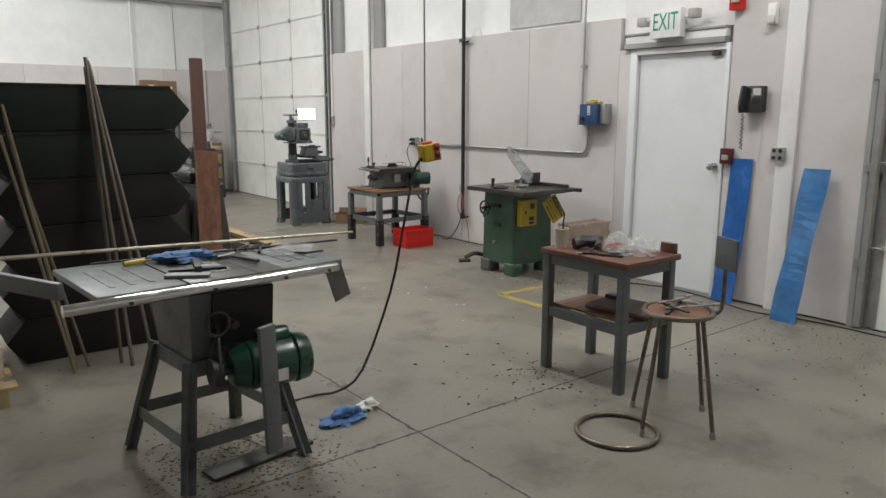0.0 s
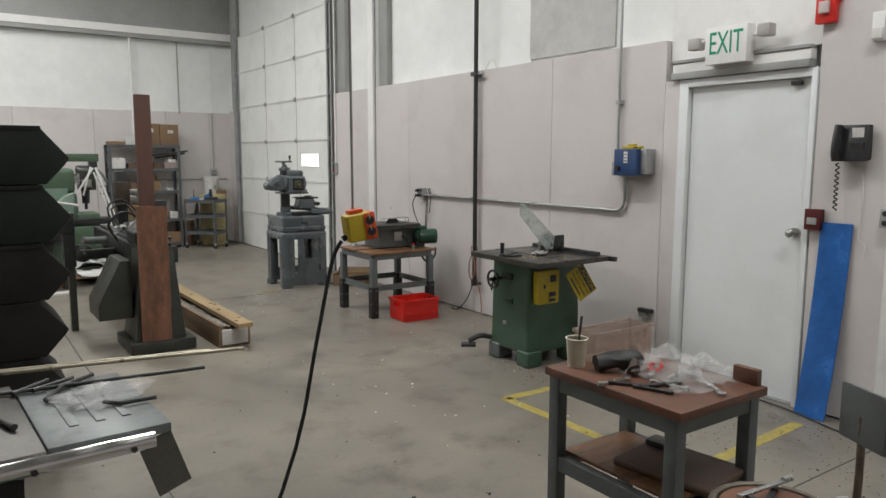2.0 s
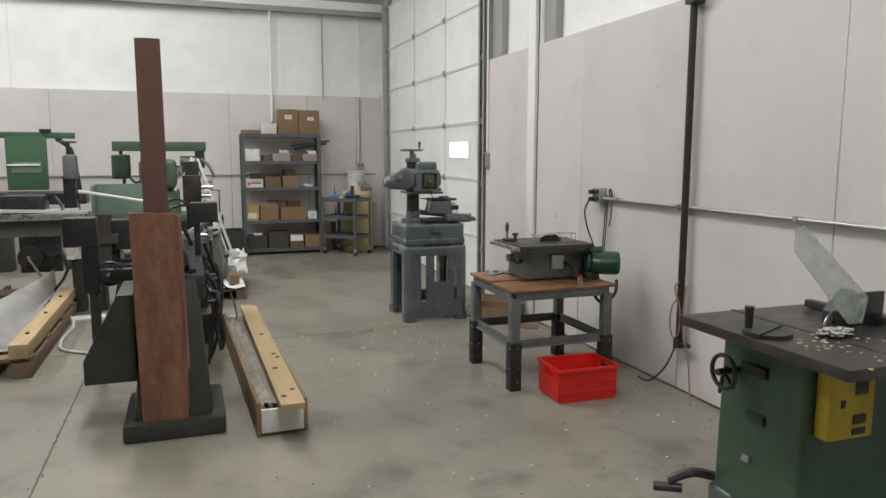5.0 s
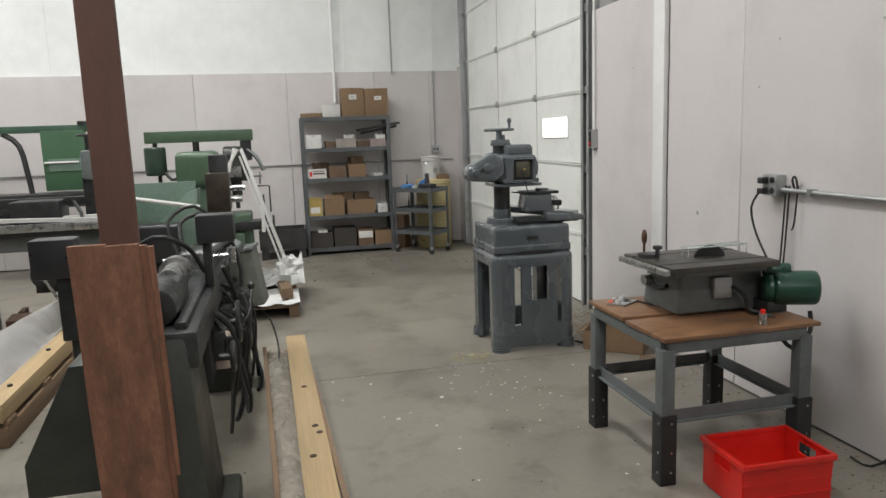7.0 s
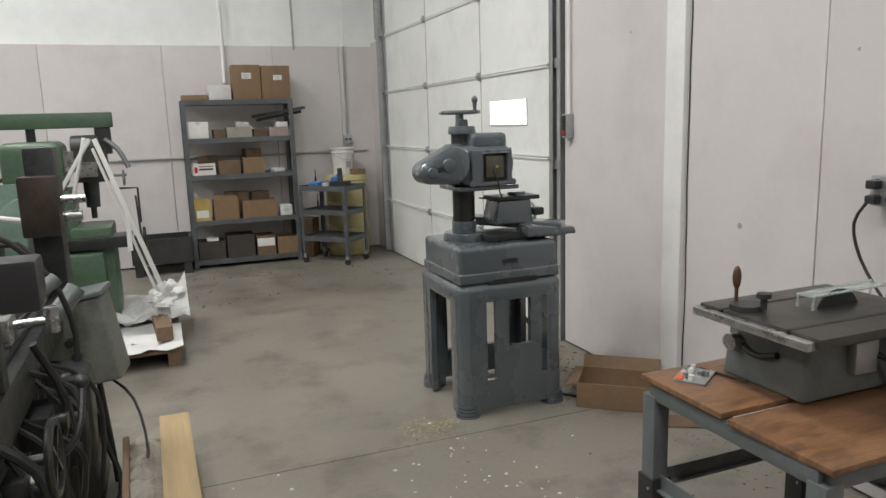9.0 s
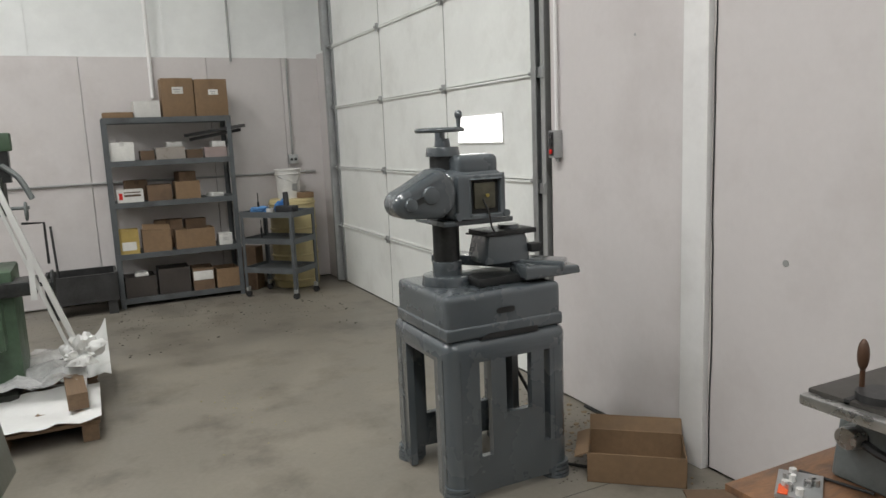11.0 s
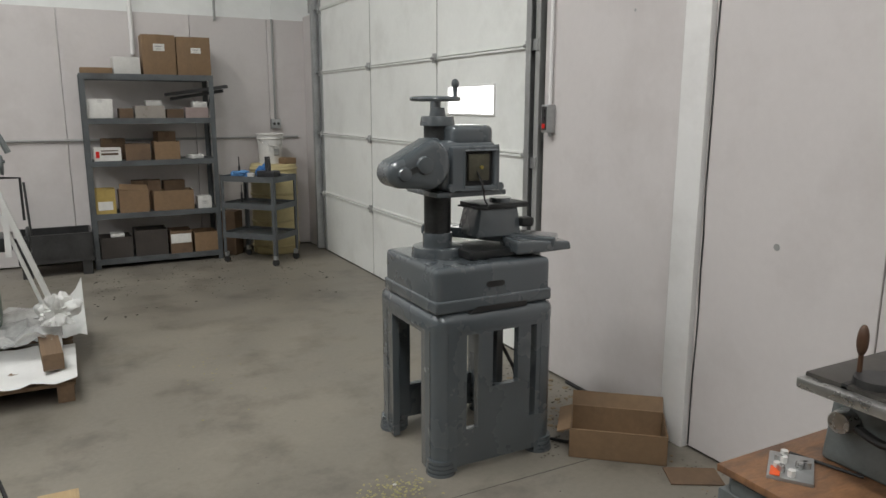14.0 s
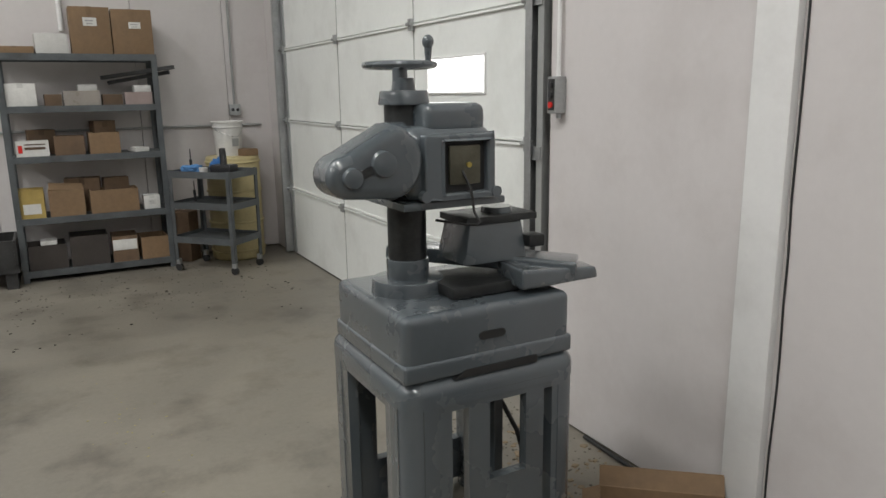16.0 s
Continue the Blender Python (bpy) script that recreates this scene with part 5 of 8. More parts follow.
# ---- small bench and stool by the door ----
def build_bench_and_stool():
    t = thing("small_workbench", "small grey steel workbench with worn wooden top and lower shelf", "workbench", pose(3.963, 3.12, 0))
    hx, hy = 0.212, 0.285
    for sx in (-1, 1):
        for sy in (-1, 1):
            part("leg", rbox(sx * hx - 0.026, sx * hx + 0.026, sy * hy - 0.026, sy * hy + 0.026, 0, 0.735, 0.004), M_FRAMEGREY, t)
    for z in (0.705, 0.375):
        r = Shape()
        for sx in (-1, 1):
            r.box(sx * hx - 0.02, sx * hx + 0.02, -hy + 0.026, hy - 0.026, z - 0.03, z + 0.03)
        for sy in (-1, 1):
            r.box(-hx + 0.026, hx - 0.026, sy * hy - 0.02, sy * hy + 0.02, z - 0.03, z + 0.03)
        part("rail", r, M_FRAMEGREY, t)
    part("top", rbox(-0.252, 0.252, -0.335, 0.325, 0.736, 0.770, 0.006), M_TABLEWOOD, t, "worn reddish brown wooden top")
    part("lower_shelf", rbox(-hx + 0.028, hx - 0.028, -hy + 0.01, hy - 0.01, 0.406, 0.42, 0.003), M_PLY, t, "pale plywood shelf")
    b = Shape().box(-0.15, 0.15, -0.20, 0.20, 0.0, 0.03).bevel(0.012, 3)
    f = thing("dark_cushion", "dark brown flat pad on the lower shelf", "pad", pose(4.008, 3.004, 0.42, 0, 0, 8))
    part("pad", b, M_LID, f)
    part("strap", rbox(0.05, 0.13, 0.05, 0.18, 0.03, 0.055, 0.006), M_BLACKPL, f)
    c = thing("paper_cup", "tall cream cup holding a dark stick", "cup", pose(3.816, 3.373, 0.77))
    part("cup", Shape().cyl((0, 0, 0), (0, 0, 0.115), 0.034, 0.043, seg=24, caps=False).cyl((0, 0, 0), (0, 0, 0.006), 0.034, seg=24), mat("cream_paper", (0.55, 0.51, 0.40), 0.6, var=0.08), c)
    part("rim", Shape().ring((0, 0, 0.115), 0.043, 0.004), mat("cream_paper", (0.55, 0.51, 0.40)), c)
    part("stick", Shape().cyl((0.0, 0.0, 0.02), (0.035, 0.01, 0.20), 0.005, seg=8), M_BLACKPL, c)
    part("filling", Shape().cyl((0, 0, 0.07), (0, 0, 0.09), 0.038, seg=20), M_DARKSTEEL, c)
    tub = thing("plastic_tub", "dull translucent pinkish plastic tub on the bench", "tub", pose(4.053, 3.392, 0.77))
    pm = film("pink_tub_film", (0.52, 0.40, 0.33), 0.40, 0.25)
    for a in ((-0.17, 0.17, -0.06, -0.056), (-0.17, 0.17, 0.056, 0.06), (-0.17, -0.166, -0.056, 0.056), (0.166, 0.17, -0.056, 0.056)):
        part("side", Shape().box(*a, 0.0, 0.13), pm, tub)
    part("bottom", Shape().box(-0.166, 0.166, -0.056, 0.056, 0, 0.004), pm, tub)
    part("rim", Shape().box(-0.178, 0.178, -0.068, -0.06, 0.118, 0.132).box(-0.178, 0.178, 0.06, 0.068, 0.118, 0.132), pm, tub)
    g = Shape().tube([(-0.12, 0.02, 0.035), (-0.04, 0.0, 0.045), (0.05, -0.03, 0.04)], 0.034, 10).rough_up(0.018, 25)
    solo("work_glove", g, M_BLACK, "crumpled black work glove on the bench", "glove", pose(3.936, 3.227, 0.77, 0, 0, -10))
    solo("work_glove", Shape().tube([(0.0, -0.05, 0.03), (0.06, 0.0, 0.04), (0.12, 0.06, 0.05)], 0.022, 10).rough_up(0.012, 30), mat("brown_leather", (0.05, 0.03, 0.022), 0.6, var=0.2), "crumpled dark brown leather glove on the bench", "glove", pose(3.891, 3.188, 0.77, 0, 0, 0))
    rnd = random.Random(11)
    pl = thing("pliers", "red-handled pliers on the bench", "pliers", pose(3.99, 3.13, 0.772, 0, 0, 30))
    part("jaw", rbox(-0.07, 0.0, -0.012, 0.012, 0, 0.014, 0.004), M_STEEL, pl)
    part("handle", Shape().tube([(0, 0.006, 0.008), (0.05, 0.022, 0.009), (0.11, 0.016, 0.009)], 0.008, 8), M_RED, pl, "red grip")
    part("handle", Shape().tube([(0, -0.006, 0.008), (0.05, -0.022, 0.009), (0.11, -0.016, 0.009)], 0.008, 8), M_RED, pl, "red grip")
    for i in range(7):
        x, y, a = 3.80 + rnd.uniform(-0.04, 0.28), 2.98 + rnd.uniform(-0.14, 0.16), rnd.uniform(0, 180)
        s = Shape().box(-0.06, 0.06, -0.008, 0.008, 0, 0.01).cyl((-0.06, 0, 0), (-0.06, 0, 0.012), 0.017, seg=12).cyl((0.06, 0, 0), (0.06, 0, 0.012), 0.013, seg=12)
        solo("wrench", s, M_STEEL if i % 2 else M_DARKSTEEL, "small worn steel wrench on the bench", "wrench", pose(x, y, 0.771, 0, 0, a), "tools on the bench")
    for i, (x, y, r, sx) in enumerate(((4.04, 3.11, 0.085, 1.3), (4.11, 2.98, 0.075, 1.1), (3.95, 2.93, 0.05, 1.2))):
        sh = Shape().crumple(r * 1.15, sx, 1.0, 0.55, 11 + i, 0.5)
        solo("plastic_bag", sh, M_CLEARFILM, "crumpled clear plastic bag on the bench", "plastic bag", pose(x, y, 0.772))
    solo("wood_offcut", rbox(-0.015, 0.015, -0.05, 0.05, 0, 0.06, 0.003).move(pose(4.192, 2.858, 0.77)), M_TABLEWOOD, "small brown wooden block on the bench corner", "block")
    # stool
    s = thing("shop_stool", "worn round metal stool with small backrest", "stool", pose(3.66, 2.42, 0))
    rim = Shape().ring((0, 0, 0.60), 0.168, 0.013, seg=40).cyl((0, 0, 0.585), (0, 0, 0.592), 0.165, seg=36)
    mrust = mat("worn_stool_steel", (0.20, 0.175, 0.14), 0.38, 0.75, var=0.25, scale=14, fine=60, stain=(0.09, 0.06, 0.04), stain_amt=0.7, stain_scale=9)
    part("seat_rim", rim, mrust, s)
    part("seat", Shape().cyl((0, 0, 0.59), (0, 0, 0.606), 0.156, 0.15, seg=36), mat("rusty_brown_seat", (0.16, 0.075, 0.045), 0.6, var=0.2, scale=9, stain=(0.09, 0.05, 0.035), stain_amt=0.6), s, "brown worn seat board")
    for x, y in ((-0.26, -0.005), (-0.01, -0.245), (0.01, 0.255), (0.26, -0.015)):
        leg = part("leg", Shape().cyl((x, y, 0.012), (x * 0.58, y * 0.58, 0.598), 0.0115, seg=14), mrust, s)
        part("foot_cap", Shape().cyl((x, y, 0.0), (x * 0.985, y * 0.985, 0.035), 0.0155, seg=14), M_GALV, leg)
    part("back_post", Shape().tube([(0.13, -0.125, 0.59), (0.150, -0.145, 0.62), (0.155, -0.15, 0.72), (0.15, -0.15, 0.90)], 0.011, 10), mrust, s)
    bk = Shape().box(-0.085, 0.085, -0.006, 0.006, -0.08, 0.08).bevel(0.005).move(pose(0.145, -0.155, 0.90, 0, 0, -115))
    part("backrest", bk, M_FRAMEGREY, s, "small grey metal backrest plate")
    for i, (x, y, a, L) in enumerate(((-0.02, 0.02, 20, 0.12), (0.05, -0.03, -25, 0.13), (-0.06, -0.04, 75, 0.07), (0.03, 0.06, -5, 0.1))):
        solo("file_tool", Shape().box(-L, L, -0.009, 0.009, 0, 0.008).cyl((L, 0, 0.006), (L + 0.04, 0, 0.006), 0.010, seg=10).bevel(0.002), M_STEEL if i % 2 else M_DARKSTEEL, "worn steel hand tool lying on the stool", "tool", pose(3.66 + x, 2.42 + y, 0.608 + 0.009 * i, 0, 0, a), "tools on the stool")
    solo("foot_ring", Shape().ring((0, 0, 0.013), 0.2, 0.0125, seg=48, s2=10), mrust, "loose round metal stool ring lying on the floor", "ring", pose(3.335, 2.515, 0))


# ---- table saw near the start ----
def build_contractor_saw():
    P = pose(1.67, 3.53, 0, 0, 0, 3.5)
    t = thing("contractor_table_saw", "grey-green open-stand table saw with dark iron table", "table saw", P)
    Z = 0.91
    part("centre_table", rbox(-0.20, 0.235, -0.30, 0.32, Z - 0.035, Z, 0.004), M_IRONTOP, t, "dark machined iron table")
    for a, b, yb in ((-0.55, -0.204, 0.36), (0.239, 0.535, 0.28)):
        w = part("wing", rbox(a, b, -0.28, yb, Z - 0.03, Z - 0.002, 0.008), M_SAWGREY, t, "grey-green pressed steel wing")
        for k in range(3):
            x = a + (b - a) * (0.28 + 0.22 * k)
            part("pressed_rib", Shape().box(x - 0.012, x + 0.012, -0.16, 0.2, Z - 0.004, Z + 0.0015).bevel(0.003), M_SAWGREY, w)
    for x in (-0.10, 0.10):
        part("miter_slot", Shape().box(x - 0.01, x + 0.01, -0.301, 0.321, Z - 0.012, Z + 0.0012), M_BLACK, t)
    part("throat_plate", rbox(-0.045, 0.045, -0.16, 0.16, Z - 0.003, Z + 0.002, 0.001, 1), M_STEEL, t)
    rail = Shape().cyl((-0.68, -0.325, Z - 0.022), (0.475, -0.325, Z - 0.022), 0.022, seg=20)
    rl = part("front_rail", rail, M_CHROME, t, "bright chromed front rail")
    for x in (-0.45, -0.12, 0.2, 0.42):
        part("rail_bolt", Shape().cyl((x, -0.30, Z - 0.028), (x, -0.352, Z - 0.028), 0.008, seg=8), M_DARKSTEEL, rl)
    part("fence_arm", Shape().bar((-0.60, 0.02, Z - 0.03), (-0.80, 0.42, Z - 0.01), 0.03, 0.07).bevel(0.005), M_SAWGREY, t, "grey steel end arm")
    bd = Shape().hull([(x, y, 0.50) for x, y in ((-0.17, -0.17), (0.17, -0.17), (0.17, 0.2), (-0.17, 0.2))], [(x, y, Z - 0.035) for x, y in ((-0.19, -0.24), (0.20, -0.24), (0.20, 0.26), (-0.19, 0.26))])
    part("body", bd.bevel(0.012), M_SAWGREY, t, "grey steel saw body")
    part("body_opening", Shape().hull([(-0.09, -0.228, 0.60), (0.185, -0.228, 0.60), (0.185, -0.20, 0.60), (-0.09, -0.20, 0.60)], [(-0.09, -0.246, 0.835), (0.19, -0.246, 0.835), (0.19, -0.20, 0.835), (-0.09, -0.20, 0.835)]), M_BLACK, t)
    legs = [(-0.295, 0.335), (-0.265, -0.285), (0.30, -0.285), (0.245, 0.335)]
    for x, y in legs:
        sx, sy = (1 if x > 0 else -1), (1 if y > 0 else -1)
        tx, ty = sx * 0.185, sy * 0.19
        lg = Shape().bar((x, y, 0.0), (tx, ty, 0.54), 0.065, 0.006).bar((x, y, 0.0), (tx, ty, 0.54), 0.006, 0.065)
        part("leg", lg, M_SAWGREY, t)
    q = [(x * 0.9, y * 0.9) for x, y in legs]
    for i in range(4):
        a, b = q[i], q[(i + 1) % 4]
        part("stretcher", Shape().bar((*a, 0.20), (*b, 0.20), 0.006, 0.06), M_SAWGREY, t)
        a2, b2 = [v * 0.72 for v in q[i]], [v * 0.72 for v in q[(i + 1) % 4]]
        part("top_rail", Shape().bar((*a2, 0.505), (*b2, 0.505), 0.006, 0.07), M_SAWGREY, t)
    mc = Shape().cyl((0.0, -0.335, 0.525), (0.20, -0.36, 0.525), 0.105, seg=34).cyl((0.20, -0.36, 0.525), (0.27, -0.37, 0.525), 0.113, 0.10, seg=34).cyl((-0.07, -0.325, 0.525), (0.0, -0.335, 0.525), 0.07, 0.103, seg=34).bevel(0.014, 3)
    mt = part("motor", mc, M_GREENDK, t, "dark green electric motor")
    part("motor_cap", Shape().cyl((0.05, -0.335, 0.635), (0.19, -0.352, 0.635), 0.042, seg=18).bevel(0.012), M_GREENDK, mt)
    part("pulley", Shape().cyl((-0.15, -0.315, 0.52), (-0.11, -0.32, 0.52), 0.065, seg=26).cyl((-0.11, -0.32, 0.52), (-0.05, -0.33, 0.52), 0.02, seg=12), M_DARKSTEEL, mt)
    part("type_plate", Shape().box(0.06, 0.13, -0.463, -0.455, 0.47, 0.52).move(pose(0, 0, 0)), M_PAPER, mt, "white type plate")
    part("motor_bracket", rbox(0.02, 0.16, -0.27, -0.16, 0.42, 0.52, 0.006), M_DARKSTEEL, mt)
    part("belt", Shape().tube([(-0.13, -0.38, 0.54), (-0.10, -0.30, 0.66), (-0.06, -0.2, 0.72)], 0.008, 6).tube([(-0.13, -0.26, 0.52), (-0.10, -0.25, 0.62), (-0.06, -0.18, 0.7)], 0.008, 6), M_BLACK, t)
    part("belt_cover", Shape().box(-0.04, 0.04, -0.012, 0.012, -0.30, 0.27).bevel(0.008).move(pose(0.03, -0.485, 0.47, 3, -4, 10)), M_SAWGREY, t, "grey sheet metal belt cover")
    part("side_flap", Shape().box(-0.045, 0.045, -0.003, 0.003, -0.16, 0.0).move(pose(0.49, -0.27, Z - 0.04, 0, -18, 0)), mat("dull_plate", (0.14, 0.135, 0.12), 0.5, 0.5, var=0.15), t, "dull steel plate hanging under the wing")
    part("crank", Shape().cyl((-0.02, -0.24, 0.70), (-0.02, -0.30, 0.70), 0.018, seg=12).ring((-0.10, -0.30, 0.72), 0.05, 0.008, axis=(0, 1, 0)), M_DARKSTEEL, t)
    # things on the saw
    def on(x, y, z=0.0, a=0):
        return P @ pose(x, y, Z + z, 0, 0, a)
    solo("blue_rag", Shape().crumple(0.085, 1.35, 0.8, 0.32, 21, 0.45), mat("blue_rag_cloth", (0.10, 0.19, 0.36), 0.85, var=0.2, scale=18), "crumpled blue rag on the saw table", "rag", on(-0.04, 0.17, 0.0))
    solo("miter_gauge", Shape().box(-0.02, 0.02, -0.12, 0.12, 0, 0.012).box(-0.09, 0.09, -0.015, 0.015, 0.0, 0.035).bevel(0.003), M_DARKSTEEL, "dark steel miter gauge on the saw table", "gauge", on(-0.08, -0.08, 0.001, 70))
    solo("steel_ruler", rbox(-0.09, 0.09, -0.03, 0.03, 0, 0.012, 0.003), M_STEELGREY, "grey steel straightedge block on the saw table", "block", on(-0.16, -0.17, 0.001, -35))
    solo("steel_tube", Shape().cyl((-0.05, 0, 0.012), (0.05, 0, 0.012), 0.012, seg=12), M_CHROME, "short bright tube on the saw table", "tube", on(0.13, 0.10, 0.001, 15))
    solo("punch_tool", Shape().cyl((-0.09, 0, 0.008), (0.09, 0, 0.008), 0.006, 0.009, seg=10), M_DARKSTEEL, "dark steel punch on the saw table", "tool", on(0.17, -0.02, 0.002, -75))
    solo("screwdriver", Shape().cyl((-0.05, 0, 0.012), (0.05, 0, 0.012), 0.012, seg=12).cyl((0.05, 0, 0.012), (0.16, 0, 0.012), 0.004, seg=8), M_YPLAST, "yellow-handled screwdriver on the saw table", "screwdriver", on(-0.25, 0.21, 0.001, 12))
    solo("hex_key", Shape().tube([(-0.03, 0.05, 0.006), (0.0, 0.0, 0.006), (0.09, -0.02, 0.006)], 0.006, 6, 0), M_BLACK, "black hex key on the saw wing", "hex key", on(0.46, -0.08, 0.002, 10))
    for i, (x, y, a) in enumerate(((0.28, 0.24, 40), (0.34, 0.23, 30), (0.40, 0.22, 35), (0.33, 0.14, 60))):
        solo("dark_bit", Shape().cyl((-0.07, 0, 0.008), (0.07, 0, 0.008), 0.008, 0.006, seg=8), M_DARKSTEEL, "dark steel drill bit on the saw table", "drill bit", on(x, y, 0.001, a), "bits on the saw")
    sh = Shape().crumple(0.085, 1.3, 1.0, 0.22, 17, 0.5)
    solo("plastic_bag", sh, M_CLEARFILM, "crumpled clear plastic bag on the saw wing", "plastic bag", on(0.42, 0.03, 0.002))
    # long pale rods across the back of the saw table
    mr = mat("pale_brass_rod", (0.42, 0.38, 0.29), 0.35, 0.5, var=0.1, scale=20)
    for i, (p, q, r) in enumerate((((0.80, 4.15, 0.93), (2.609, 3.835, 0.925), 0.0065), ((0.80, 4.19, 0.93), (2.50, 3.875, 0.925), 0.0065), ((1.25, 3.83, 0.918), (2.43, 3.70, 0.918), 0.006))):
        solo("brass_rod", Shape().cyl(p, q, r, seg=10), mr if i < 2 else M_DARKSTEEL, "long thin metal rod laid across the saw table", "rod", None, "rods on the saw")
    # power cable to the pendant and a glove on the floor
    solo("power_cable", Shape().tube([(1.96, 3.36, 0.40), (2.06, 3.60, 0.16), (2.22, 3.86, 0.012), (2.36, 3.86, 0.010), (2.46, 3.77, 0.04), (2.55, 3.66, 0.18), (2.70, 3.60, 0.61), (2.765, 3.57, 0.95), (2.812, 3.56, 1.18), (2.832, 3.555, 1.265), (2.846, 3.552, 1.30), (2.862, 3.548, 1.325)], 0.0072, 8), M_BLACK, "black power cable from the floor up to the pendant switch", "cable")
    solo("blue_glove", Shape().crumple(0.10, 1.15, 0.6, 0.38, 22, 0.45), mat("blue_nitrile", (0.05, 0.14, 0.33), 0.6, var=0.2, scale=12), "crumpled blue glove on the concrete floor", "glove", pose(2.325, 3.478, 0))
    solo("white_rag", Shape().crumple(0.055, 1.1, 0.7, 0.5, 23, 0.4), M_PAPER, "crumpled white paper beside the glove on the floor", "paper", pose(2.50, 3.54, 0))
    # offcut strip on the floor under the saw
    solo("steel_strip", rbox(-0.26, 0.26, -0.06, 0.06, 0, 0.018, 0.004), M_OLIVE, "dark green steel plate lying under the saw", "plate", pose(1.80, 3.36, 0, 0, 0, 8))


def build_pendant():
    t = thing("pendant_switch", "yellow and orange pendant control box hanging from a cable", "control box", pose(2.925, 3.54, 1.372) @ pose(0, 0, 0, 0, -9, -10) @ Matrix.Diagonal((0.76, 0.76, 0.76, 1)))
    b = part("housing", rbox(-0.066, 0.05, -0.05, 0.05, -0.062, 0.062, 0.012, 3), M_YPLAST, t, "yellow plastic housing")
    f = part("face_plate", rbox(0.048, 0.062, -0.05, 0.05, -0.062, 0.062, 0.006), M_ORANGE, t, "orange red face plate")
    front = part("front_plate", rbox(0.012, 0.064, -0.0545, -0.049, -0.06, 0.06, 0.003), M_ORANGE, t, "orange red front plate")
    for z in (0.026, -0.024):
        k = part("receptacle", Shape().cyl((0.038, -0.053, z), (0.038, -0.058, z), 0.020, seg=24), M_BLACKPL, front, "black twist receptacle")
        part("cord_stub", Shape().tube([(0.038, -0.058, z + 0.008), (0.036, -0.064, z + 0.018), (0.032, -0.066, z + 0.03)], 0.003, 6), M_BEIGE, k)
    part("screw", Shape().cyl((0.038, -0.053, -0.052), (0.038, -0.057, -0.052), 0.0035, seg=8), M_BLACKPL, front)
    part("cover_flap", rbox(-0.045, 0.022, -0.03, 0.03, 0.062, 0.080, 0.006), M_ORANGE, t, "orange red flip cover")
    part("gland", Shape().cyl((-0.066, 0.0, -0.035), (-0.085, 0.0, -0.042), 0.014, seg=12), M_BLACKPL, t)
    solo("hanging_cable", Shape().cyl((2.912, 3.56, 1.412), (2.906, 3.57, ZC), 0.0045, seg=12), M_STEELGREY, "grey cable hanging down from the roof", "cable")


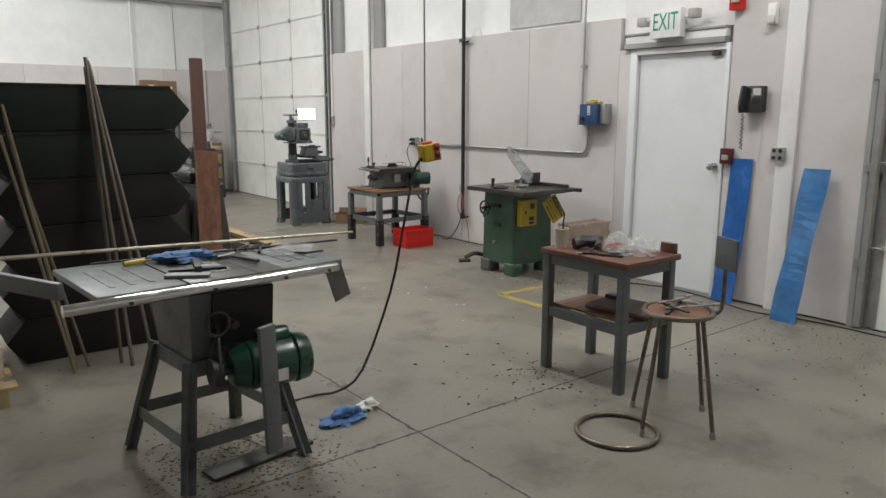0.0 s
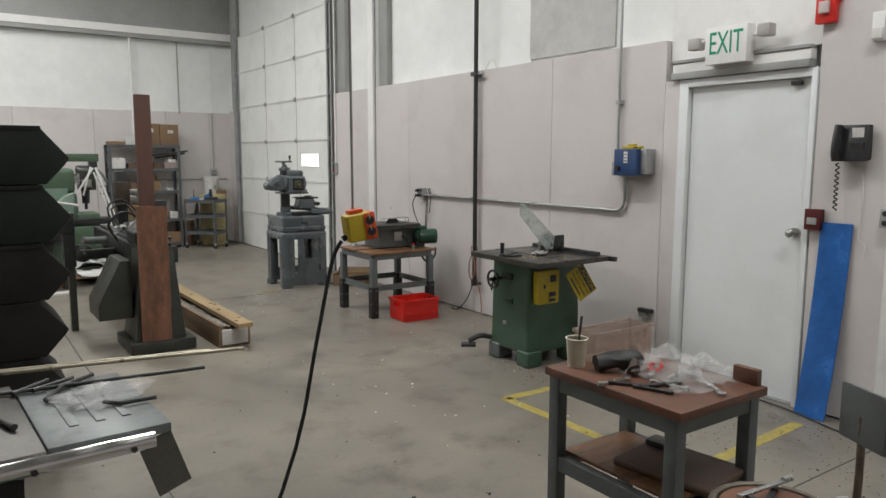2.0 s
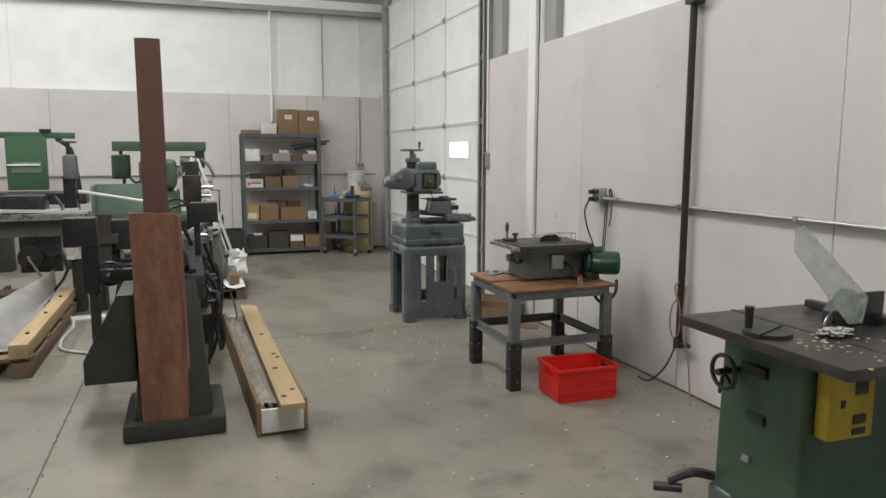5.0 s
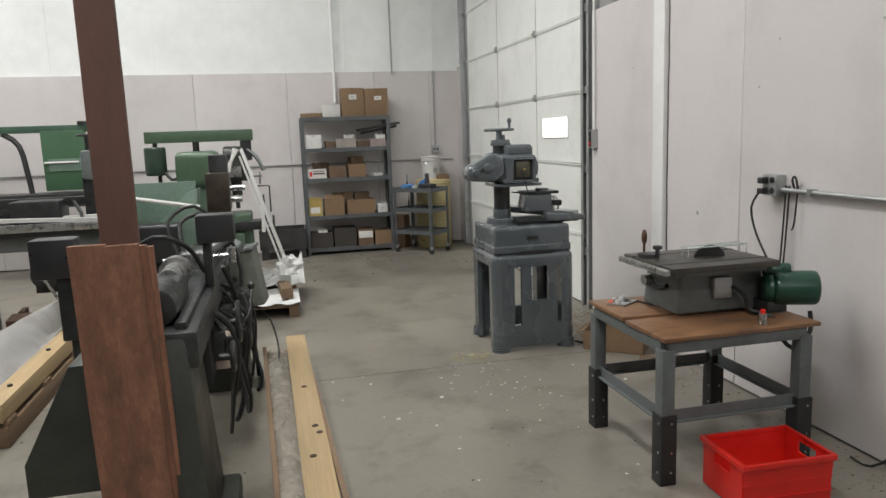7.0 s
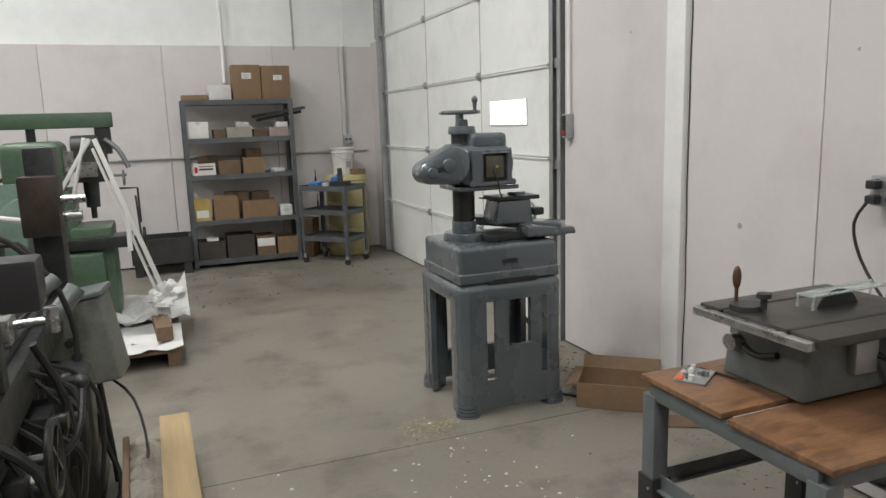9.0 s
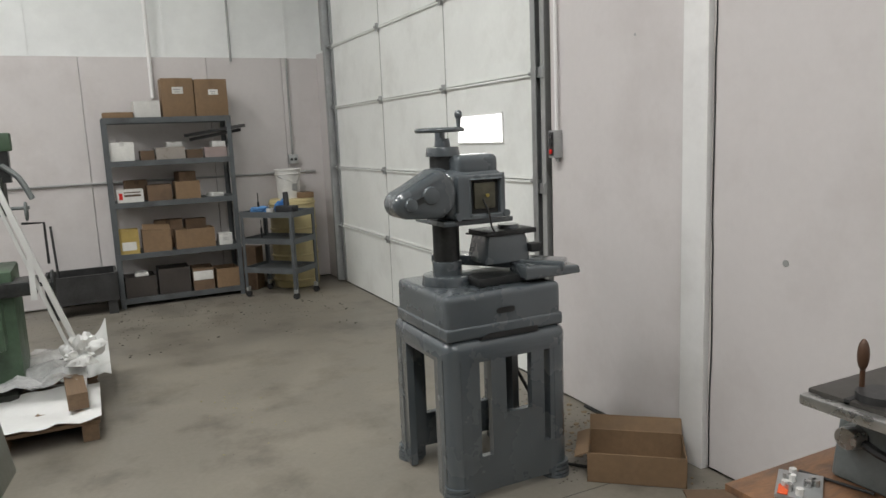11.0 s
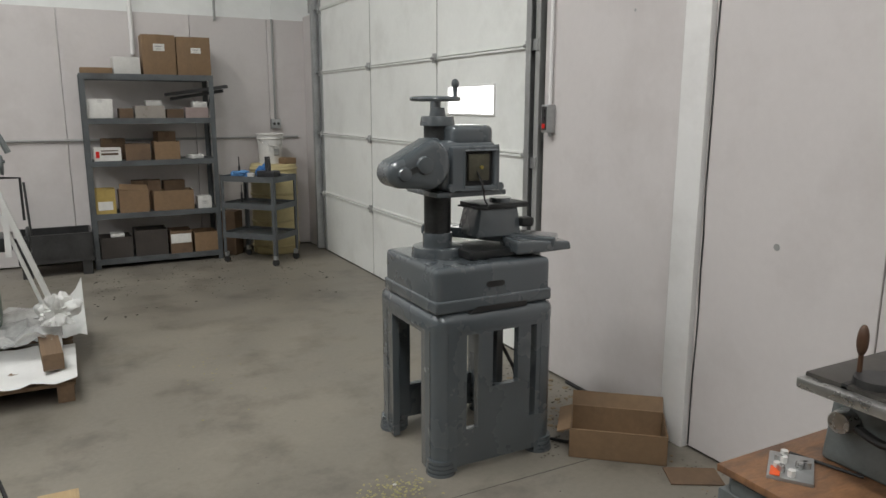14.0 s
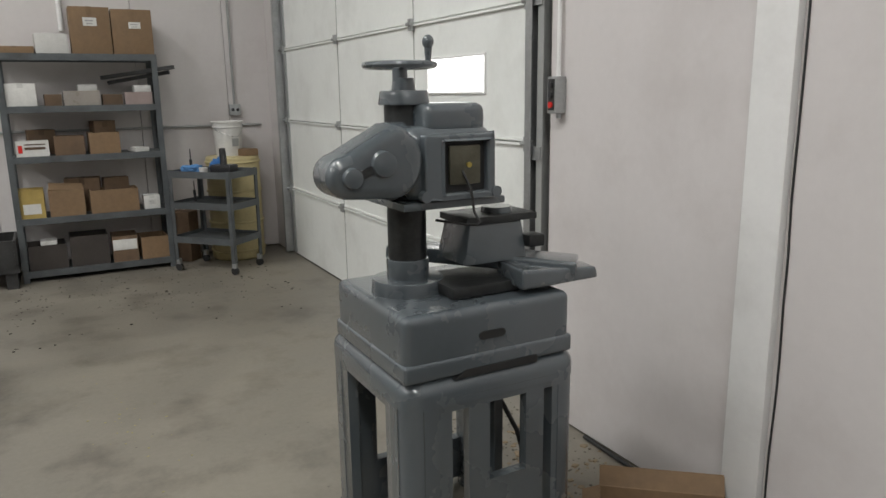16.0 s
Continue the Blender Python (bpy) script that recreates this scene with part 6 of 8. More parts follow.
# ---- fittings on the east wall ----
def build_wall_fittings():
    x = XE
    c = thing("conduit_run", "galvanised conduit along the wall", "conduit", pose(0, 0, 0))
    part("pipe", Shape().cyl((x - 0.025, 8.12, 1.185), (x - 0.025, 5.365, 1.185), 0.0125, seg=14), M_GALV, c)
    part("elbow", Shape().tube([(x - 0.025, 5.375, 1.185), (x - 0.025, 5.285, 1.187), (x - 0.025, 5.235, 1.22), (x - 0.025, 5.22, 1.29), (x - 0.025, 5.22, 1.45)], 0.0125, 14), M_GALV, c)
    for y in (7.232, 7.9, 6.3):
        part("clip", Shape().box(x - 0.042, x, y - 0.014, y + 0.014, 1.168, 1.202), M_GALV, c)
    p = thing("black_pipe", "black steel pipe clamped upright against the wall", "pipe", pose(0, 0, 0))
    part("pipe", Shape().cyl((x - 0.045, 7.152, 0.32), (x - 0.045, 7.152, ZC), 0.022, seg=16), M_BLACK, p)
    for z in (2.42, 4.2):
        part("clamp", Shape().box(x - 0.08, x, 7.107, 7.197, z - 0.02, z + 0.02).bevel(0.004), M_DARKSTEEL, p)
        part("strut", Shape().cyl((x - 0.05, 7.102, z), (x - 0.05, 7.032, z), 0.012, seg=8), M_GALV, p)
    part("end_cap", Shape().cyl((x - 0.045, 7.152, 0.30), (x - 0.045, 7.152, 0.36), 0.035, seg=14).cyl((x - 0.045, 7.122, 0.33), (x - 0.045, 7.052, 0.33), 0.014, seg=10), M_DARKSTEEL, p)
    part("hose", Shape().tube([(x - 0.06, 7.152, 0.62), (x - 0.085, 7.182, 0.56), (x - 0.08, 7.202, 0.44), (x - 0.075, 7.172, 0.36), (x - 0.08, 7.112, 0.42), (x - 0.08, 7.112, 0.56), (x - 0.085, 7.162, 0.68), (x - 0.07, 7.142, 0.72)], 0.006, 6), mat("pinkish_hose", (0.30, 0.17, 0.13), 0.5), p, "thin pinkish hose looped round the pipe")
    part("hose", Shape().tube([(x - 0.04, 7.112, 0.7), (x - 0.06, 7.102, 0.45), (x - 0.05, 7.042, 0.2), (x - 0.08, 6.982, 0.012)], 0.006, 6), mat("pinkish_hose", (0.30, 0.17, 0.13)), p)
    part("cable", Shape().tube([(x - 0.045, 7.162, 0.35), (x - 0.05, 7.262, 0.15), (x - 0.08, 7.392, 0.012), (x - 0.09, 7.5, 0.010)], 0.006, 6), M_BLACK, p)
    part("cable_upper", Shape().tube([(x - 0.03, 7.032, 2.43), (x - 0.02, 6.962, 2.53), (x - 0.02, 6.882, 2.52), (x - 0.02, 6.862, 2.44)], 0.005, 6), M_PAPER, p)

    def outlet(y, z, label, n=2):
        o = thing("outlet_box", label, "outlet", pose(x, y, z))
        bx = part("box", rbox(-0.06, 0.0, -0.055, 0.055, -0.055, 0.055, 0.006), M_GALV, o)
        for i in range(n):
            for j in (-1, 1):
                part("socket", Shape().cyl((-0.06, j * 0.025, (i - 0.5) * 0.055 + 0.0), (-0.064, j * 0.025, (i - 0.5) * 0.055), 0.016, seg=14), M_BLACKPL, o)
        return o
    o = outlet(8.165, 1.208, "grey metal outlet box with plugs on the wall")
    part("plug", rbox(-0.10, -0.062, 0.005, 0.045, 0.008, 0.04, 0.006), M_BLACKPL, o)
    part("plug", rbox(-0.10, -0.062, 0.005, 0.045, -0.045, -0.015, 0.006), M_BLACKPL, o)
    part("cord", Shape().tube([(-0.09, 0.03, -0.03), (-0.11, 0.07, -0.12), (-0.10, 0.04, -0.25), (-0.10, -0.06, -0.38), (-0.16, -0.20, -0.46), (-0.22, -0.32, -0.52)], 0.006, 7), M_BLACK, o, "black cord")
    for dy in (-0.08, -0.105, -0.165):
        part("hanging_cord", Shape().tube([(-0.02, dy, 0.0), (-0.035, dy - 0.002, -0.18 if dy < -0.15 else -0.3), (-0.04, dy + 0.01, -0.22 if dy < -0.15 else -0.52)], 0.005, 6), M_BLACK, o)
    part("cord_hook", Shape().tube([(-0.02, -0.165, -0.02), (-0.03, -0.165, 0.03), (-0.03, -0.15, 0.05), (-0.03, -0.135, 0.03), (-0.02, -0.14, -0.01)], 0.006, 6), M_BLACK, o)
    # blue disconnect
    b = thing("safety_switch", "dark blue electrical disconnect box with a yellow tool on top", "switch box", pose(x, 5.095, 1.465))
    bx = part("enclosure", rbox(-0.155, -0.02, -0.09, 0.13, 0.005, 0.205, 0.008), M_BLUEBOX, b)
    part("back_box", rbox(-0.11, -0.001, -0.145, -0.088, 0.015, 0.205, 0.005), M_GALV, b, "grey metal side cover")
    part("junction", rbox(-0.09, -0.001, 0.135, 0.21, 0.0, 0.105, 0.006), M_GALV, b, "grey junction box")
    part("label", Shape().box(-0.1575, -0.1545, -0.005, 0.03, 0.10, 0.185), M_PAPER, bx)
    part("label_line", Shape().box(-0.1585, -0.1572, 0.0, 0.025, 0.11, 0.12).box(-0.1585, -0.1572, 0.0, 0.025, 0.135, 0.142).box(-0.1585, -0.1572, 0.0, 0.025, 0.16, 0.167), M_BLUEBOX, bx)
    part("knob", Shape().cyl((-0.155, 0.085, 0.06), (-0.175, 0.085, 0.06), 0.02, seg=14), M_BLACKPL, bx)
    y = thing("yellow_level", "yellow tool lying on the blue switch box", "tool", pose(x - 0.08, 5.105, 1.671))
    part("body", rbox(-0.02, 0.02, -0.09, 0.09, 0.0, 0.022, 0.006), M_YPLAST, y)
    part("grip", rbox(-0.015, 0.015, -0.03, 0.04, 0.022, 0.038, 0.005), M_YPLAST, y)
    part("slot", rbox(-0.022, -0.016, -0.06, -0.02, 0.006, 0.016, 0.002), M_BLACKPL, y)
    solo("conduit_riser", Shape().cyl((x - 0.03, 5.3, 1.545), (x - 0.03, 5.3, ZC), 0.011, seg=12).box(x - 0.045, x, 5.275, 5.325, 2.02, 2.05).box(x - 0.045, x, 5.275, 5.325, 3.0, 3.03), M_GALV, "thin galvanised conduit rising up the wall", "conduit")
    # low wall bracket near the green saw
    wb = thing("wall_outlet", "small broken outlet low on the wall", "outlet", pose(x, 4.98, 0.42))
    part("bracket", rbox(-0.05, 0.0, -0.07, 0.05, -0.01, 0.02, 0.004), M_DARKSTEEL, wb)
    part("plate", rbox(-0.04, 0.0, -0.02, 0.05, -0.05, -0.008, 0.004), M_GALV, wb)
    # door control by the sectional door
    s = thing("door_control", "small grey push-button station beside the overhead door", "switch", pose(x, 10.36, 1.45))
    part("box", rbox(-0.055, 0.0, -0.028, 0.03, -0.075, 0.075, 0.005), M_GALV, s)
    for z, m in ((0.04, M_BLACKPL), (0.0, M_BLACKPL), (-0.04, M_RED)):
        part("button", Shape().cyl((-0.055, 0.002, z), (-0.063, 0.002, z), 0.013, seg=14), m, s)
    part("plate", Shape().box(-0.0565, -0.054, -0.02, 0.022, -0.062, 0.065), M_DARKSTEEL, s)
    part("conduit", Shape().cyl((-0.02, 0.0, 0.075), (-0.02, 0.0, 3.6), 0.009, seg=10), M_WHITE, s)
    part("knock_out", Shape().cyl((-0.02, -0.005, -0.075), (-0.02, -0.005, -0.095), 0.011, seg=10), M_GALV, s)
    # exit sign with twin emergency heads
    e = thing("exit_sign", "white exit sign with green letters above the door", "sign", pose(x - 0.06, 4.325, 2.35))
    part("case", rbox(-0.05, 0.05, -0.155, 0.155, -0.12, 0.125, 0.008), M_WHITE, e)
    text_part("lettering", "EXIT", 0.145, M_REDGREEN, e, Matrix.Translation((-0.0515, 0, 0.01)) @ FACE_W @ Matrix.Diagonal((0.86, 1.45, 1, 1)), "green letters", 0.001)
    for sy in (-1, 1):
        ld = part("lamp_head", Shape().box(-0.045, 0.035, sy * 0.26 - 0.045, sy * 0.26 + 0.045, -0.005 + 0.03 * (sy < 0), 0.075 + 0.03 * (sy < 0)).bevel(0.012, 2), mat("lamp_head_plastic", (0.42, 0.40, 0.38), 0.4, var=0.08), e, "pale emergency lamp head")
        part("lamp_arm", Shape().cyl((0, sy * 0.17, 0.05), (0, sy * 0.22, 0.05), 0.012, seg=8), M_WHITE, ld)
    a = thing("fire_alarm", "red fire alarm strobe on the wall", "alarm", pose(x, 3.705, 2.48))
    part("base", rbox(-0.05, 0.0, -0.06, 0.06, -0.075, 0.085, 0.008), M_RED, a)
    part("lens", rbox(-0.075, -0.048, -0.03, 0.03, -0.02, 0.05, 0.006), mat("strobe_lens", (0.6, 0.5, 0.48), 0.2, var=0.05), a, "pale strobe lens")
    part("wire", Shape().tube([(-0.01, -0.06, 0.04), (-0.015, -0.09, 0.12), (-0.015, -0.10, 0.6)], 0.005, 6), M_RED, a)
    d = thing("wall_detector", "white plastic detector mounted on the wall", "detector", pose(x, 3.398, 2.335))
    part("case", rbox(-0.05, 0.0, -0.035, 0.035, -0.07, 0.09, 0.008), M_WHITE, d)
    part("lens", rbox(-0.058, -0.045, -0.03, 0.03, -0.06, 0.0, 0.006), M_PAPER, d)
    ph = thing("wall_phone", "black desk-style telephone mounted on the wall", "telephone", pose(x, 3.487, 1.695))
    part("base", Shape().hull([(-0.03, -0.10, -0.10), (-0.03, 0.10, -0.10), (-0.03, 0.10, 0.10), (-0.03, -0.10, 0.10)], [(-0.085, -0.09, -0.11), (-0.085, 0.09, -0.11), (-0.055, 0.09, 0.105), (-0.055, -0.09, 0.105)]).bevel(0.008), M_BLACKPL, ph)
    part("wall_plate", rbox(-0.03, 0.0, -0.05, 0.05, -0.07, 0.07, 0.005), M_BLACKPL, ph)
    part("handset", Shape().tube([(-0.10, 0.07, -0.10), (-0.115, 0.07, -0.05), (-0.10, 0.07, 0.04), (-0.085, 0.07, 0.10)], 0.024, 12), M_BLACKPL, ph, "black handset")
    part("display_card", Shape().box(-0.003, 0.003, -0.045, 0.02, -0.03, 0.03).move(pose(-0.066, -0.02, 0.055, 0, -8, 0)), M_PAPER, ph, "pale index card")
    part("keypad", Shape().box(-0.003, 0.003, -0.05, 0.02, -0.05, 0.0).move(pose(-0.078, -0.02, 0.0, 0, -8, 0)), M_DARKSTEEL, ph)
    coil = [(-0.07 + 0.01 * math.cos(k * 1.7), 0.07 + 0.011 * math.sin(k * 1.7), -0.12 - 0.0085 * k) for k in range(34)]
    part("coiled_cord", Shape().tube(coil, 0.0042, 6, 2), M_BLACK, ph, "black coiled cord")
    part("line_cord", Shape().tube([(-0.01, -0.03, -0.07), (-0.012, -0.06, -0.3), (-0.012, -0.05, -0.55), (-0.012, -0.09, -0.6), (-0.012, -0.08, -0.68)], 0.003, 6), M_PAPER, ph)
    pl = thing("pull_station", "dark red fire pull station on the wall", "alarm", pose(x, 3.70, 1.228))
    part("box", rbox(-0.05, 0.0, -0.05, 0.05, -0.065, 0.065, 0.006), mat("deep_red", (0.085, 0.010, 0.012), 0.4), pl)
    part("handle", rbox(-0.058, -0.048, -0.03, 0.03, -0.03, 0.012, 0.003), M_STEELGREY, pl)
    o2 = outlet(3.252, 1.265, "grey metal four-socket outlet box on the wall", 2)
    part("riser", Shape().cyl((-0.02, 0.0, 0.055), (-0.02, 0.0, 2.5), 0.0095, seg=10).box(-0.035, 0.0, -0.02, 0.02, 0.42, 0.45), M_WHITE, o2)
    # blue film strips leaning on the wall
    s1 = Shape()
    for i in range(14):
        z0, z1 = 1.21 * i / 14, 1.21 * (i + 1) / 14
        def sec(z):
            k = max(0.0, 1 - z / 1.21)
            cxx, cyy = -0.02 - 0.10 * k ** 2.2, 3.563 + 0.04 * k
            return [(cxx, cyy - 0.095, z), (cxx, cyy + 0.095, z), (cxx + 0.008, cyy + 0.095, z), (cxx + 0.008, cyy - 0.095, z)]
        s1.hull(sec(z0 + 0.004), sec(z1 + 0.004))
    bmesh.ops.remove_doubles(s1.bm, verts=s1.bm.verts[:], dist=0.0005)
    solo("blue_strip", s1, M_BLUE, "blue plastic film strip hanging down the wall", "strip", pose(XE, 0, 0))
    s2 = Shape()
    def sec2(k):
        z, cyy, cxx = 1.17 * k, 2.985 - 0.06 * k, -0.29 + 0.22 * k
        wv = 0.018 * math.sin(k * 9)
        return [(cxx + wv, cyy - 0.095, z), (cxx - wv, cyy + 0.095, z), (cxx - wv + 0.006, cyy + 0.095, z), (cxx + wv + 0.006, cyy - 0.095, z)]
    for i in range(18):
        s2.hull(sec2(i / 18), sec2((i + 1) / 18))
    bmesh.ops.remove_doubles(s2.bm, verts=s2.bm.verts[:], dist=0.0005)
    solo("blue_strip", s2, mat("pale_blue_film", (0.045, 0.21, 0.50), 0.18, var=0.25, scale=6, fine=18, bump=0.7, alpha=0.72), "pale blue plastic film strip leaning against the wall", "strip", pose(XE, 0, 0))
    solo("floor_cable", Shape().tube([(5.95, 4.6, 0.007), (6.12, 4.2, 0.007), (6.1, 3.75, 0.007), (5.98, 3.3, 0.007), (6.06, 3.0, 0.007), (6.1, 2.6, 0.007), (6.08, 2.0, 0.007)], 0.0055, 7), M_BLACK, "black cable along the foot of the wall", "cable")
    # small marks on the wall
    for yy, z in ((8.903, 0.988), (8.2, 1.95), (7.55, 1.95), (9.75, 1.95), (8.35, 1.72)):
        solo("wall_stain", Shape().cyl((x - 0.0015, yy, z), (x + 0.002, yy, z), 0.014 if z < 1 else 0.007, seg=10), M_STEELGREY, "small dark mark on the wall board", "mark", kind="structure")
    # conduits on the far wall
    n = thing("conduit_run", "dark conduit along the far wall", "conduit", pose(0, 0, 0))
    part("pipe", Shape().cyl((-4.0, YN - 0.02, 1.19), (6.1, YN - 0.02, 1.19), 0.011, seg=10), M_STEELGREY, n)
    part("white_riser", Shape().cyl((4.50, YN - 0.03, 2.0), (4.50, YN - 0.03, 3.7), 0.02, seg=12), M_WHITE, n)
    part("dark_riser", Shape().cyl((5.285, YN - 0.02, 2.36), (5.285, YN - 0.02, 3.66), 0.012, seg=10), M_STEELGREY, n)
    part("grey_riser", Shape().cyl((5.86, YN - 0.02, 1.3), (5.86, YN - 0.02, 2.4), 0.010, seg=10), M_STEELGREY, n)
    o3 = thing("outlet_box", "small grey outlet box on the far wall", "outlet", pose(5.86, YN, 1.33))
    part("box", rbox(-0.05, 0.05, -0.05, 0.0, -0.05, 0.05, 0.005), M_GALV, o3)
    for sx in (-1, 1):
        part("socket", Shape().cyl((sx * 0.022, -0.05, 0.0), (sx * 0.022, -0.054, 0.0), 0.015, seg=12), M_BLACKPL, o3)


# ---- stack of dark trays with leaning rods ----
def build_stack():
    t = thing("tray_stack", "stack of dark green and black pointed-end trays", "trays", pose(0, 0, 0))
    mg = mat("dark_green_tray", (0.006, 0.012, 0.008), 0.75, var=0.2, scale=5, stain=(0.008, 0.010, 0.008), stain_amt=0.6)
    mk = mat("dark_brown_tray", (0.0085, 0.0075, 0.006), 0.8, var=0.2, scale=5, stain=(0.008, 0.007, 0.006), stain_amt=0.6)
    n, H = 6, 1.758
    rnd = random.Random(3)
    for i in range(n):
        z0, z1 = i * H / n + 0.004, (i + 1) * H / n
        dx, zm = rnd.uniform(-0.012, 0.012), z0 + (z1 - z0) * 0.45
        x0, x1 = 1.06 + dx, 2.30 + dx - 0.02 * (n - 1 - i)
        poly = [(x0 + 0.11, z0), (x1 - 0.11, z0), (x1 - 0.02, zm - 0.03), (x1, zm), (x1 - 0.05, zm + 0.06), (x1 - 0.12, z1 - 0.014), (x1 - 0.12, z1), (x0 + 0.12, z1), (x0, zm + 0.02), (x0 + 0.05, zm - 0.06)]
        tr = part("tray", Shape().prism(poly, 5.445, 6.0).bevel(0.006), mg if i >= 4 else mk, t)
        part("edge_band", Shape().box(x0 + 0.13, x1 - 0.13, 5.438, 5.455, z1 - 0.02, z1 - 0.002), mk, tr)
    mr = mat("weathered_rod", (0.17, 0.15, 0.12), 0.45, 0.5, var=0.15, scale=12)
    mb = mat("brass_stock", (0.20, 0.17, 0.11), 0.4, 0.6, var=0.15, scale=12)
    for bx, by, tx, ty, tz in ((1.68, 5.02, 1.65, 5.43, 1.92), (1.80, 4.99, 1.66, 5.43, 1.90), (1.87, 4.97, 1.665, 5.425, 1.88), (1.64, 5.12, 1.645, 5.43, 1.86)):
        solo("steel_rod", Shape().cyl((bx, by, 0.0), (tx, ty, tz), 0.012, seg=10), mr, "long dull steel rod leaning on the tray stack", "rod", None, "rods leaning on the trays")
    for bx, by, tx, ty, tz in ((1.389, 5.169, 1.17, 5.43, 1.628), (1.377, 5.133, 1.177, 5.43, 1.546), (1.458, 5.175, 1.196, 5.43, 1.378), (1.364, 5.104, 1.144, 5.43, 1.446)):
        solo("brass_bar", Shape().cyl((bx, by, 0.0), (tx, ty, tz), 0.010, seg=10), mb, "long pale brass bar leaning on the tray stack", "rod", None, "bars leaning on the trays")


# ---- leaning boards, long box and plank ----
def build_timber():
    def leaning(name, x0, x1, yb, yt, h, th, m, label, twist=0.0):
        s = Shape().hull([(x0, yb, 0), (x1, yb, 0), (x1, yb + th, 0), (x0, yb + th, 0)], [(x0 + twist, yt, h), (x1 + twist, yt, h), (x1 + twist, yt + th, h), (x0 + twist, yt + th, h)])
        bmesh.ops.subdivide_edges(s.bm, edges=s.bm.edges[:], cuts=3, use_grid_fill=True)
        s.rough_up(0.004, 9)
        solo(name, s, m, label, "board", None, "leaning boards")
    leaning("tall_board", 3.04, 3.165, 7.575, 7.555, 2.10, 0.03, M_TALLWOOD, "tall dull brown board leaning against the machine", 0.0)
    leaning("short_board", 2.99, 3.105, 7.44, 7.38, 1.215, 0.03, M_RUSTWOOD, "short red-brown board leaning in front of a taller one", -0.01)
    leaning("short_board", 3.11, 3.225, 7.435, 7.385, 1.208, 0.03, M_RUSTWOOD, "short red-brown board leaning in front of a taller one", -0.035)
    leaning("short_board", 3.05, 3.235, 7.475, 7.415, 1.20, 0.028, M_RUSTWOOD, "short red-brown board leaning behind another", -0.025)
    leaning("short_board", 3.06, 3.245, 7.508, 7.45, 1.19, 0.03, M_RUSTWOOD, "short red-brown board leaning behind another", -0.02)
    # long wooden box, plastic-wrapped contents
    t = thing("wooden_trough", "long low wooden box with plastic-wrapped stock", "box", pose(3.66, 8.46, 0, 0, 0, 1.9))
    L = 1.17
    for sx in (-1, 1):
        part("side_board", rbox(sx * 0.125 - 0.012, sx * 0.125 + 0.012, -L, L, 0.0, 0.19, 0.004), M_OLDWOOD, t)
    for sy in (-1, 1):
        part("end_board", rbox(-0.112, 0.112, sy * L - 0.012, sy * L + 0.012, 0.02, 0.15, 0.004), M_PAPER if sy < 0 else M_OLDWOOD, t, "pale wrapped end" if sy < 0 else "")
    part("bottom_board", rbox(-0.112, 0.112, -L + 0.013, L - 0.013, 0.0, 0.02, 0.003), M_OLDWOOD, t)
    rnd = random.Random(8)
    for i in range(5):
        x = -0.085 + i * 0.04
        solo("stock_bar", Shape().tube([(x, -L + 0.05, 0.10 + 0.015 * (i % 3)), (x + rnd.uniform(-0.01, 0.01), 0, 0.12), (x, L - 0.08, 0.11 + 0.012 * (i % 2))], 0.014, 8), M_OLDWOOD if i % 2 else mat("dull_bar", (0.25, 0.2, 0.14), 0.5, 0.3), "dull bar of stock in the wooden box", "bar", pose(3.66, 8.46, 0, 0, 0, 1.9), "stock in the box")
    s = Shape()
    nx, ny = 8, 70
    grid = [[s.bm.verts.new((-0.118 + 0.236 * i / nx, -L + 0.02 + 2 * (L - 0.02) * j / ny, 0.155 + 0.025 * math.sin(i * 0.8) + 0.03 * noise.noise(Vector((i * 0.7, j * 0.45, 3))))) for i in range(nx + 1)] for j in range(ny + 1)]
    for j in range(ny):
        for i in range(nx):
            s.bm.faces.new((grid[j][i], grid[j][i + 1], grid[j + 1][i + 1], grid[j + 1][i]))
    part("plastic_wrap", s, film("creased_wrap", (0.62, 0.58, 0.50), 0.45, 0.12), t, "creased clear plastic wrap")
    # pine plank resting on the box
    p = thing("pine_plank", "pale pine plank with dark knots resting on the wooden box", "plank", pose(3.717, 8.40, 0.192, 0, 0, 0.8))
    pl = Shape().box(-0.062, 0.062, -1.29, 1.30, 0.0, 0.035)
    bmesh.ops.subdivide_edges(pl.bm, edges=pl.bm.edges[:], cuts=6, use_grid_fill=True)
    pl.rough_up(0.003, 8)
    part("board", pl, M_PINE, p)
    for x, y in ((0.03, -1.05), (-0.01, -0.62), (0.02, -0.30), (0.035, -0.38), (0.0, 0.25), (-0.03, -1.15)):
        part("knot", Shape().cyl((x, y, 0.033), (x, y, 0.0375), 0.017, 0.014, seg=12), mat("dark_knot", (0.05, 0.03, 0.015), 0.7), p)


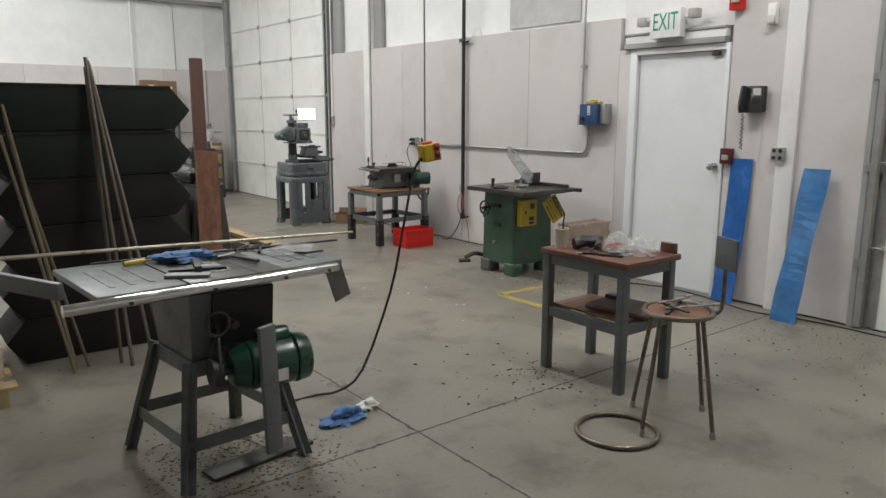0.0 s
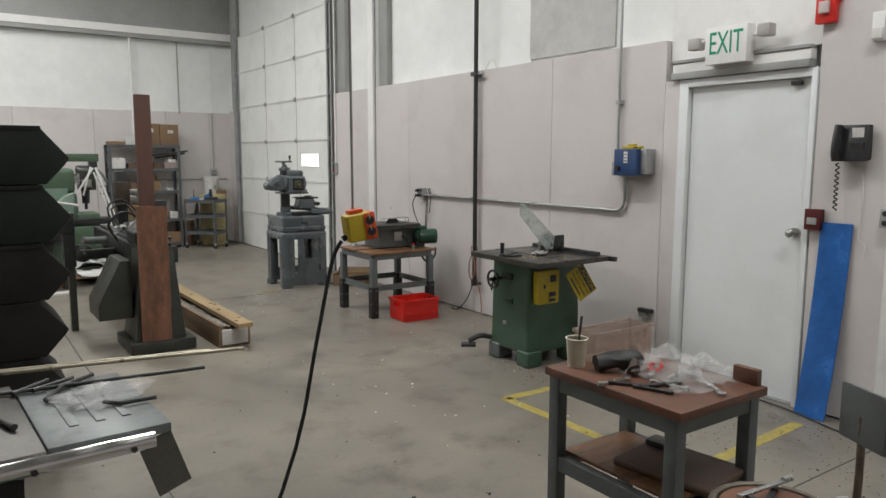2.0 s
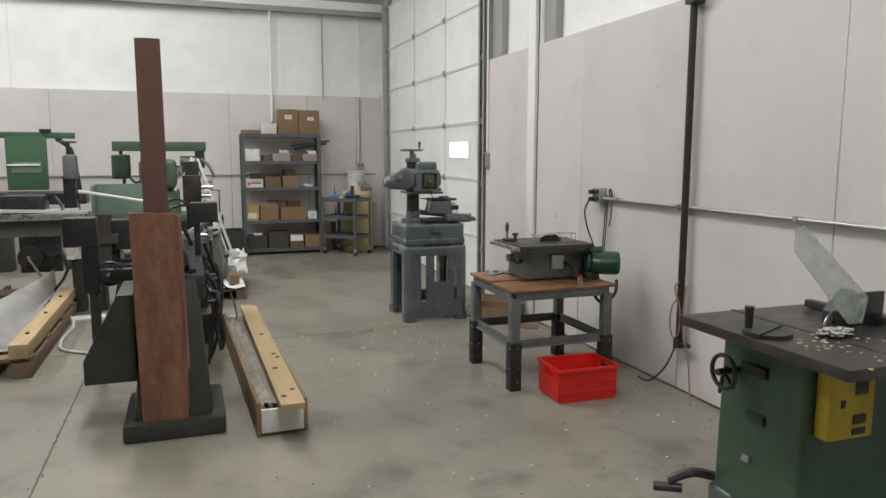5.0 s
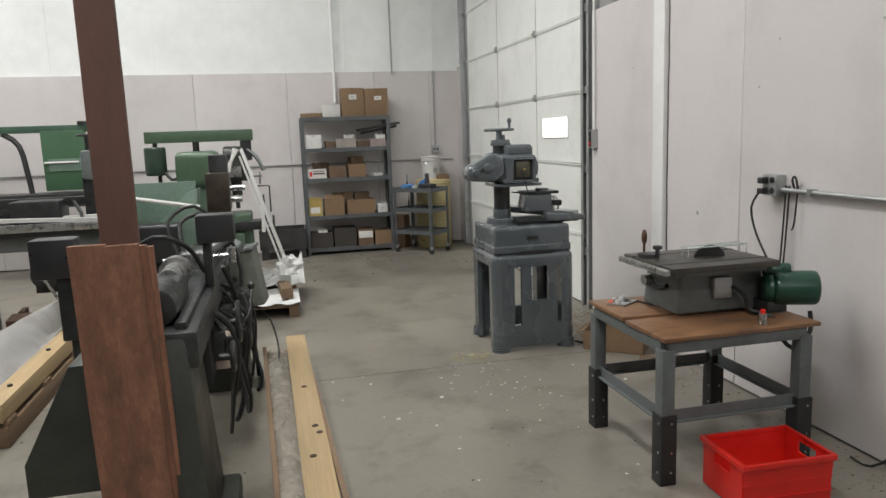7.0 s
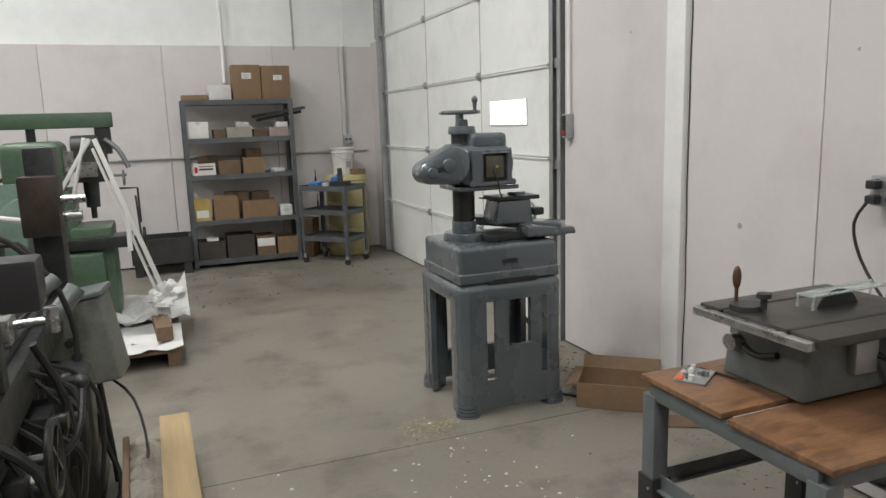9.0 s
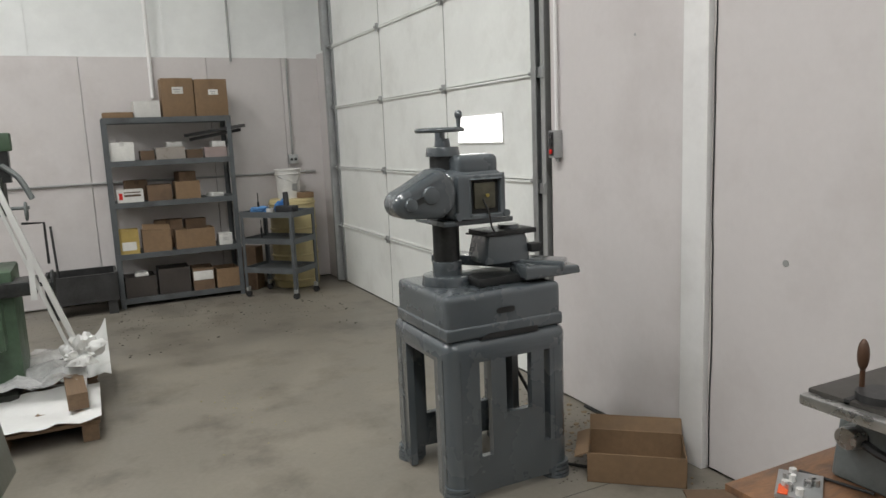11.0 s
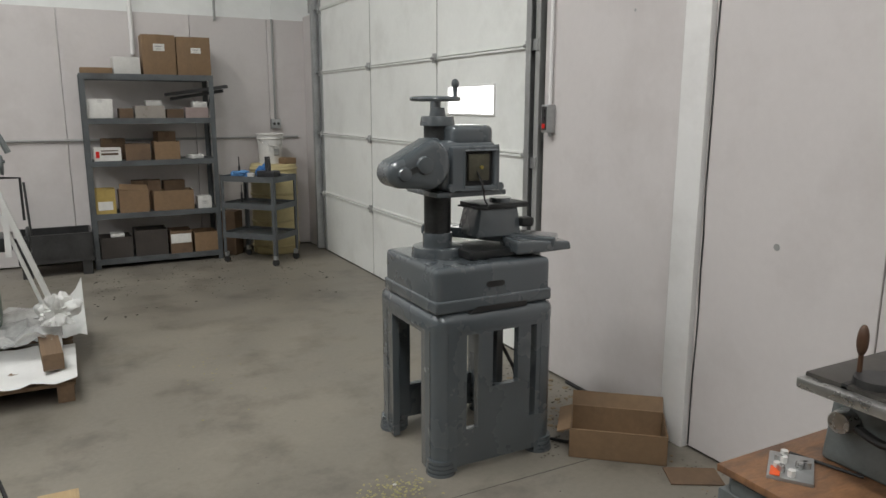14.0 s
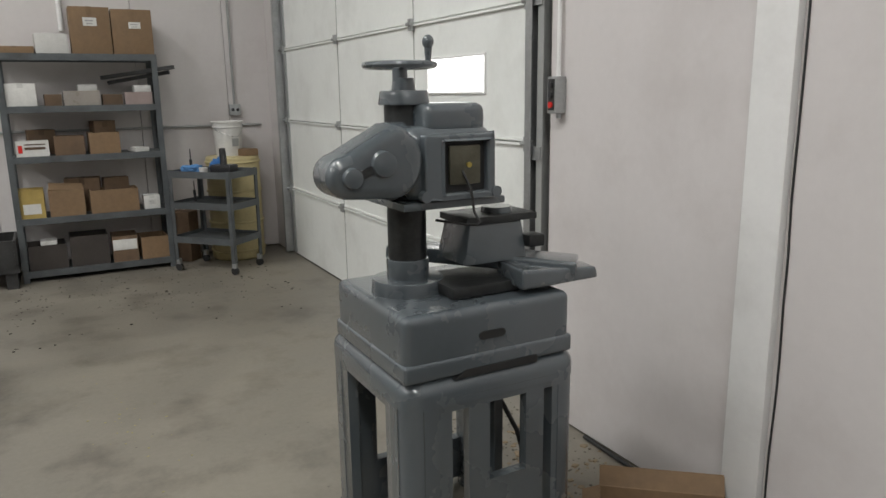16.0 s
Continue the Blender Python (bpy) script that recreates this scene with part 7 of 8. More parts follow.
# ---- dark machine with control box behind the boards ----
def build_lathe():
    t = thing("tool_machine", "oily dark green machine tool with control box and black motor covers", "machine", pose(3.05, 8.7, 0))
    # near pedestal
    ped = Shape().hull([(x, y, 0.0) for x, y in ((-0.12, -1.25), (0.30, -1.25), (0.30, -0.75), (-0.12, -0.75))], [(x, y, 0.85) for x, y in ((-0.02, -1.15), (0.24, -1.15), (0.24, -0.80), (-0.02, -0.80))]).bevel(0.02)
    part("pedestal", ped, M_OLIVE, t)
    part("pedestal_foot", rbox(-0.16, 0.36, -1.30, -0.70, 0.0, 0.10, 0.02), M_OLIVE, t)
    ped2 = Shape().hull([(x, y, 0.0) for x, y in ((-0.02, 0.66), (0.36, 0.66), (0.36, 1.12), (-0.02, 1.12))], [(x, y, 0.62) for x, y in ((0.08, 0.76), (0.28, 0.76), (0.28, 1.0), (0.08, 1.0))]).bevel(0.02)
    part("pedestal", ped2, M_OLIVE, t)
    part("bed", rbox(-0.02, 0.28, -1.15, 1.15, 0.72, 0.86, 0.015), M_MACHDARK, t, "oily cast machine bed")
    part("way", rbox(0.02, 0.06, -1.1, 0.95, 0.86, 0.885, 0.004), M_MACHDARK, t)
    part("way", rbox(0.20, 0.24, -1.1, 0.95, 0.86, 0.885, 0.004), M_MACHDARK, t)
    part("headstock", rbox(-0.02, 0.20, -0.95, -0.60, 0.86, 0.98, 0.03, 3), M_MACHDARK, t)
    part("spindle", Shape().cyl((0.12, -0.61, 0.95), (0.12, -0.40, 0.95), 0.05, seg=28).cyl((0.12, -0.40, 0.95), (0.12, -0.33, 0.95), 0.07, seg=28), M_STEEL, t)
    part("motor_drum", Shape().cyl((0.13, -1.05, 0.93), (0.13, -0.80, 0.93), 0.075, seg=28).bevel(0.015), M_MACHDARK, t)
    # wedge-shaped guard on the west side
    part("side_guard", Shape().prism([(-0.35, 0.28), (-0.09, 0.28), (-0.09, 0.76), (-0.17, 0.76), (-0.35, 0.41)], -1.10, -0.62).bevel(0.006), M_OLIVE, t, "dark wedge-shaped sheet guard")
    part("guard_bracket", rbox(-0.10, 0.0, -1.0, -0.70, 0.40, 0.50, 0.01), M_MACHDARK, t)
    # wiring and small gear round the bed
    part("cable", Shape().tube([(0.02, -0.20, 0.78), (-0.10, -0.24, 0.98), (0.02, -0.26, 1.10), (0.16, -0.22, 1.04), (0.22, -0.12, 0.90)], 0.012, 8), M_BLACK, t)
    part("cable", Shape().tube([(0.05, 0.30, 0.92), (0.0, 0.36, 1.10), (0.14, 0.42, 1.18), (0.30, 0.42, 1.02), (0.36, 0.44, 0.80), (0.34, 0.42, 0.60)], 0.010, 8), M_BLACK, t)
    part("cable", Shape().tube([(0.30, -0.02, 0.90), (0.36, 0.02, 0.70), (0.33, 0.0, 0.50), (0.37, -0.06, 0.30), (0.33, -0.02, 0.12), (0.30, 0.10, 0.03)], 0.013, 8), M_BLACK, t)
    part("flex_pipe", Shape().tube([(-0.02, 0.05, 0.84), (0.10, 0.12, 0.93), (0.22, 0.22, 0.95), (0.34, 0.30, 1.03)], 0.024, 10), M_SAWGREY, t, "pale ribbed flexible pipe")
    part("toolpost", rbox(0.10, 0.24, 0.02, 0.14, 0.885, 0.97, 0.01), M_STEEL, t)
    part("clamp_screw", Shape().cyl((0.0, 0.08, 0.93), (0.36, 0.10, 0.94), 0.014, seg=12).cyl((0.34, 0.10, 0.90), (0.34, 0.10, 0.98), 0.022, seg=12), M_STEEL, t)
    part("gearbox", rbox(0.26, 0.40, 0.28, 0.46, 0.36, 0.70, 0.03, 3), M_MACHDARK, t)
    # control box
    CB = pose(0.285, 0.84, 0.66, 0, -9, -8)
    c = Shape().box(-0.18, 0.18, -0.08, 0.10, -0.175, 0.175).bevel(0.015, 3).move(CB)
    cb = part("control_box", c, mat("worn_grey_green", (0.17, 0.18, 0.155), 0.45, 0.1, var=0.2, scale=8, stain=(0.04, 0.045, 0.038), stain_amt=0.7, stain_scale=6), t, "oily grey-green control box with black knobs")
    for i, (dx, dz) in enumerate(((-0.02, 0.10), (0.03, 0.02), (0.04, -0.04), (0.05, -0.10))):
        part("control_knob", Shape().cyl((dx, -0.08, dz), (dx, -0.105, dz), 0.02, 0.017, seg=14).move(CB), M_BLACKPL, cb)
    part("box_lid", Shape().box(-0.19, 0.19, -0.09, 0.11, 0.178, 0.20).bevel(0.006).move(CB), M_SAWGREY, cb)
    part("column", rbox(0.19, 0.30, 0.92, 1.07, 0.86, 1.45, 0.012), M_MACHDARK, t)
    part("slide_block", rbox(0.17, 0.31, 0.84, 1.04, 1.10, 1.34, 0.012), mat("brownish_iron", (0.055, 0.042, 0.032), 0.45, 0.4, var=0.25, scale=10), t, "rust-brown slide block")
    part("slide_bolt", Shape().cyl((0.30, 0.92, 1.24), (0.40, 0.92, 1.24), 0.018, seg=12).cyl((0.30, 0.94, 1.17), (0.38, 0.94, 1.17), 0.022, seg=12), M_STEEL, t)
    part("black_cover", rbox(0.22, 0.39, -0.37, -0.25, 1.07, 1.20, 0.012), M_BLACKPL, t, "black motor cover")
    part("cover_neck", rbox(0.24, 0.28, -0.33, -0.27, 0.86, 1.07, 0.008), M_MACHDARK, t)
    part("black_cover", rbox(-0.56, -0.36, -0.12, 0.02, 0.91, 1.10, 0.012), M_BLACKPL, t, "black square cover")
    part("cover_neck", rbox(-0.46, -0.36, -0.10, 0.0, 0.60, 0.915, 0.01), M_MACHDARK, t)
    part("cross_arm", rbox(-0.46, 0.05, -0.08, 0.0, 0.66, 0.75, 0.012), M_MACHDARK, t)
    part("leg_post", rbox(-0.43, -0.37, -0.08, 0.0, 0.0, 0.62, 0.012), M_OLIVE, t)
    for p, q, r in (((-0.30, -0.25, 0.72), (-0.30, -0.05, 0.72), 0.075), ((0.32, -0.4, 0.70), (0.38, -0.4, 0.70), 0.09), ((0.30, -0.62, 0.60), (0.36, -0.62, 0.60), 0.06)):
        d = Vector(q) - Vector(p)
        w = Shape().ring(q, r, 0.011, axis=d, seg=28).cyl(p, q, 0.016, seg=12)
        u = d.orthogonal().normalized() * r
        v = d.cross(u).normalized() * r
        w.bar(Vector(q) - u, Vector(q) + u, 0.014, 0.012).bar(Vector(q) - v, Vector(q) + v, 0.014, 0.012)
        part("handwheel", w, M_MACHDARK, t, "dark iron handwheel")
    part("apron", rbox(0.16, 0.26, -0.55, -0.15, 0.45, 0.72, 0.02), M_MACHDARK, t)
    part("apron_box", rbox(0.23, 0.33, -0.36, -0.26, 0.46, 0.63, 0.02), M_BEIGE, t, "pale grey terminal box")
    rnd = random.Random(19)
    for k in range(9):
        y0, z0 = -0.45 + 0.09 * k, rnd.uniform(0.70, 0.84)
        low, reach = rnd.uniform(0.06, 0.42), rnd.uniform(0.30, 0.44)
        part("cable", Shape().tube([(0.24, y0, z0), (reach - 0.03, y0 + rnd.uniform(-0.05, 0.05), z0 - 0.10), (reach, y0 + rnd.uniform(-0.07, 0.07), (z0 + low) / 2), (reach - 0.04, y0 + 0.08, low), (reach - 0.02, y0 + 0.17, (z0 + low) / 2), (0.25, y0 + 0.20, z0 - 0.12)], rnd.uniform(0.006, 0.014), 7), M_BLACK, t)
    for k, (y0, z0, w, h) in enumerate(((-0.42, 0.52, 0.10, 0.14), (-0.10, 0.60, 0.12, 0.10), (0.16, 0.46, 0.10, 0.18), (0.42, 0.56, 0.13, 0.12))):
        part("bracket", rbox(0.22, 0.31 + 0.02 * (k % 2), y0, y0 + w, z0, z0 + h, 0.012), M_MACHDARK, t)
        part("clamp_knob", Shape().cyl((0.30, y0 + w / 2, z0 + h * 0.6), (0.37, y0 + w / 2, z0 + h * 0.6), 0.020, 0.026, seg=14), M_BLACKPL, t)
    part("lever", Shape().tube([(0.34, -0.3, 0.62), (0.42, -0.28, 0.70), (0.44, -0.22, 0.82)], 0.009, 8).ball((0.44, -0.22, 0.83), 0.018), M_BLACKPL, t)
    part("hose", Shape().tube([(-0.25, 0.3, 0.80), (0.05, 0.45, 0.78), (0.25, 0.55, 0.82), (0.36, 0.62, 0.93)], 0.035, 12), M_SAWGREY, t, "grey ribbed hose")
    part("cable", Shape().tube([(0.1, 0.3, 0.9), (0.05, 0.45, 1.08), (0.2, 0.55, 1.12), (0.28, 0.5, 0.98), (0.2, 0.35, 0.88)], 0.011, 8), M_BLACK, t)
    part("cable", Shape().tube([(0.36, -0.35, 0.55), (0.40, -0.3, 0.3), (0.38, -0.2, 0.18), (0.36, -0.1, 0.32), (0.34, -0.05, 0.42)], 0.010, 8), M_BLACK, t)
    part("cable", Shape().tube([(0.34, 0.90, 0.48), (0.36, 0.88, 0.25), (0.42, 0.8, 0.05), (0.40, 0.6, 0.012)], 0.012, 8).tube([(0.37, 0.90, 0.48), (0.39, 0.89, 0.2), (0.40, 0.88, 0.012)], 0.012, 8), M_BLACK, t)
    part("cable", Shape().tube([(0.40, 0.92, 0.48), (0.50, 0.85, 0.38), (0.54, 0.72, 0.2), (0.50, 0.6, 0.10), (0.46, 0.5, 0.012)], 0.006, 6), M_BLACK, t)


# ---- milling machines at the back ----
def build_mill(name, x, y, m_body, s=1.0, label="green milling machine with long overarm"):
    t = thing(name, label, "milling machine", pose(x, y, 0) @ Matrix.Diagonal((s, s, s, 1)))
    part("base", rbox(-0.28, 0.36, -0.35, 0.30, 0.0, 0.16, 0.03), M_OLIVE, t)
    part("column", Shape().hull([(a, b, 0.15) for a, b in ((-0.24, -0.18), (0.20, -0.18), (0.20, 0.26), (-0.24, 0.26))], [(a, b, 1.12) for a, b in ((-0.2, -0.15), (0.16, -0.15), (0.16, 0.22), (-0.2, 0.22))]).bevel(0.03, 3), m_body, t, "green cast column")
    part("ram_head", rbox(-0.24, 0.14, -0.20, 0.18, 1.12, 1.45, 0.07, 4), m_body, t, "green rounded ram housing")
    part("overarm", rbox(-0.50, 0.46, -0.06, 0.06, 1.535, 1.64, 0.008), m_body, t, "long green overarm")
    part("arm_post", Shape().cyl((-0.06, 0.0, 1.42), (-0.06, 0.0, 1.55), 0.03, seg=16), M_MACHDARK, t)
    part("arm_post", Shape().cyl((-0.42, 0, 1.30), (-0.42, 0, 1.56), 0.02, seg=12), M_MACHDARK, t)
    part("arm_bearing", Shape().box(0.34, 0.44, -0.05, 0.05, 1.35, 1.54), M_MACHDARK, t)
    part("motor", Shape().cyl((-0.42, -0.04, 1.24), (-0.42, -0.04, 1.50), 0.095, seg=26).bevel(0.02, 3), mat("grimy_green_motor", (0.03, 0.055, 0.036), 0.42, var=0.25, scale=10), t, "dark green motor")
    part("motor_stem", Shape().cyl((-0.40, 0, 1.05), (-0.40, 0, 1.26), 0.018, seg=10), M_MACHDARK, t)
    part("spindle_head", Shape().cyl((0.18, -0.02, 1.40), (0.36, -0.02, 1.40), 0.085, seg=26).bevel(0.02).box(0.20, 0.40, -0.12, 0.10, 1.16, 1.38), M_OLIVE, t)
    part("quill", Shape().cyl((0.28, -0.02, 0.98), (0.28, -0.02, 1.2), 0.045, 0.055, seg=20).cyl((0.28, -0.02, 0.90), (0.28, -0.02, 1.0), 0.02, seg=14), M_MACHDARK, t)
    part("feed_lever", Shape().tube([(0.40, -0.05, 1.45), (0.48, -0.08, 1.38), (0.54, -0.10, 1.25)], 0.018, 8).cyl((0.42, -0.1, 1.2), (0.52, -0.1, 1.2), 0.010, seg=8).ring((0.50, -0.1, 1.18), 0.05, 0.008, axis=(1, 0, 0), seg=20), M_SAWGREY, t)
    part("head_gauge", Shape().box(0.22, 0.34, -0.17, -0.12, 1.20, 1.30).box(0.14, 0.2, -0.16, -0.1, 1.24, 1.38).cyl((0.3, -0.17, 1.25), (0.3, -0.2, 1.25), 0.03, seg=14), M_STEEL, t)
    part("knee", rbox(-0.02, 0.34, -0.40, -0.05, 0.42, 0.70, 0.03), m_body, t)
    part("knee_side", rbox(0.14, 0.40, -0.30, 0.16, 0.20, 0.86, 0.02), m_body, t, "green side cabinet")
    part("table", rbox(-0.55, 0.52, -0.36, -0.12, 0.72, 0.80, 0.01), M_MACHDARK, t)
    part("table_crank", Shape().cyl((0.52, -0.24, 0.76), (0.60, -0.24, 0.76), 0.014, seg=10).ring((0.60, -0.24, 0.76), 0.07, 0.01, axis=(1, 0, 0), seg=22), M_MACHDARK, t)
    part("side_lever", Shape().tube([(0.46, 0.0, 1.1), (0.58, -0.05, 1.1), (0.58, -0.05, 0.85)], 0.008, 6, 0), M_BLACK, t)
    part("cable", Shape().tube([(-0.36, -0.06, 1.3), (-0.28, -0.12, 1.2), (-0.18, -0.18, 1.24)], 0.014, 8), M_BLACK, t)
    return t


def build_back_machines():
    build_mill("milling_machine", 3.0, 12.03, M_MILLGREEN)
    # pale green sheet cabinet beside it
    c = thing("machine_cabinet", "pale green sheet-metal machine cabinet", "cabinet", pose(2.62, 11.2, 0))
    part("back_sheet", rbox(-0.25, 0.36, 0.10, 0.13, 0.35, 1.21, 0.004), M_GREENLT, c)
    part("side_sheet", rbox(-0.25, -0.22, -0.10, 0.10, 0.35, 1.20, 0.004), M_GREENLT, c)
    part("lower_box", rbox(-0.25, 0.34, -0.05, 0.10, 0.28, 0.70, 0.015), M_GREENLT, c)
    part("chute", Shape().hull([(-0.1, -0.2, 0.70), (0.36, -0.2, 0.70), (0.36, 0.09, 0.70), (-0.1, 0.09, 0.70)], [(0.30, -0.15, 1.12), (0.40, -0.15, 1.16), (0.40, 0.09, 1.16), (0.30, 0.09, 1.12)]).bevel(0.006), M_GREENLT, c)
    part("skid", Shape().box(-0.24, -0.16, -0.2, 0.1, 0, 0.28), M_OLIVE, c)
    part("skid", Shape().box(0.24, 0.32, -0.2, 0.1, 0, 0.28), M_OLIVE, c)
    part("white_tube", Shape().tube([(-0.33, -0.27, 1.16), (0.0, -0.28, 1.10), (0.42, -0.27, 1.02)], 0.016, 8), M_PAPER, c, "white wrapped tube")
    part("pump", Shape().cyl((-0.12, -0.38, 0.72), (-0.12, -0.38, 0.95), 0.07, seg=18).box(-0.2, 0.0, -0.45, -0.3, 0.68, 0.76), mat("brown_iron", (0.07, 0.055, 0.045), 0.5, 0.4, var=0.25), c)
    part("pump_stand", rbox(-0.18, -0.06, -0.43, -0.22, 0.30, 0.70, 0.01), M_OLIVE, c)
    part("drum_housing", rbox(-0.14, 0.26, -0.34, -0.06, 0.60, 0.90, 0.03, 3), M_BLACKPL, c, "black square drum housing")
    part("drum_leg", Shape().hull([(-0.10, -0.30, 0.0), (0.02, -0.30, 0.0), (0.02, -0.16, 0.0), (-0.10, -0.16, 0.0)], [(0.02, -0.28, 0.60), (0.14, -0.28, 0.60), (0.14, -0.14, 0.60), (0.02, -0.14, 0.60)]), M_MACHDARK, c)
    part("crank_shaft", Shape().cyl((-0.20, -0.36, 0.46), (0.10, -0.36, 0.46), 0.016, seg=12).cyl((-0.06, -0.36, 0.30), (-0.06, -0.36, 0.56), 0.022, seg=12).ball((-0.20, -0.36, 0.46), 0.03), M_MACHDARK, c)
    # second machine: tall green panel with guard bars and saw table
    g = thing("panel_machine", "green framed sawing machine with long steel table", "machine", pose(1.55, 11.4, 0))
    k = thing("sheet_machine", "green framed sheet machine with dark guard bars by the wall", "machine", pose(1.30, 14.0, 0))
    part("upright_panel", rbox(-0.22, 0.24, -0.05, 0.06, 1.04, 1.72, 0.01), mat("bright_green_panel", (0.05, 0.115, 0.06), 0.42, var=0.12, scale=4, stain=(0.03, 0.07, 0.04), stain_amt=0.5), k, "bright green panel")
    part("top_rail", rbox(-1.4, 0.58, -0.04, 0.04, 1.70, 1.78, 0.006), M_GREEN, k)
    part("pale_band", rbox(-0.16, 0.18, -0.062, -0.05, 1.26, 1.40, 0.003), M_GREENLT, k)
    part("pale_rod", Shape().cyl((-0.20, -0.07, 1.36), (0.16, -0.07, 1.36), 0.012, seg=10), M_PAPER, k)
    for x0 in (-0.50, 0.48):
        part("guard_bar", Shape().tube([(x0 - 0.12, 0, 1.70), (x0 + 0.04, 0, 1.56), (x0 + 0.10, 0, 1.2), (x0 + 0.12, 0, 1.0)], 0.030, 10), M_MACHDARK, k)
    part("base_beam", rbox(-1.4, 0.70, -0.25, 0.15, 0.86, 1.02, 0.02), M_MACHDARK, k)
    for x0 in (-1.2, -0.3, 0.5):
        part("frame_leg", rbox(x0 - 0.08, x0 + 0.08, -0.15, 0.1, 0.0, 0.87, 0.01), M_OLIVE, k)
    part("top_knob", Shape().cyl((0.24, 0, 1.78), (0.24, 0, 1.82), 0.07, seg=20), M_MACHDARK, k)
    part("long_table", rbox(-1.5, 0.78, -0.5, 0.0, 0.86, 0.94, 0.008), M_MACHDARK, g, "long steel table")
    part("table_edge", rbox(-1.5, 0.78, -0.53, -0.502, 0.90, 0.96, 0.004), M_STEEL, g)
    part("table_bar", Shape().bar((-1.4, -0.3, 0.97), (0.7, -0.2, 0.97), 0.06, 0.03).bar((-0.2, -0.35, 0.99), (0.8, -0.40, 0.96), 0.04, 0.03), M_PAPER, g, "pale wrapped bars")
    part("under_frame", rbox(-1.4, 0.74, -0.42, -0.1, 0.74, 0.86, 0.01), M_SAWGREY, g)
    for xx in (-1.3, -0.2, 0.68):
        part("leg", rbox(xx - 0.05, xx + 0.05, -0.4, -0.15, 0.0, 0.745, 0.008), M_OLIVE, g)
    part("carriage", rbox(0.05, 0.42, -0.30, -0.02, 0.94, 1.12, 0.03), M_MACHDARK, g)
    part("carriage_rail", rbox(-0.9, 0.70, -0.10, -0.04, 1.06, 1.13, 0.01), M_MACHDARK, g)
    part("gear_housing", rbox(0.2, 0.55, -0.38, -0.3, 0.40, 0.74, 0.008), M_MACHDARK, g)
    part("gear", Shape().cyl((0.30, -0.45, 0.55), (0.30, -0.381, 0.55), 0.11, seg=24).bevel(0.006), M_MACHDARK, g)
    part("gear", Shape().cyl((0.48, -0.45, 0.62), (0.48, -0.381, 0.62), 0.07, seg=20).bevel(0.006), M_MACHDARK, g)
    part("hand_crank", Shape().tube([(0.30, -0.46, 0.55), (0.30, -0.52, 0.55), (0.40, -0.53, 0.36), (0.40, -0.60, 0.35)], 0.012, 8), M_STEEL, g)
    part("coolant_hose", Shape().tube([(0.50, -0.2, 1.1), (0.58, -0.3, 0.95), (0.52, -0.42, 0.70), (0.60, -0.45, 0.42), (0.45, -0.48, 0.20)], 0.014, 8), M_BLACK, g)
    part("rag", Shape().crumple(0.09, 0.9, 0.5, 1.3, 17, 0.5, c=(0.66, -0.42, 0.52)), M_PAPER, g, "pale rag")
    part("motor", Shape().cyl((-0.12, -0.02, 1.02), (0.10, -0.02, 1.02), 0.08, seg=22).bevel(0.015), M_MACHDARK, g)
    part("drill_head", rbox(0.57, 0.69, -0.16, 0.02, 1.26, 1.50, 0.03), M_SAWGREY, g)
    part("drill_wheel", Shape().ring((0.62, -0.08, 1.62), 0.07, 0.009, seg=22).cyl((0.62, -0.08, 1.0), (0.62, -0.08, 1.62), 0.02, seg=12), M_MACHDARK, g)
    part("drill_neck", rbox(0.56, 0.67, -0.12, 0.0, 0.94, 1.30, 0.01), M_MACHDARK, g)
    # pallet with white paper wrap and slanting white strut
    p = thing("pallet", "wooden pallet with crumpled white paper and film", "pallet", pose(3.30, 11.75, 0))
    for xx in (-0.42, 0.0, 0.42):
        part("runner", rbox(xx - 0.04, xx + 0.04, -0.62, 0.6, 0.0, 0.09, 0.004), M_OLDWOOD, p)
    for k in range(6):
        part("deck_board", rbox(-0.47, 0.47, -0.62 + k * 0.21, -0.50 + k * 0.21, 0.09, 0.11, 0.003), M_OLDWOOD, p)
    def sheet(name, x0, x1, y0, y1, z, amp, m, label, sd, yaw=0.0, curl=0.0):
        s = Shape()
        n = 14
        gr = [[s.bm.verts.new((x0 + (x1 - x0) * i / n, y0 + (y1 - y0) * j / n, z + amp * (0.6 + noise.noise(Vector((i * 0.42 + sd, j * 0.42, sd)))) + curl * max(0.0, (i - n * 0.6) / n) ** 1.5 * (j / n))) for i in range(n + 1)] for j in range(n + 1)]
        for j in range(n):
            for i in range(n):
                s.bm.faces.new((gr[j][i], gr[j][i + 1], gr[j + 1][i + 1], gr[j + 1][i]))
        solo(name, s, m, label, "paper", pose(3.30, 11.75, 0, 0, 0, yaw))
    mp = mat("white_wrap_paper", (0.70, 0.70, 0.68), 0.6, var=0.04, scale=6, bump=0.05)
    sheet("wrapping_paper", -0.25, 0.48, -0.66, 0.0, 0.112, 0.03, mp, "white wrapping paper spread over the pallet", 1.3)
    sheet("wrapping_paper", 0.0, 0.55, 0.0, 0.62, 0.14, 0.05, mp, "white wrapping paper curling up from the pallet", 4.1, curl=0.9)
    sheet("film_sheet", -0.40, 0.42, -0.25, 0.5, 0.17, 0.10, film("white_cloudy_film", (0.75, 0.75, 0.74), 0.6, 0.15), "cloudy plastic film crumpled on the pallet", 7.7)
    solo("timber_offcut", rbox(-0.05, 0.05, -0.22, 0.22, 0, 0.09, 0.004), M_OLDWOOD, "brown timber block on the pallet", "block", pose(3.66, 11.45, 0.15, 0, 0, 4))
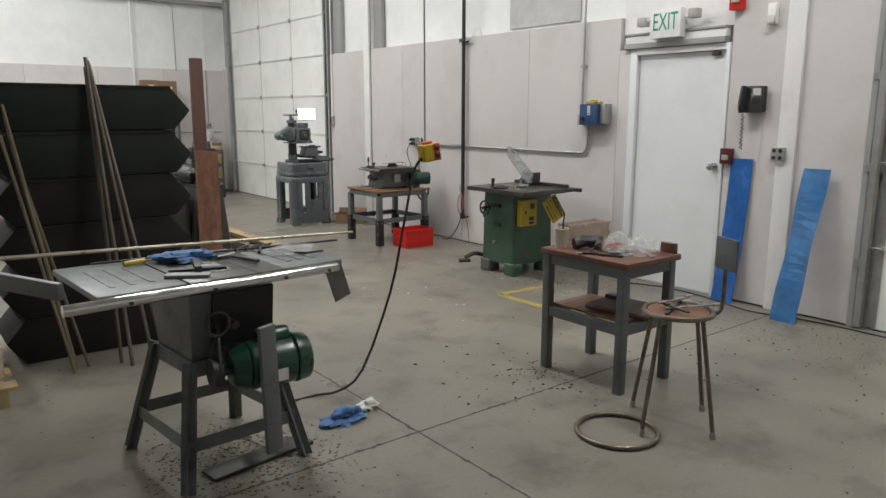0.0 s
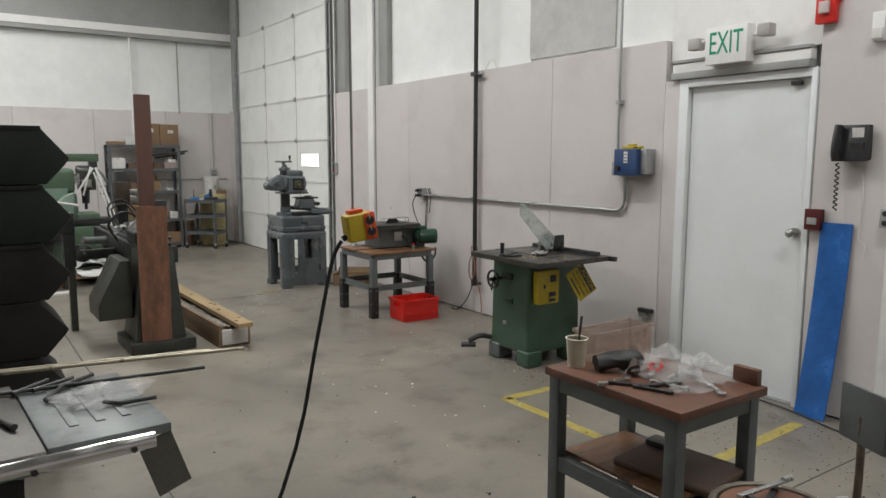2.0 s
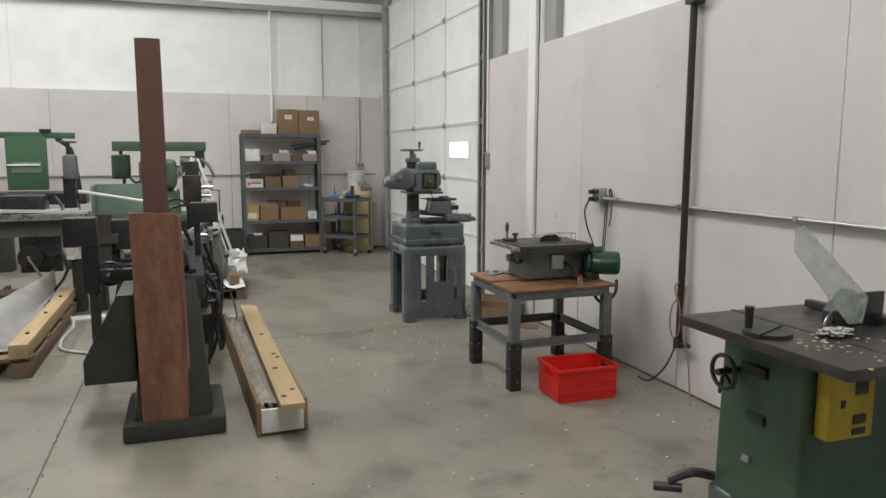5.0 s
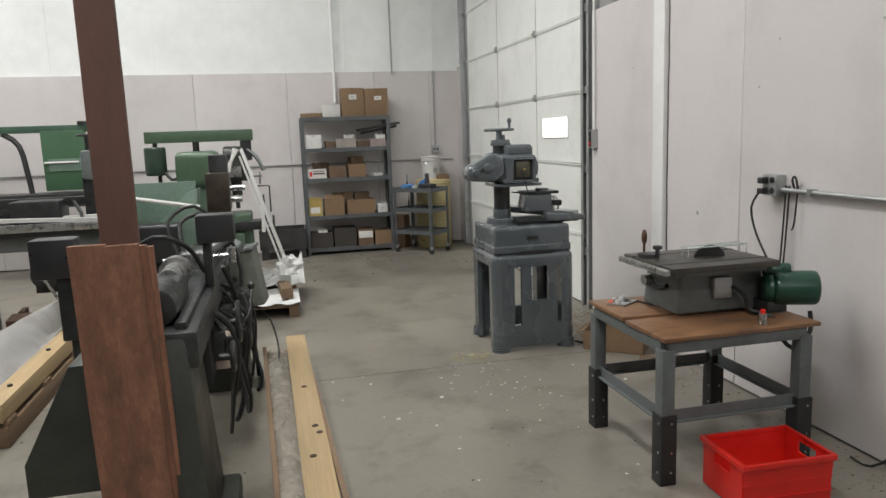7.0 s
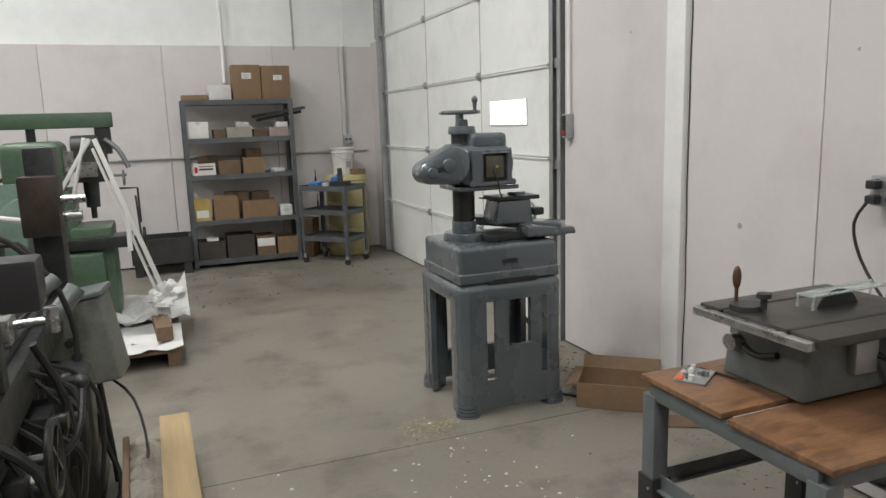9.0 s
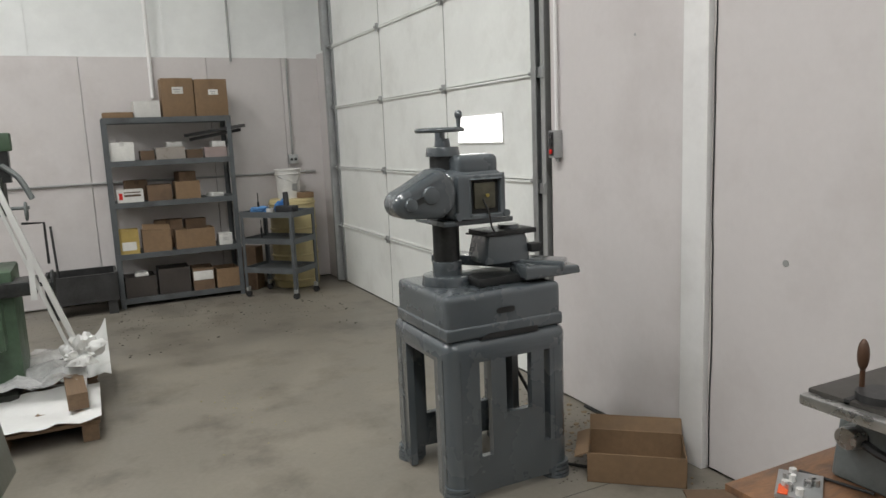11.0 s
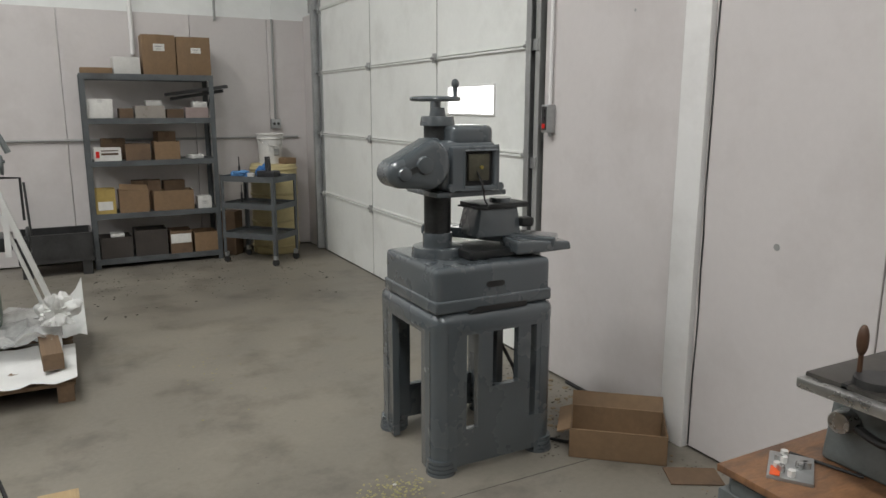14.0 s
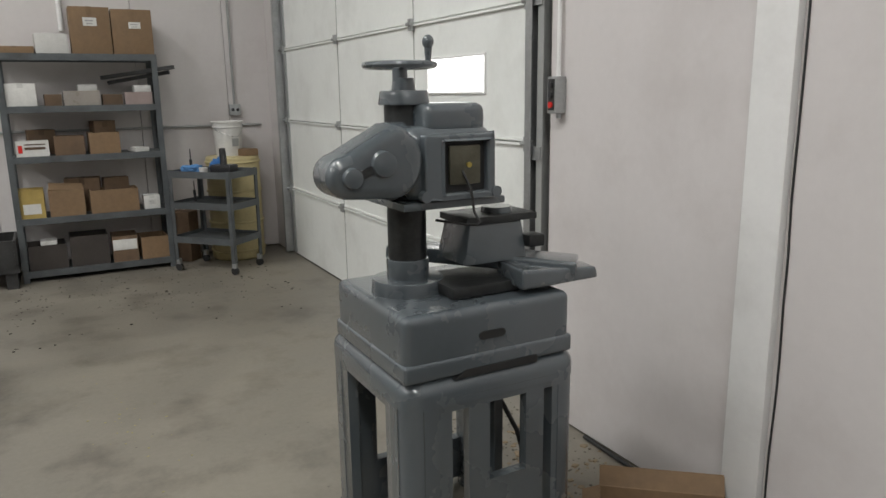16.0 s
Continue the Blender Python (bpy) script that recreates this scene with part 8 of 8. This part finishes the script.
    st = Shape().bar((3.36, 11.62, 1.46), (3.69, 11.62, 0.40), 0.035, 0.03).bar((3.34, 11.66, 1.40), (3.64, 11.66, 0.40), 0.022, 0.02).bar((3.33, 11.62, 1.46), (3.12, 11.65, 1.12), 0.03, 0.025).bar((3.30, 11.62, 1.47), (3.20, 11.64, 1.10), 0.024, 0.02)
    s_ = solo("wrapped_strut", st.bevel(0.004), mp, "white wrapped strut slanting down to the pallet", "strut")
    part("tape_tail", Shape().box(3.50, 3.53, 11.60, 11.605, 0.70, 0.98).rough_up(0.02, 9), mp, s_)
    part("foot_wrap", Shape().crumple(0.075, 1.2, 0.9, 1.2, 31, 0.5, c=(3.70, 11.62, 0.30)), mp, s_)
    # clutter to the west of the machines
    w = thing("timber_skid", "rough skid of dirty timber beams", "skid", pose(1.95, 9.95, 0))
    for xx in (-0.36, -0.02, 0.20):
        part("beam", rbox(xx - 0.06, xx + 0.06, -1.10, 1.02, 0.0, 0.11, 0.006), M_OLDWOOD, w)
    for j in range(4):
        part("cross_board", rbox(-0.44, 0.26, -1.08 + j * 0.62, -0.95 + j * 0.62, 0.11, 0.14, 0.004), M_OLDWOOD, w)
    part("top_beam", rbox(0.13, 0.25, -1.12, 1.10, 0.14, 0.24, 0.008), M_PINE, w, "pale top beam")
    for j in range(3):
        part("bolt_head", Shape().cyl((0.19, -0.8 + 0.7 * j, 0.24), (0.19, -0.8 + 0.7 * j, 0.252), 0.014, seg=8), M_MACHDARK, w)
    s = Shape()
    nx, ny = 10, 26
    gr = []
    for j in range(ny + 1):
        v = j / ny
        wid = 0.52 * (1 - v ** 2.2) + 0.02
        gr.append([s.bm.verts.new((0.09 - wid * (1 - i / nx), -0.95 + 2.0 * v, 0.15 + 0.13 * math.sin(math.pi * min(1.0, i / nx * 1.1)) * (0.5 + v) + 0.08 * v + 0.03 * noise.noise(Vector((i * 0.35, j * 0.3, 2.2))))) for i in range(nx + 1)])
    for j in range(ny):
        for i in range(nx):
            s.bm.faces.new((gr[j][i], gr[j][i + 1], gr[j + 1][i + 1], gr[j + 1][i]))
    bmesh.ops.solidify(s.bm, geom=s.bm.faces[:], thickness=0.006)
    solo("white_sheet", s, mat("dirty_white_sheet", (0.52, 0.51, 0.49), 0.6, var=0.08, scale=5, bump=0.08, stain=(0.34, 0.31, 0.28), stain_amt=0.6, stain_scale=4), "dirty white sheet bent over the timber skid", "sheet", pose(1.95, 9.95, 0))
    solo("white_strap", Shape().tube([(1.90, 10.9, 0.26), (2.24, 10.5, 0.03), (2.24, 9.9, 0.012), (2.28, 9.55, 0.012), (2.42, 9.40, 0.012), (2.58, 9.28, 0.012)], 0.011, 8), M_PAPER, "white strap lying loose on the floor", "strap")
    solo("pale_board", rbox(-0.40, 0.38, -0.06, 0.10, 0.0, 0.03, 0.006).rough_up(0.006, 6), M_PAPER, "pale wrapped board lying before the machine cabinet", "board", pose(2.52, 10.62, 0.0, 0, 0, 6))
    r = Shape()
    rnd = random.Random(21)
    for _ in range(26):
        a, b = rnd.uniform(-0.5, 0.4), rnd.uniform(0.3, 1.3)
        r.box(a, a + rnd.uniform(0.04, 0.16), b, b + rnd.uniform(0.04, 0.16), 0.0, rnd.uniform(0.03, 0.12), pose(0, 0, 0, rnd.uniform(-10, 10), 0, 0))
    solo("scrap_heap", r, mat("rusty_scrap", (0.12, 0.075, 0.055), 0.6, 0.3, var=0.3, scale=10), "low heap of rusty machine scrap", "scrap", pose(1.45, 9.9, 0.0), kind="stuff")
    solo("red_part", rbox(-0.2, 0.1, -0.04, 0.04, 0, 0.08, 0.01), M_RED, "red painted metal part on the scrap", "part", pose(1.50, 10.55, 0.12, 0, 0, 12))
    p2 = thing("pallet", "wooden pallet with wrapped bundle by the tray stack", "pallet", pose(0.72, 5.15, 0))
    for xx in (-0.25, 0.2):
        part("runner", rbox(xx - 0.05, xx + 0.05, -0.4, 0.5, 0.0, 0.09, 0.004), M_PINE, p2)
    for k in range(4):
        part("deck_board", rbox(-0.32, 0.30, -0.4 + k * 0.26, -0.28 + k * 0.26, 0.09, 0.11, 0.003), M_PINE, p2)
    solo("wrapped_bundle", Shape().box(-0.28, 0.26, -0.3, 0.4, 0.0, 0.22).bevel(0.06, 3).rough_up(0.03, 7), film("bundle_film", (0.5, 0.42, 0.33), 0.8, 0.15), "film-wrapped bundle on the pallet", "bundle", pose(0.72, 5.15, 0.11))


# ---- floor marks and litter ----
def build_floor_litter():
    for i, (a, b) in enumerate((((4.755, 4.945), (5.42, 4.915)), ((4.755, 4.945), (4.79, 3.60)), ((4.95, 3.54), (5.95, 3.585)))):
        s = Shape().bar((*a, 0.0006), (*b, 0.0006), 0.075, 0.0012)
        solo("floor_line_%d" % (i + 1), s, M_YELLOW, "worn yellow line painted on the floor", "line", kind="structure")
    wh = mat("white_chip", (0.62, 0.61, 0.58), 0.7, var=0.1)
    dk = mat("dark_chip", (0.04, 0.035, 0.03), 0.8, var=0.2)
    ys = mat("yellow_dust", (0.34, 0.31, 0.16), 0.85, var=0.2)
    tn = mat("tan_chip", (0.26, 0.2, 0.13), 0.85, var=0.2)
    solo("paper_chips", sprinkle(3.9, 5.9, 4.4, 9.6, 0.0005, 80, 0.004, 0.015, 31), wh, "white paper scraps scattered on the floor", "litter", kind="stuff")
    solo("paper_chips", sprinkle(4.5, 5.3, 8.4, 9.5, 0.0005, 40, 0.003, 0.011, 32, True), wh, "white paper scraps scattered by the grinder", "litter", kind="stuff")
    solo("metal_chips", sprinkle(2.9, 4.0, 2.6, 4.2, 0.0005, 55, 0.004, 0.015, 33, True), dk, "dark chips scattered on the floor", "litter", kind="stuff")
    solo("metal_chips", sprinkle(1.0, 5.9, 0.8, 9.5, 0.0005, 220, 0.002, 0.009, 34), dk, "dark crumbs scattered over the floor", "litter", kind="stuff")
    solo("metal_chips", sprinkle(4.3, 6.0, 1.2, 4.4, 0.0005, 120, 0.003, 0.013, 35), dk, "dark crumbs near the door", "litter", kind="stuff")
    solo("wood_chips", sprinkle(5.2, 6.15, 4.3, 5.6, 0.0005, 160, 0.004, 0.018, 36), tn, "tan sawdust and chips round the green saw", "litter", kind="stuff")
    solo("wood_chips", sprinkle(5.9, 6.18, 5.6, 10.3, 0.0005, 160, 0.003, 0.014, 37), tn, "tan dust along the foot of the wall", "litter", kind="stuff")
    solo("wood_chips", sprinkle(1.3, 2.2, 2.9, 4.0, 0.0005, 180, 0.003, 0.016, 38, True), tn, "sawdust under the table saw", "litter", kind="stuff")
    solo("yellow_dust", sprinkle(4.70, 5.05, 9.38, 9.68, 0.0005, 220, 0.002, 0.010, 39, True), ys, "yellowish dust on the floor by the grinder", "litter", kind="stuff")
    solo("yellow_dust", sprinkle(4.2, 4.7, 10.3, 12.2, 0.0005, 40, 0.002, 0.009, 40, True), ys, "yellowish flakes on the floor", "litter", kind="stuff")
    dirt = mat("floor_dirt", (0.105, 0.09, 0.068), 0.9, var=0.25, scale=9)
    dust = mat("grey_brown_dust", (0.165, 0.14, 0.095), 0.95, var=0.2, scale=9)
    for k, (x0, x1, y0, y1, n, a, b, m, lb) in enumerate((
            (1.25, 2.25, 2.75, 4.05, 900, 0.002, 0.010, dust, "fine yellowish sawdust spread under the table saw"),
            (1.3, 2.1, 2.8, 3.8, 110, 0.003, 0.013, dirt, "dark dirt clods under the table saw"),
            (5.25, 6.1, 1.9, 4.3, 700, 0.0015, 0.007, dirt, "dark grit gathered along the wall by the door"),
            (3.35, 3.95, 3.0, 3.6, 110, 0.002, 0.011, dirt, "dark clods by the small workbench"),
            (5.0, 6.15, 4.2, 5.7, 700, 0.002, 0.010, dust, "brown sawdust round the cabinet saw"),
            (5.55, 6.15, 9.45, 10.6, 450, 0.002, 0.009, dirt, "dark grit behind the grinder"),
            (5.85, 6.17, 5.2, 9.2, 600, 0.0015, 0.006, dirt, "dark grit along the foot of the wall"),
            (3.0, 5.9, 13.2, 14.8, 500, 0.0015, 0.008, dirt, "dark grit on the floor by the shelf"))):
        solo("floor_dirt", sprinkle(x0, x1, y0, y1, 0.0006, n, a, b, 60 + k, k in (0, 1, 3, 4)), m, lb, "dirt", kind="stuff")
    # ragged dirt along the floor joints
    rnd = random.Random(77)
    jd = Shape()
    for k in range(260):
        along = k < 150
        u = rnd.uniform(1.2, 9.0) if along else rnd.uniform(1.0, 4.6)
        x, y = (2.548 + rnd.gauss(0, 0.006), u) if along else (u, 3.134 + rnd.gauss(0, 0.007))
        r = rnd.uniform(0.004, 0.013)
        lo = [(x + r * rnd.uniform(0.5, 1.2) * (0.6 if along else 2.0) * math.cos(q), y + r * rnd.uniform(0.5, 1.2) * (2.0 if along else 0.6) * math.sin(q), 0.0006) for q in (0.2, 1.4, 2.5, 3.6, 5.0)]
        jd.hull(lo, [(0.7 * a + 0.3 * x, 0.7 * b + 0.3 * y, 0.0022) for a, b, _ in lo])
    solo("joint_dirt", jd, M_JOINT, "ragged dark dirt along the floor joints", "dirt", kind="stuff")
    solo("debris", sprinkle(5.6, 6.15, 9.5, 10.4, 0.0005, 150, 0.004, 0.022, 41), tn, "debris on the floor behind the grinder", "litter", kind="stuff")
    solo("debris", sprinkle(3.9, 5.9, 12.6, 14.6, 0.0005, 120, 0.003, 0.014, 42), dk, "dark crumbs on the floor by the shelf", "litter", kind="stuff")


# ---- roof strip lights ----
def build_fixtures():
    first = None
    em = emit("lit_tube", (1.0, 0.97, 0.92), 6.0)
    for x, y in LAMPS:
        if first is None:
            first = thing("strip_light", "white fluorescent strip light under the roof", "light", pose(x, y, 5.34), "roof strip lights")
            part("tray", rbox(-0.17, 0.17, -1.22, 1.22, 0.0, 0.06, 0.006), M_WHITE, first)
            for dx in (-0.08, 0.08):
                part("tube", Shape().cyl((dx, -1.18, -0.016), (dx, 1.18, -0.016), 0.013, seg=10), em, first)
            part("hanger", Shape().cyl((0, -0.9, 0.06), (0, -0.9, ZC - 5.34), 0.005, seg=6).cyl((0, 0.9, 0.06), (0, 0.9, ZC - 5.34), 0.005, seg=6), M_GALV, first)
        else:
            copy_thing(first, pose(x, y, 5.34))


build_grinder()
build_cabinet_saw()
build_saw_bench()
build_shelf()
build_cart()
build_bench_and_stool()
build_contractor_saw()
build_pendant()
build_wall_fittings()
build_stack()
build_timber()
build_lathe()
build_back_machines()
build_fixtures()
build_floor_litter()
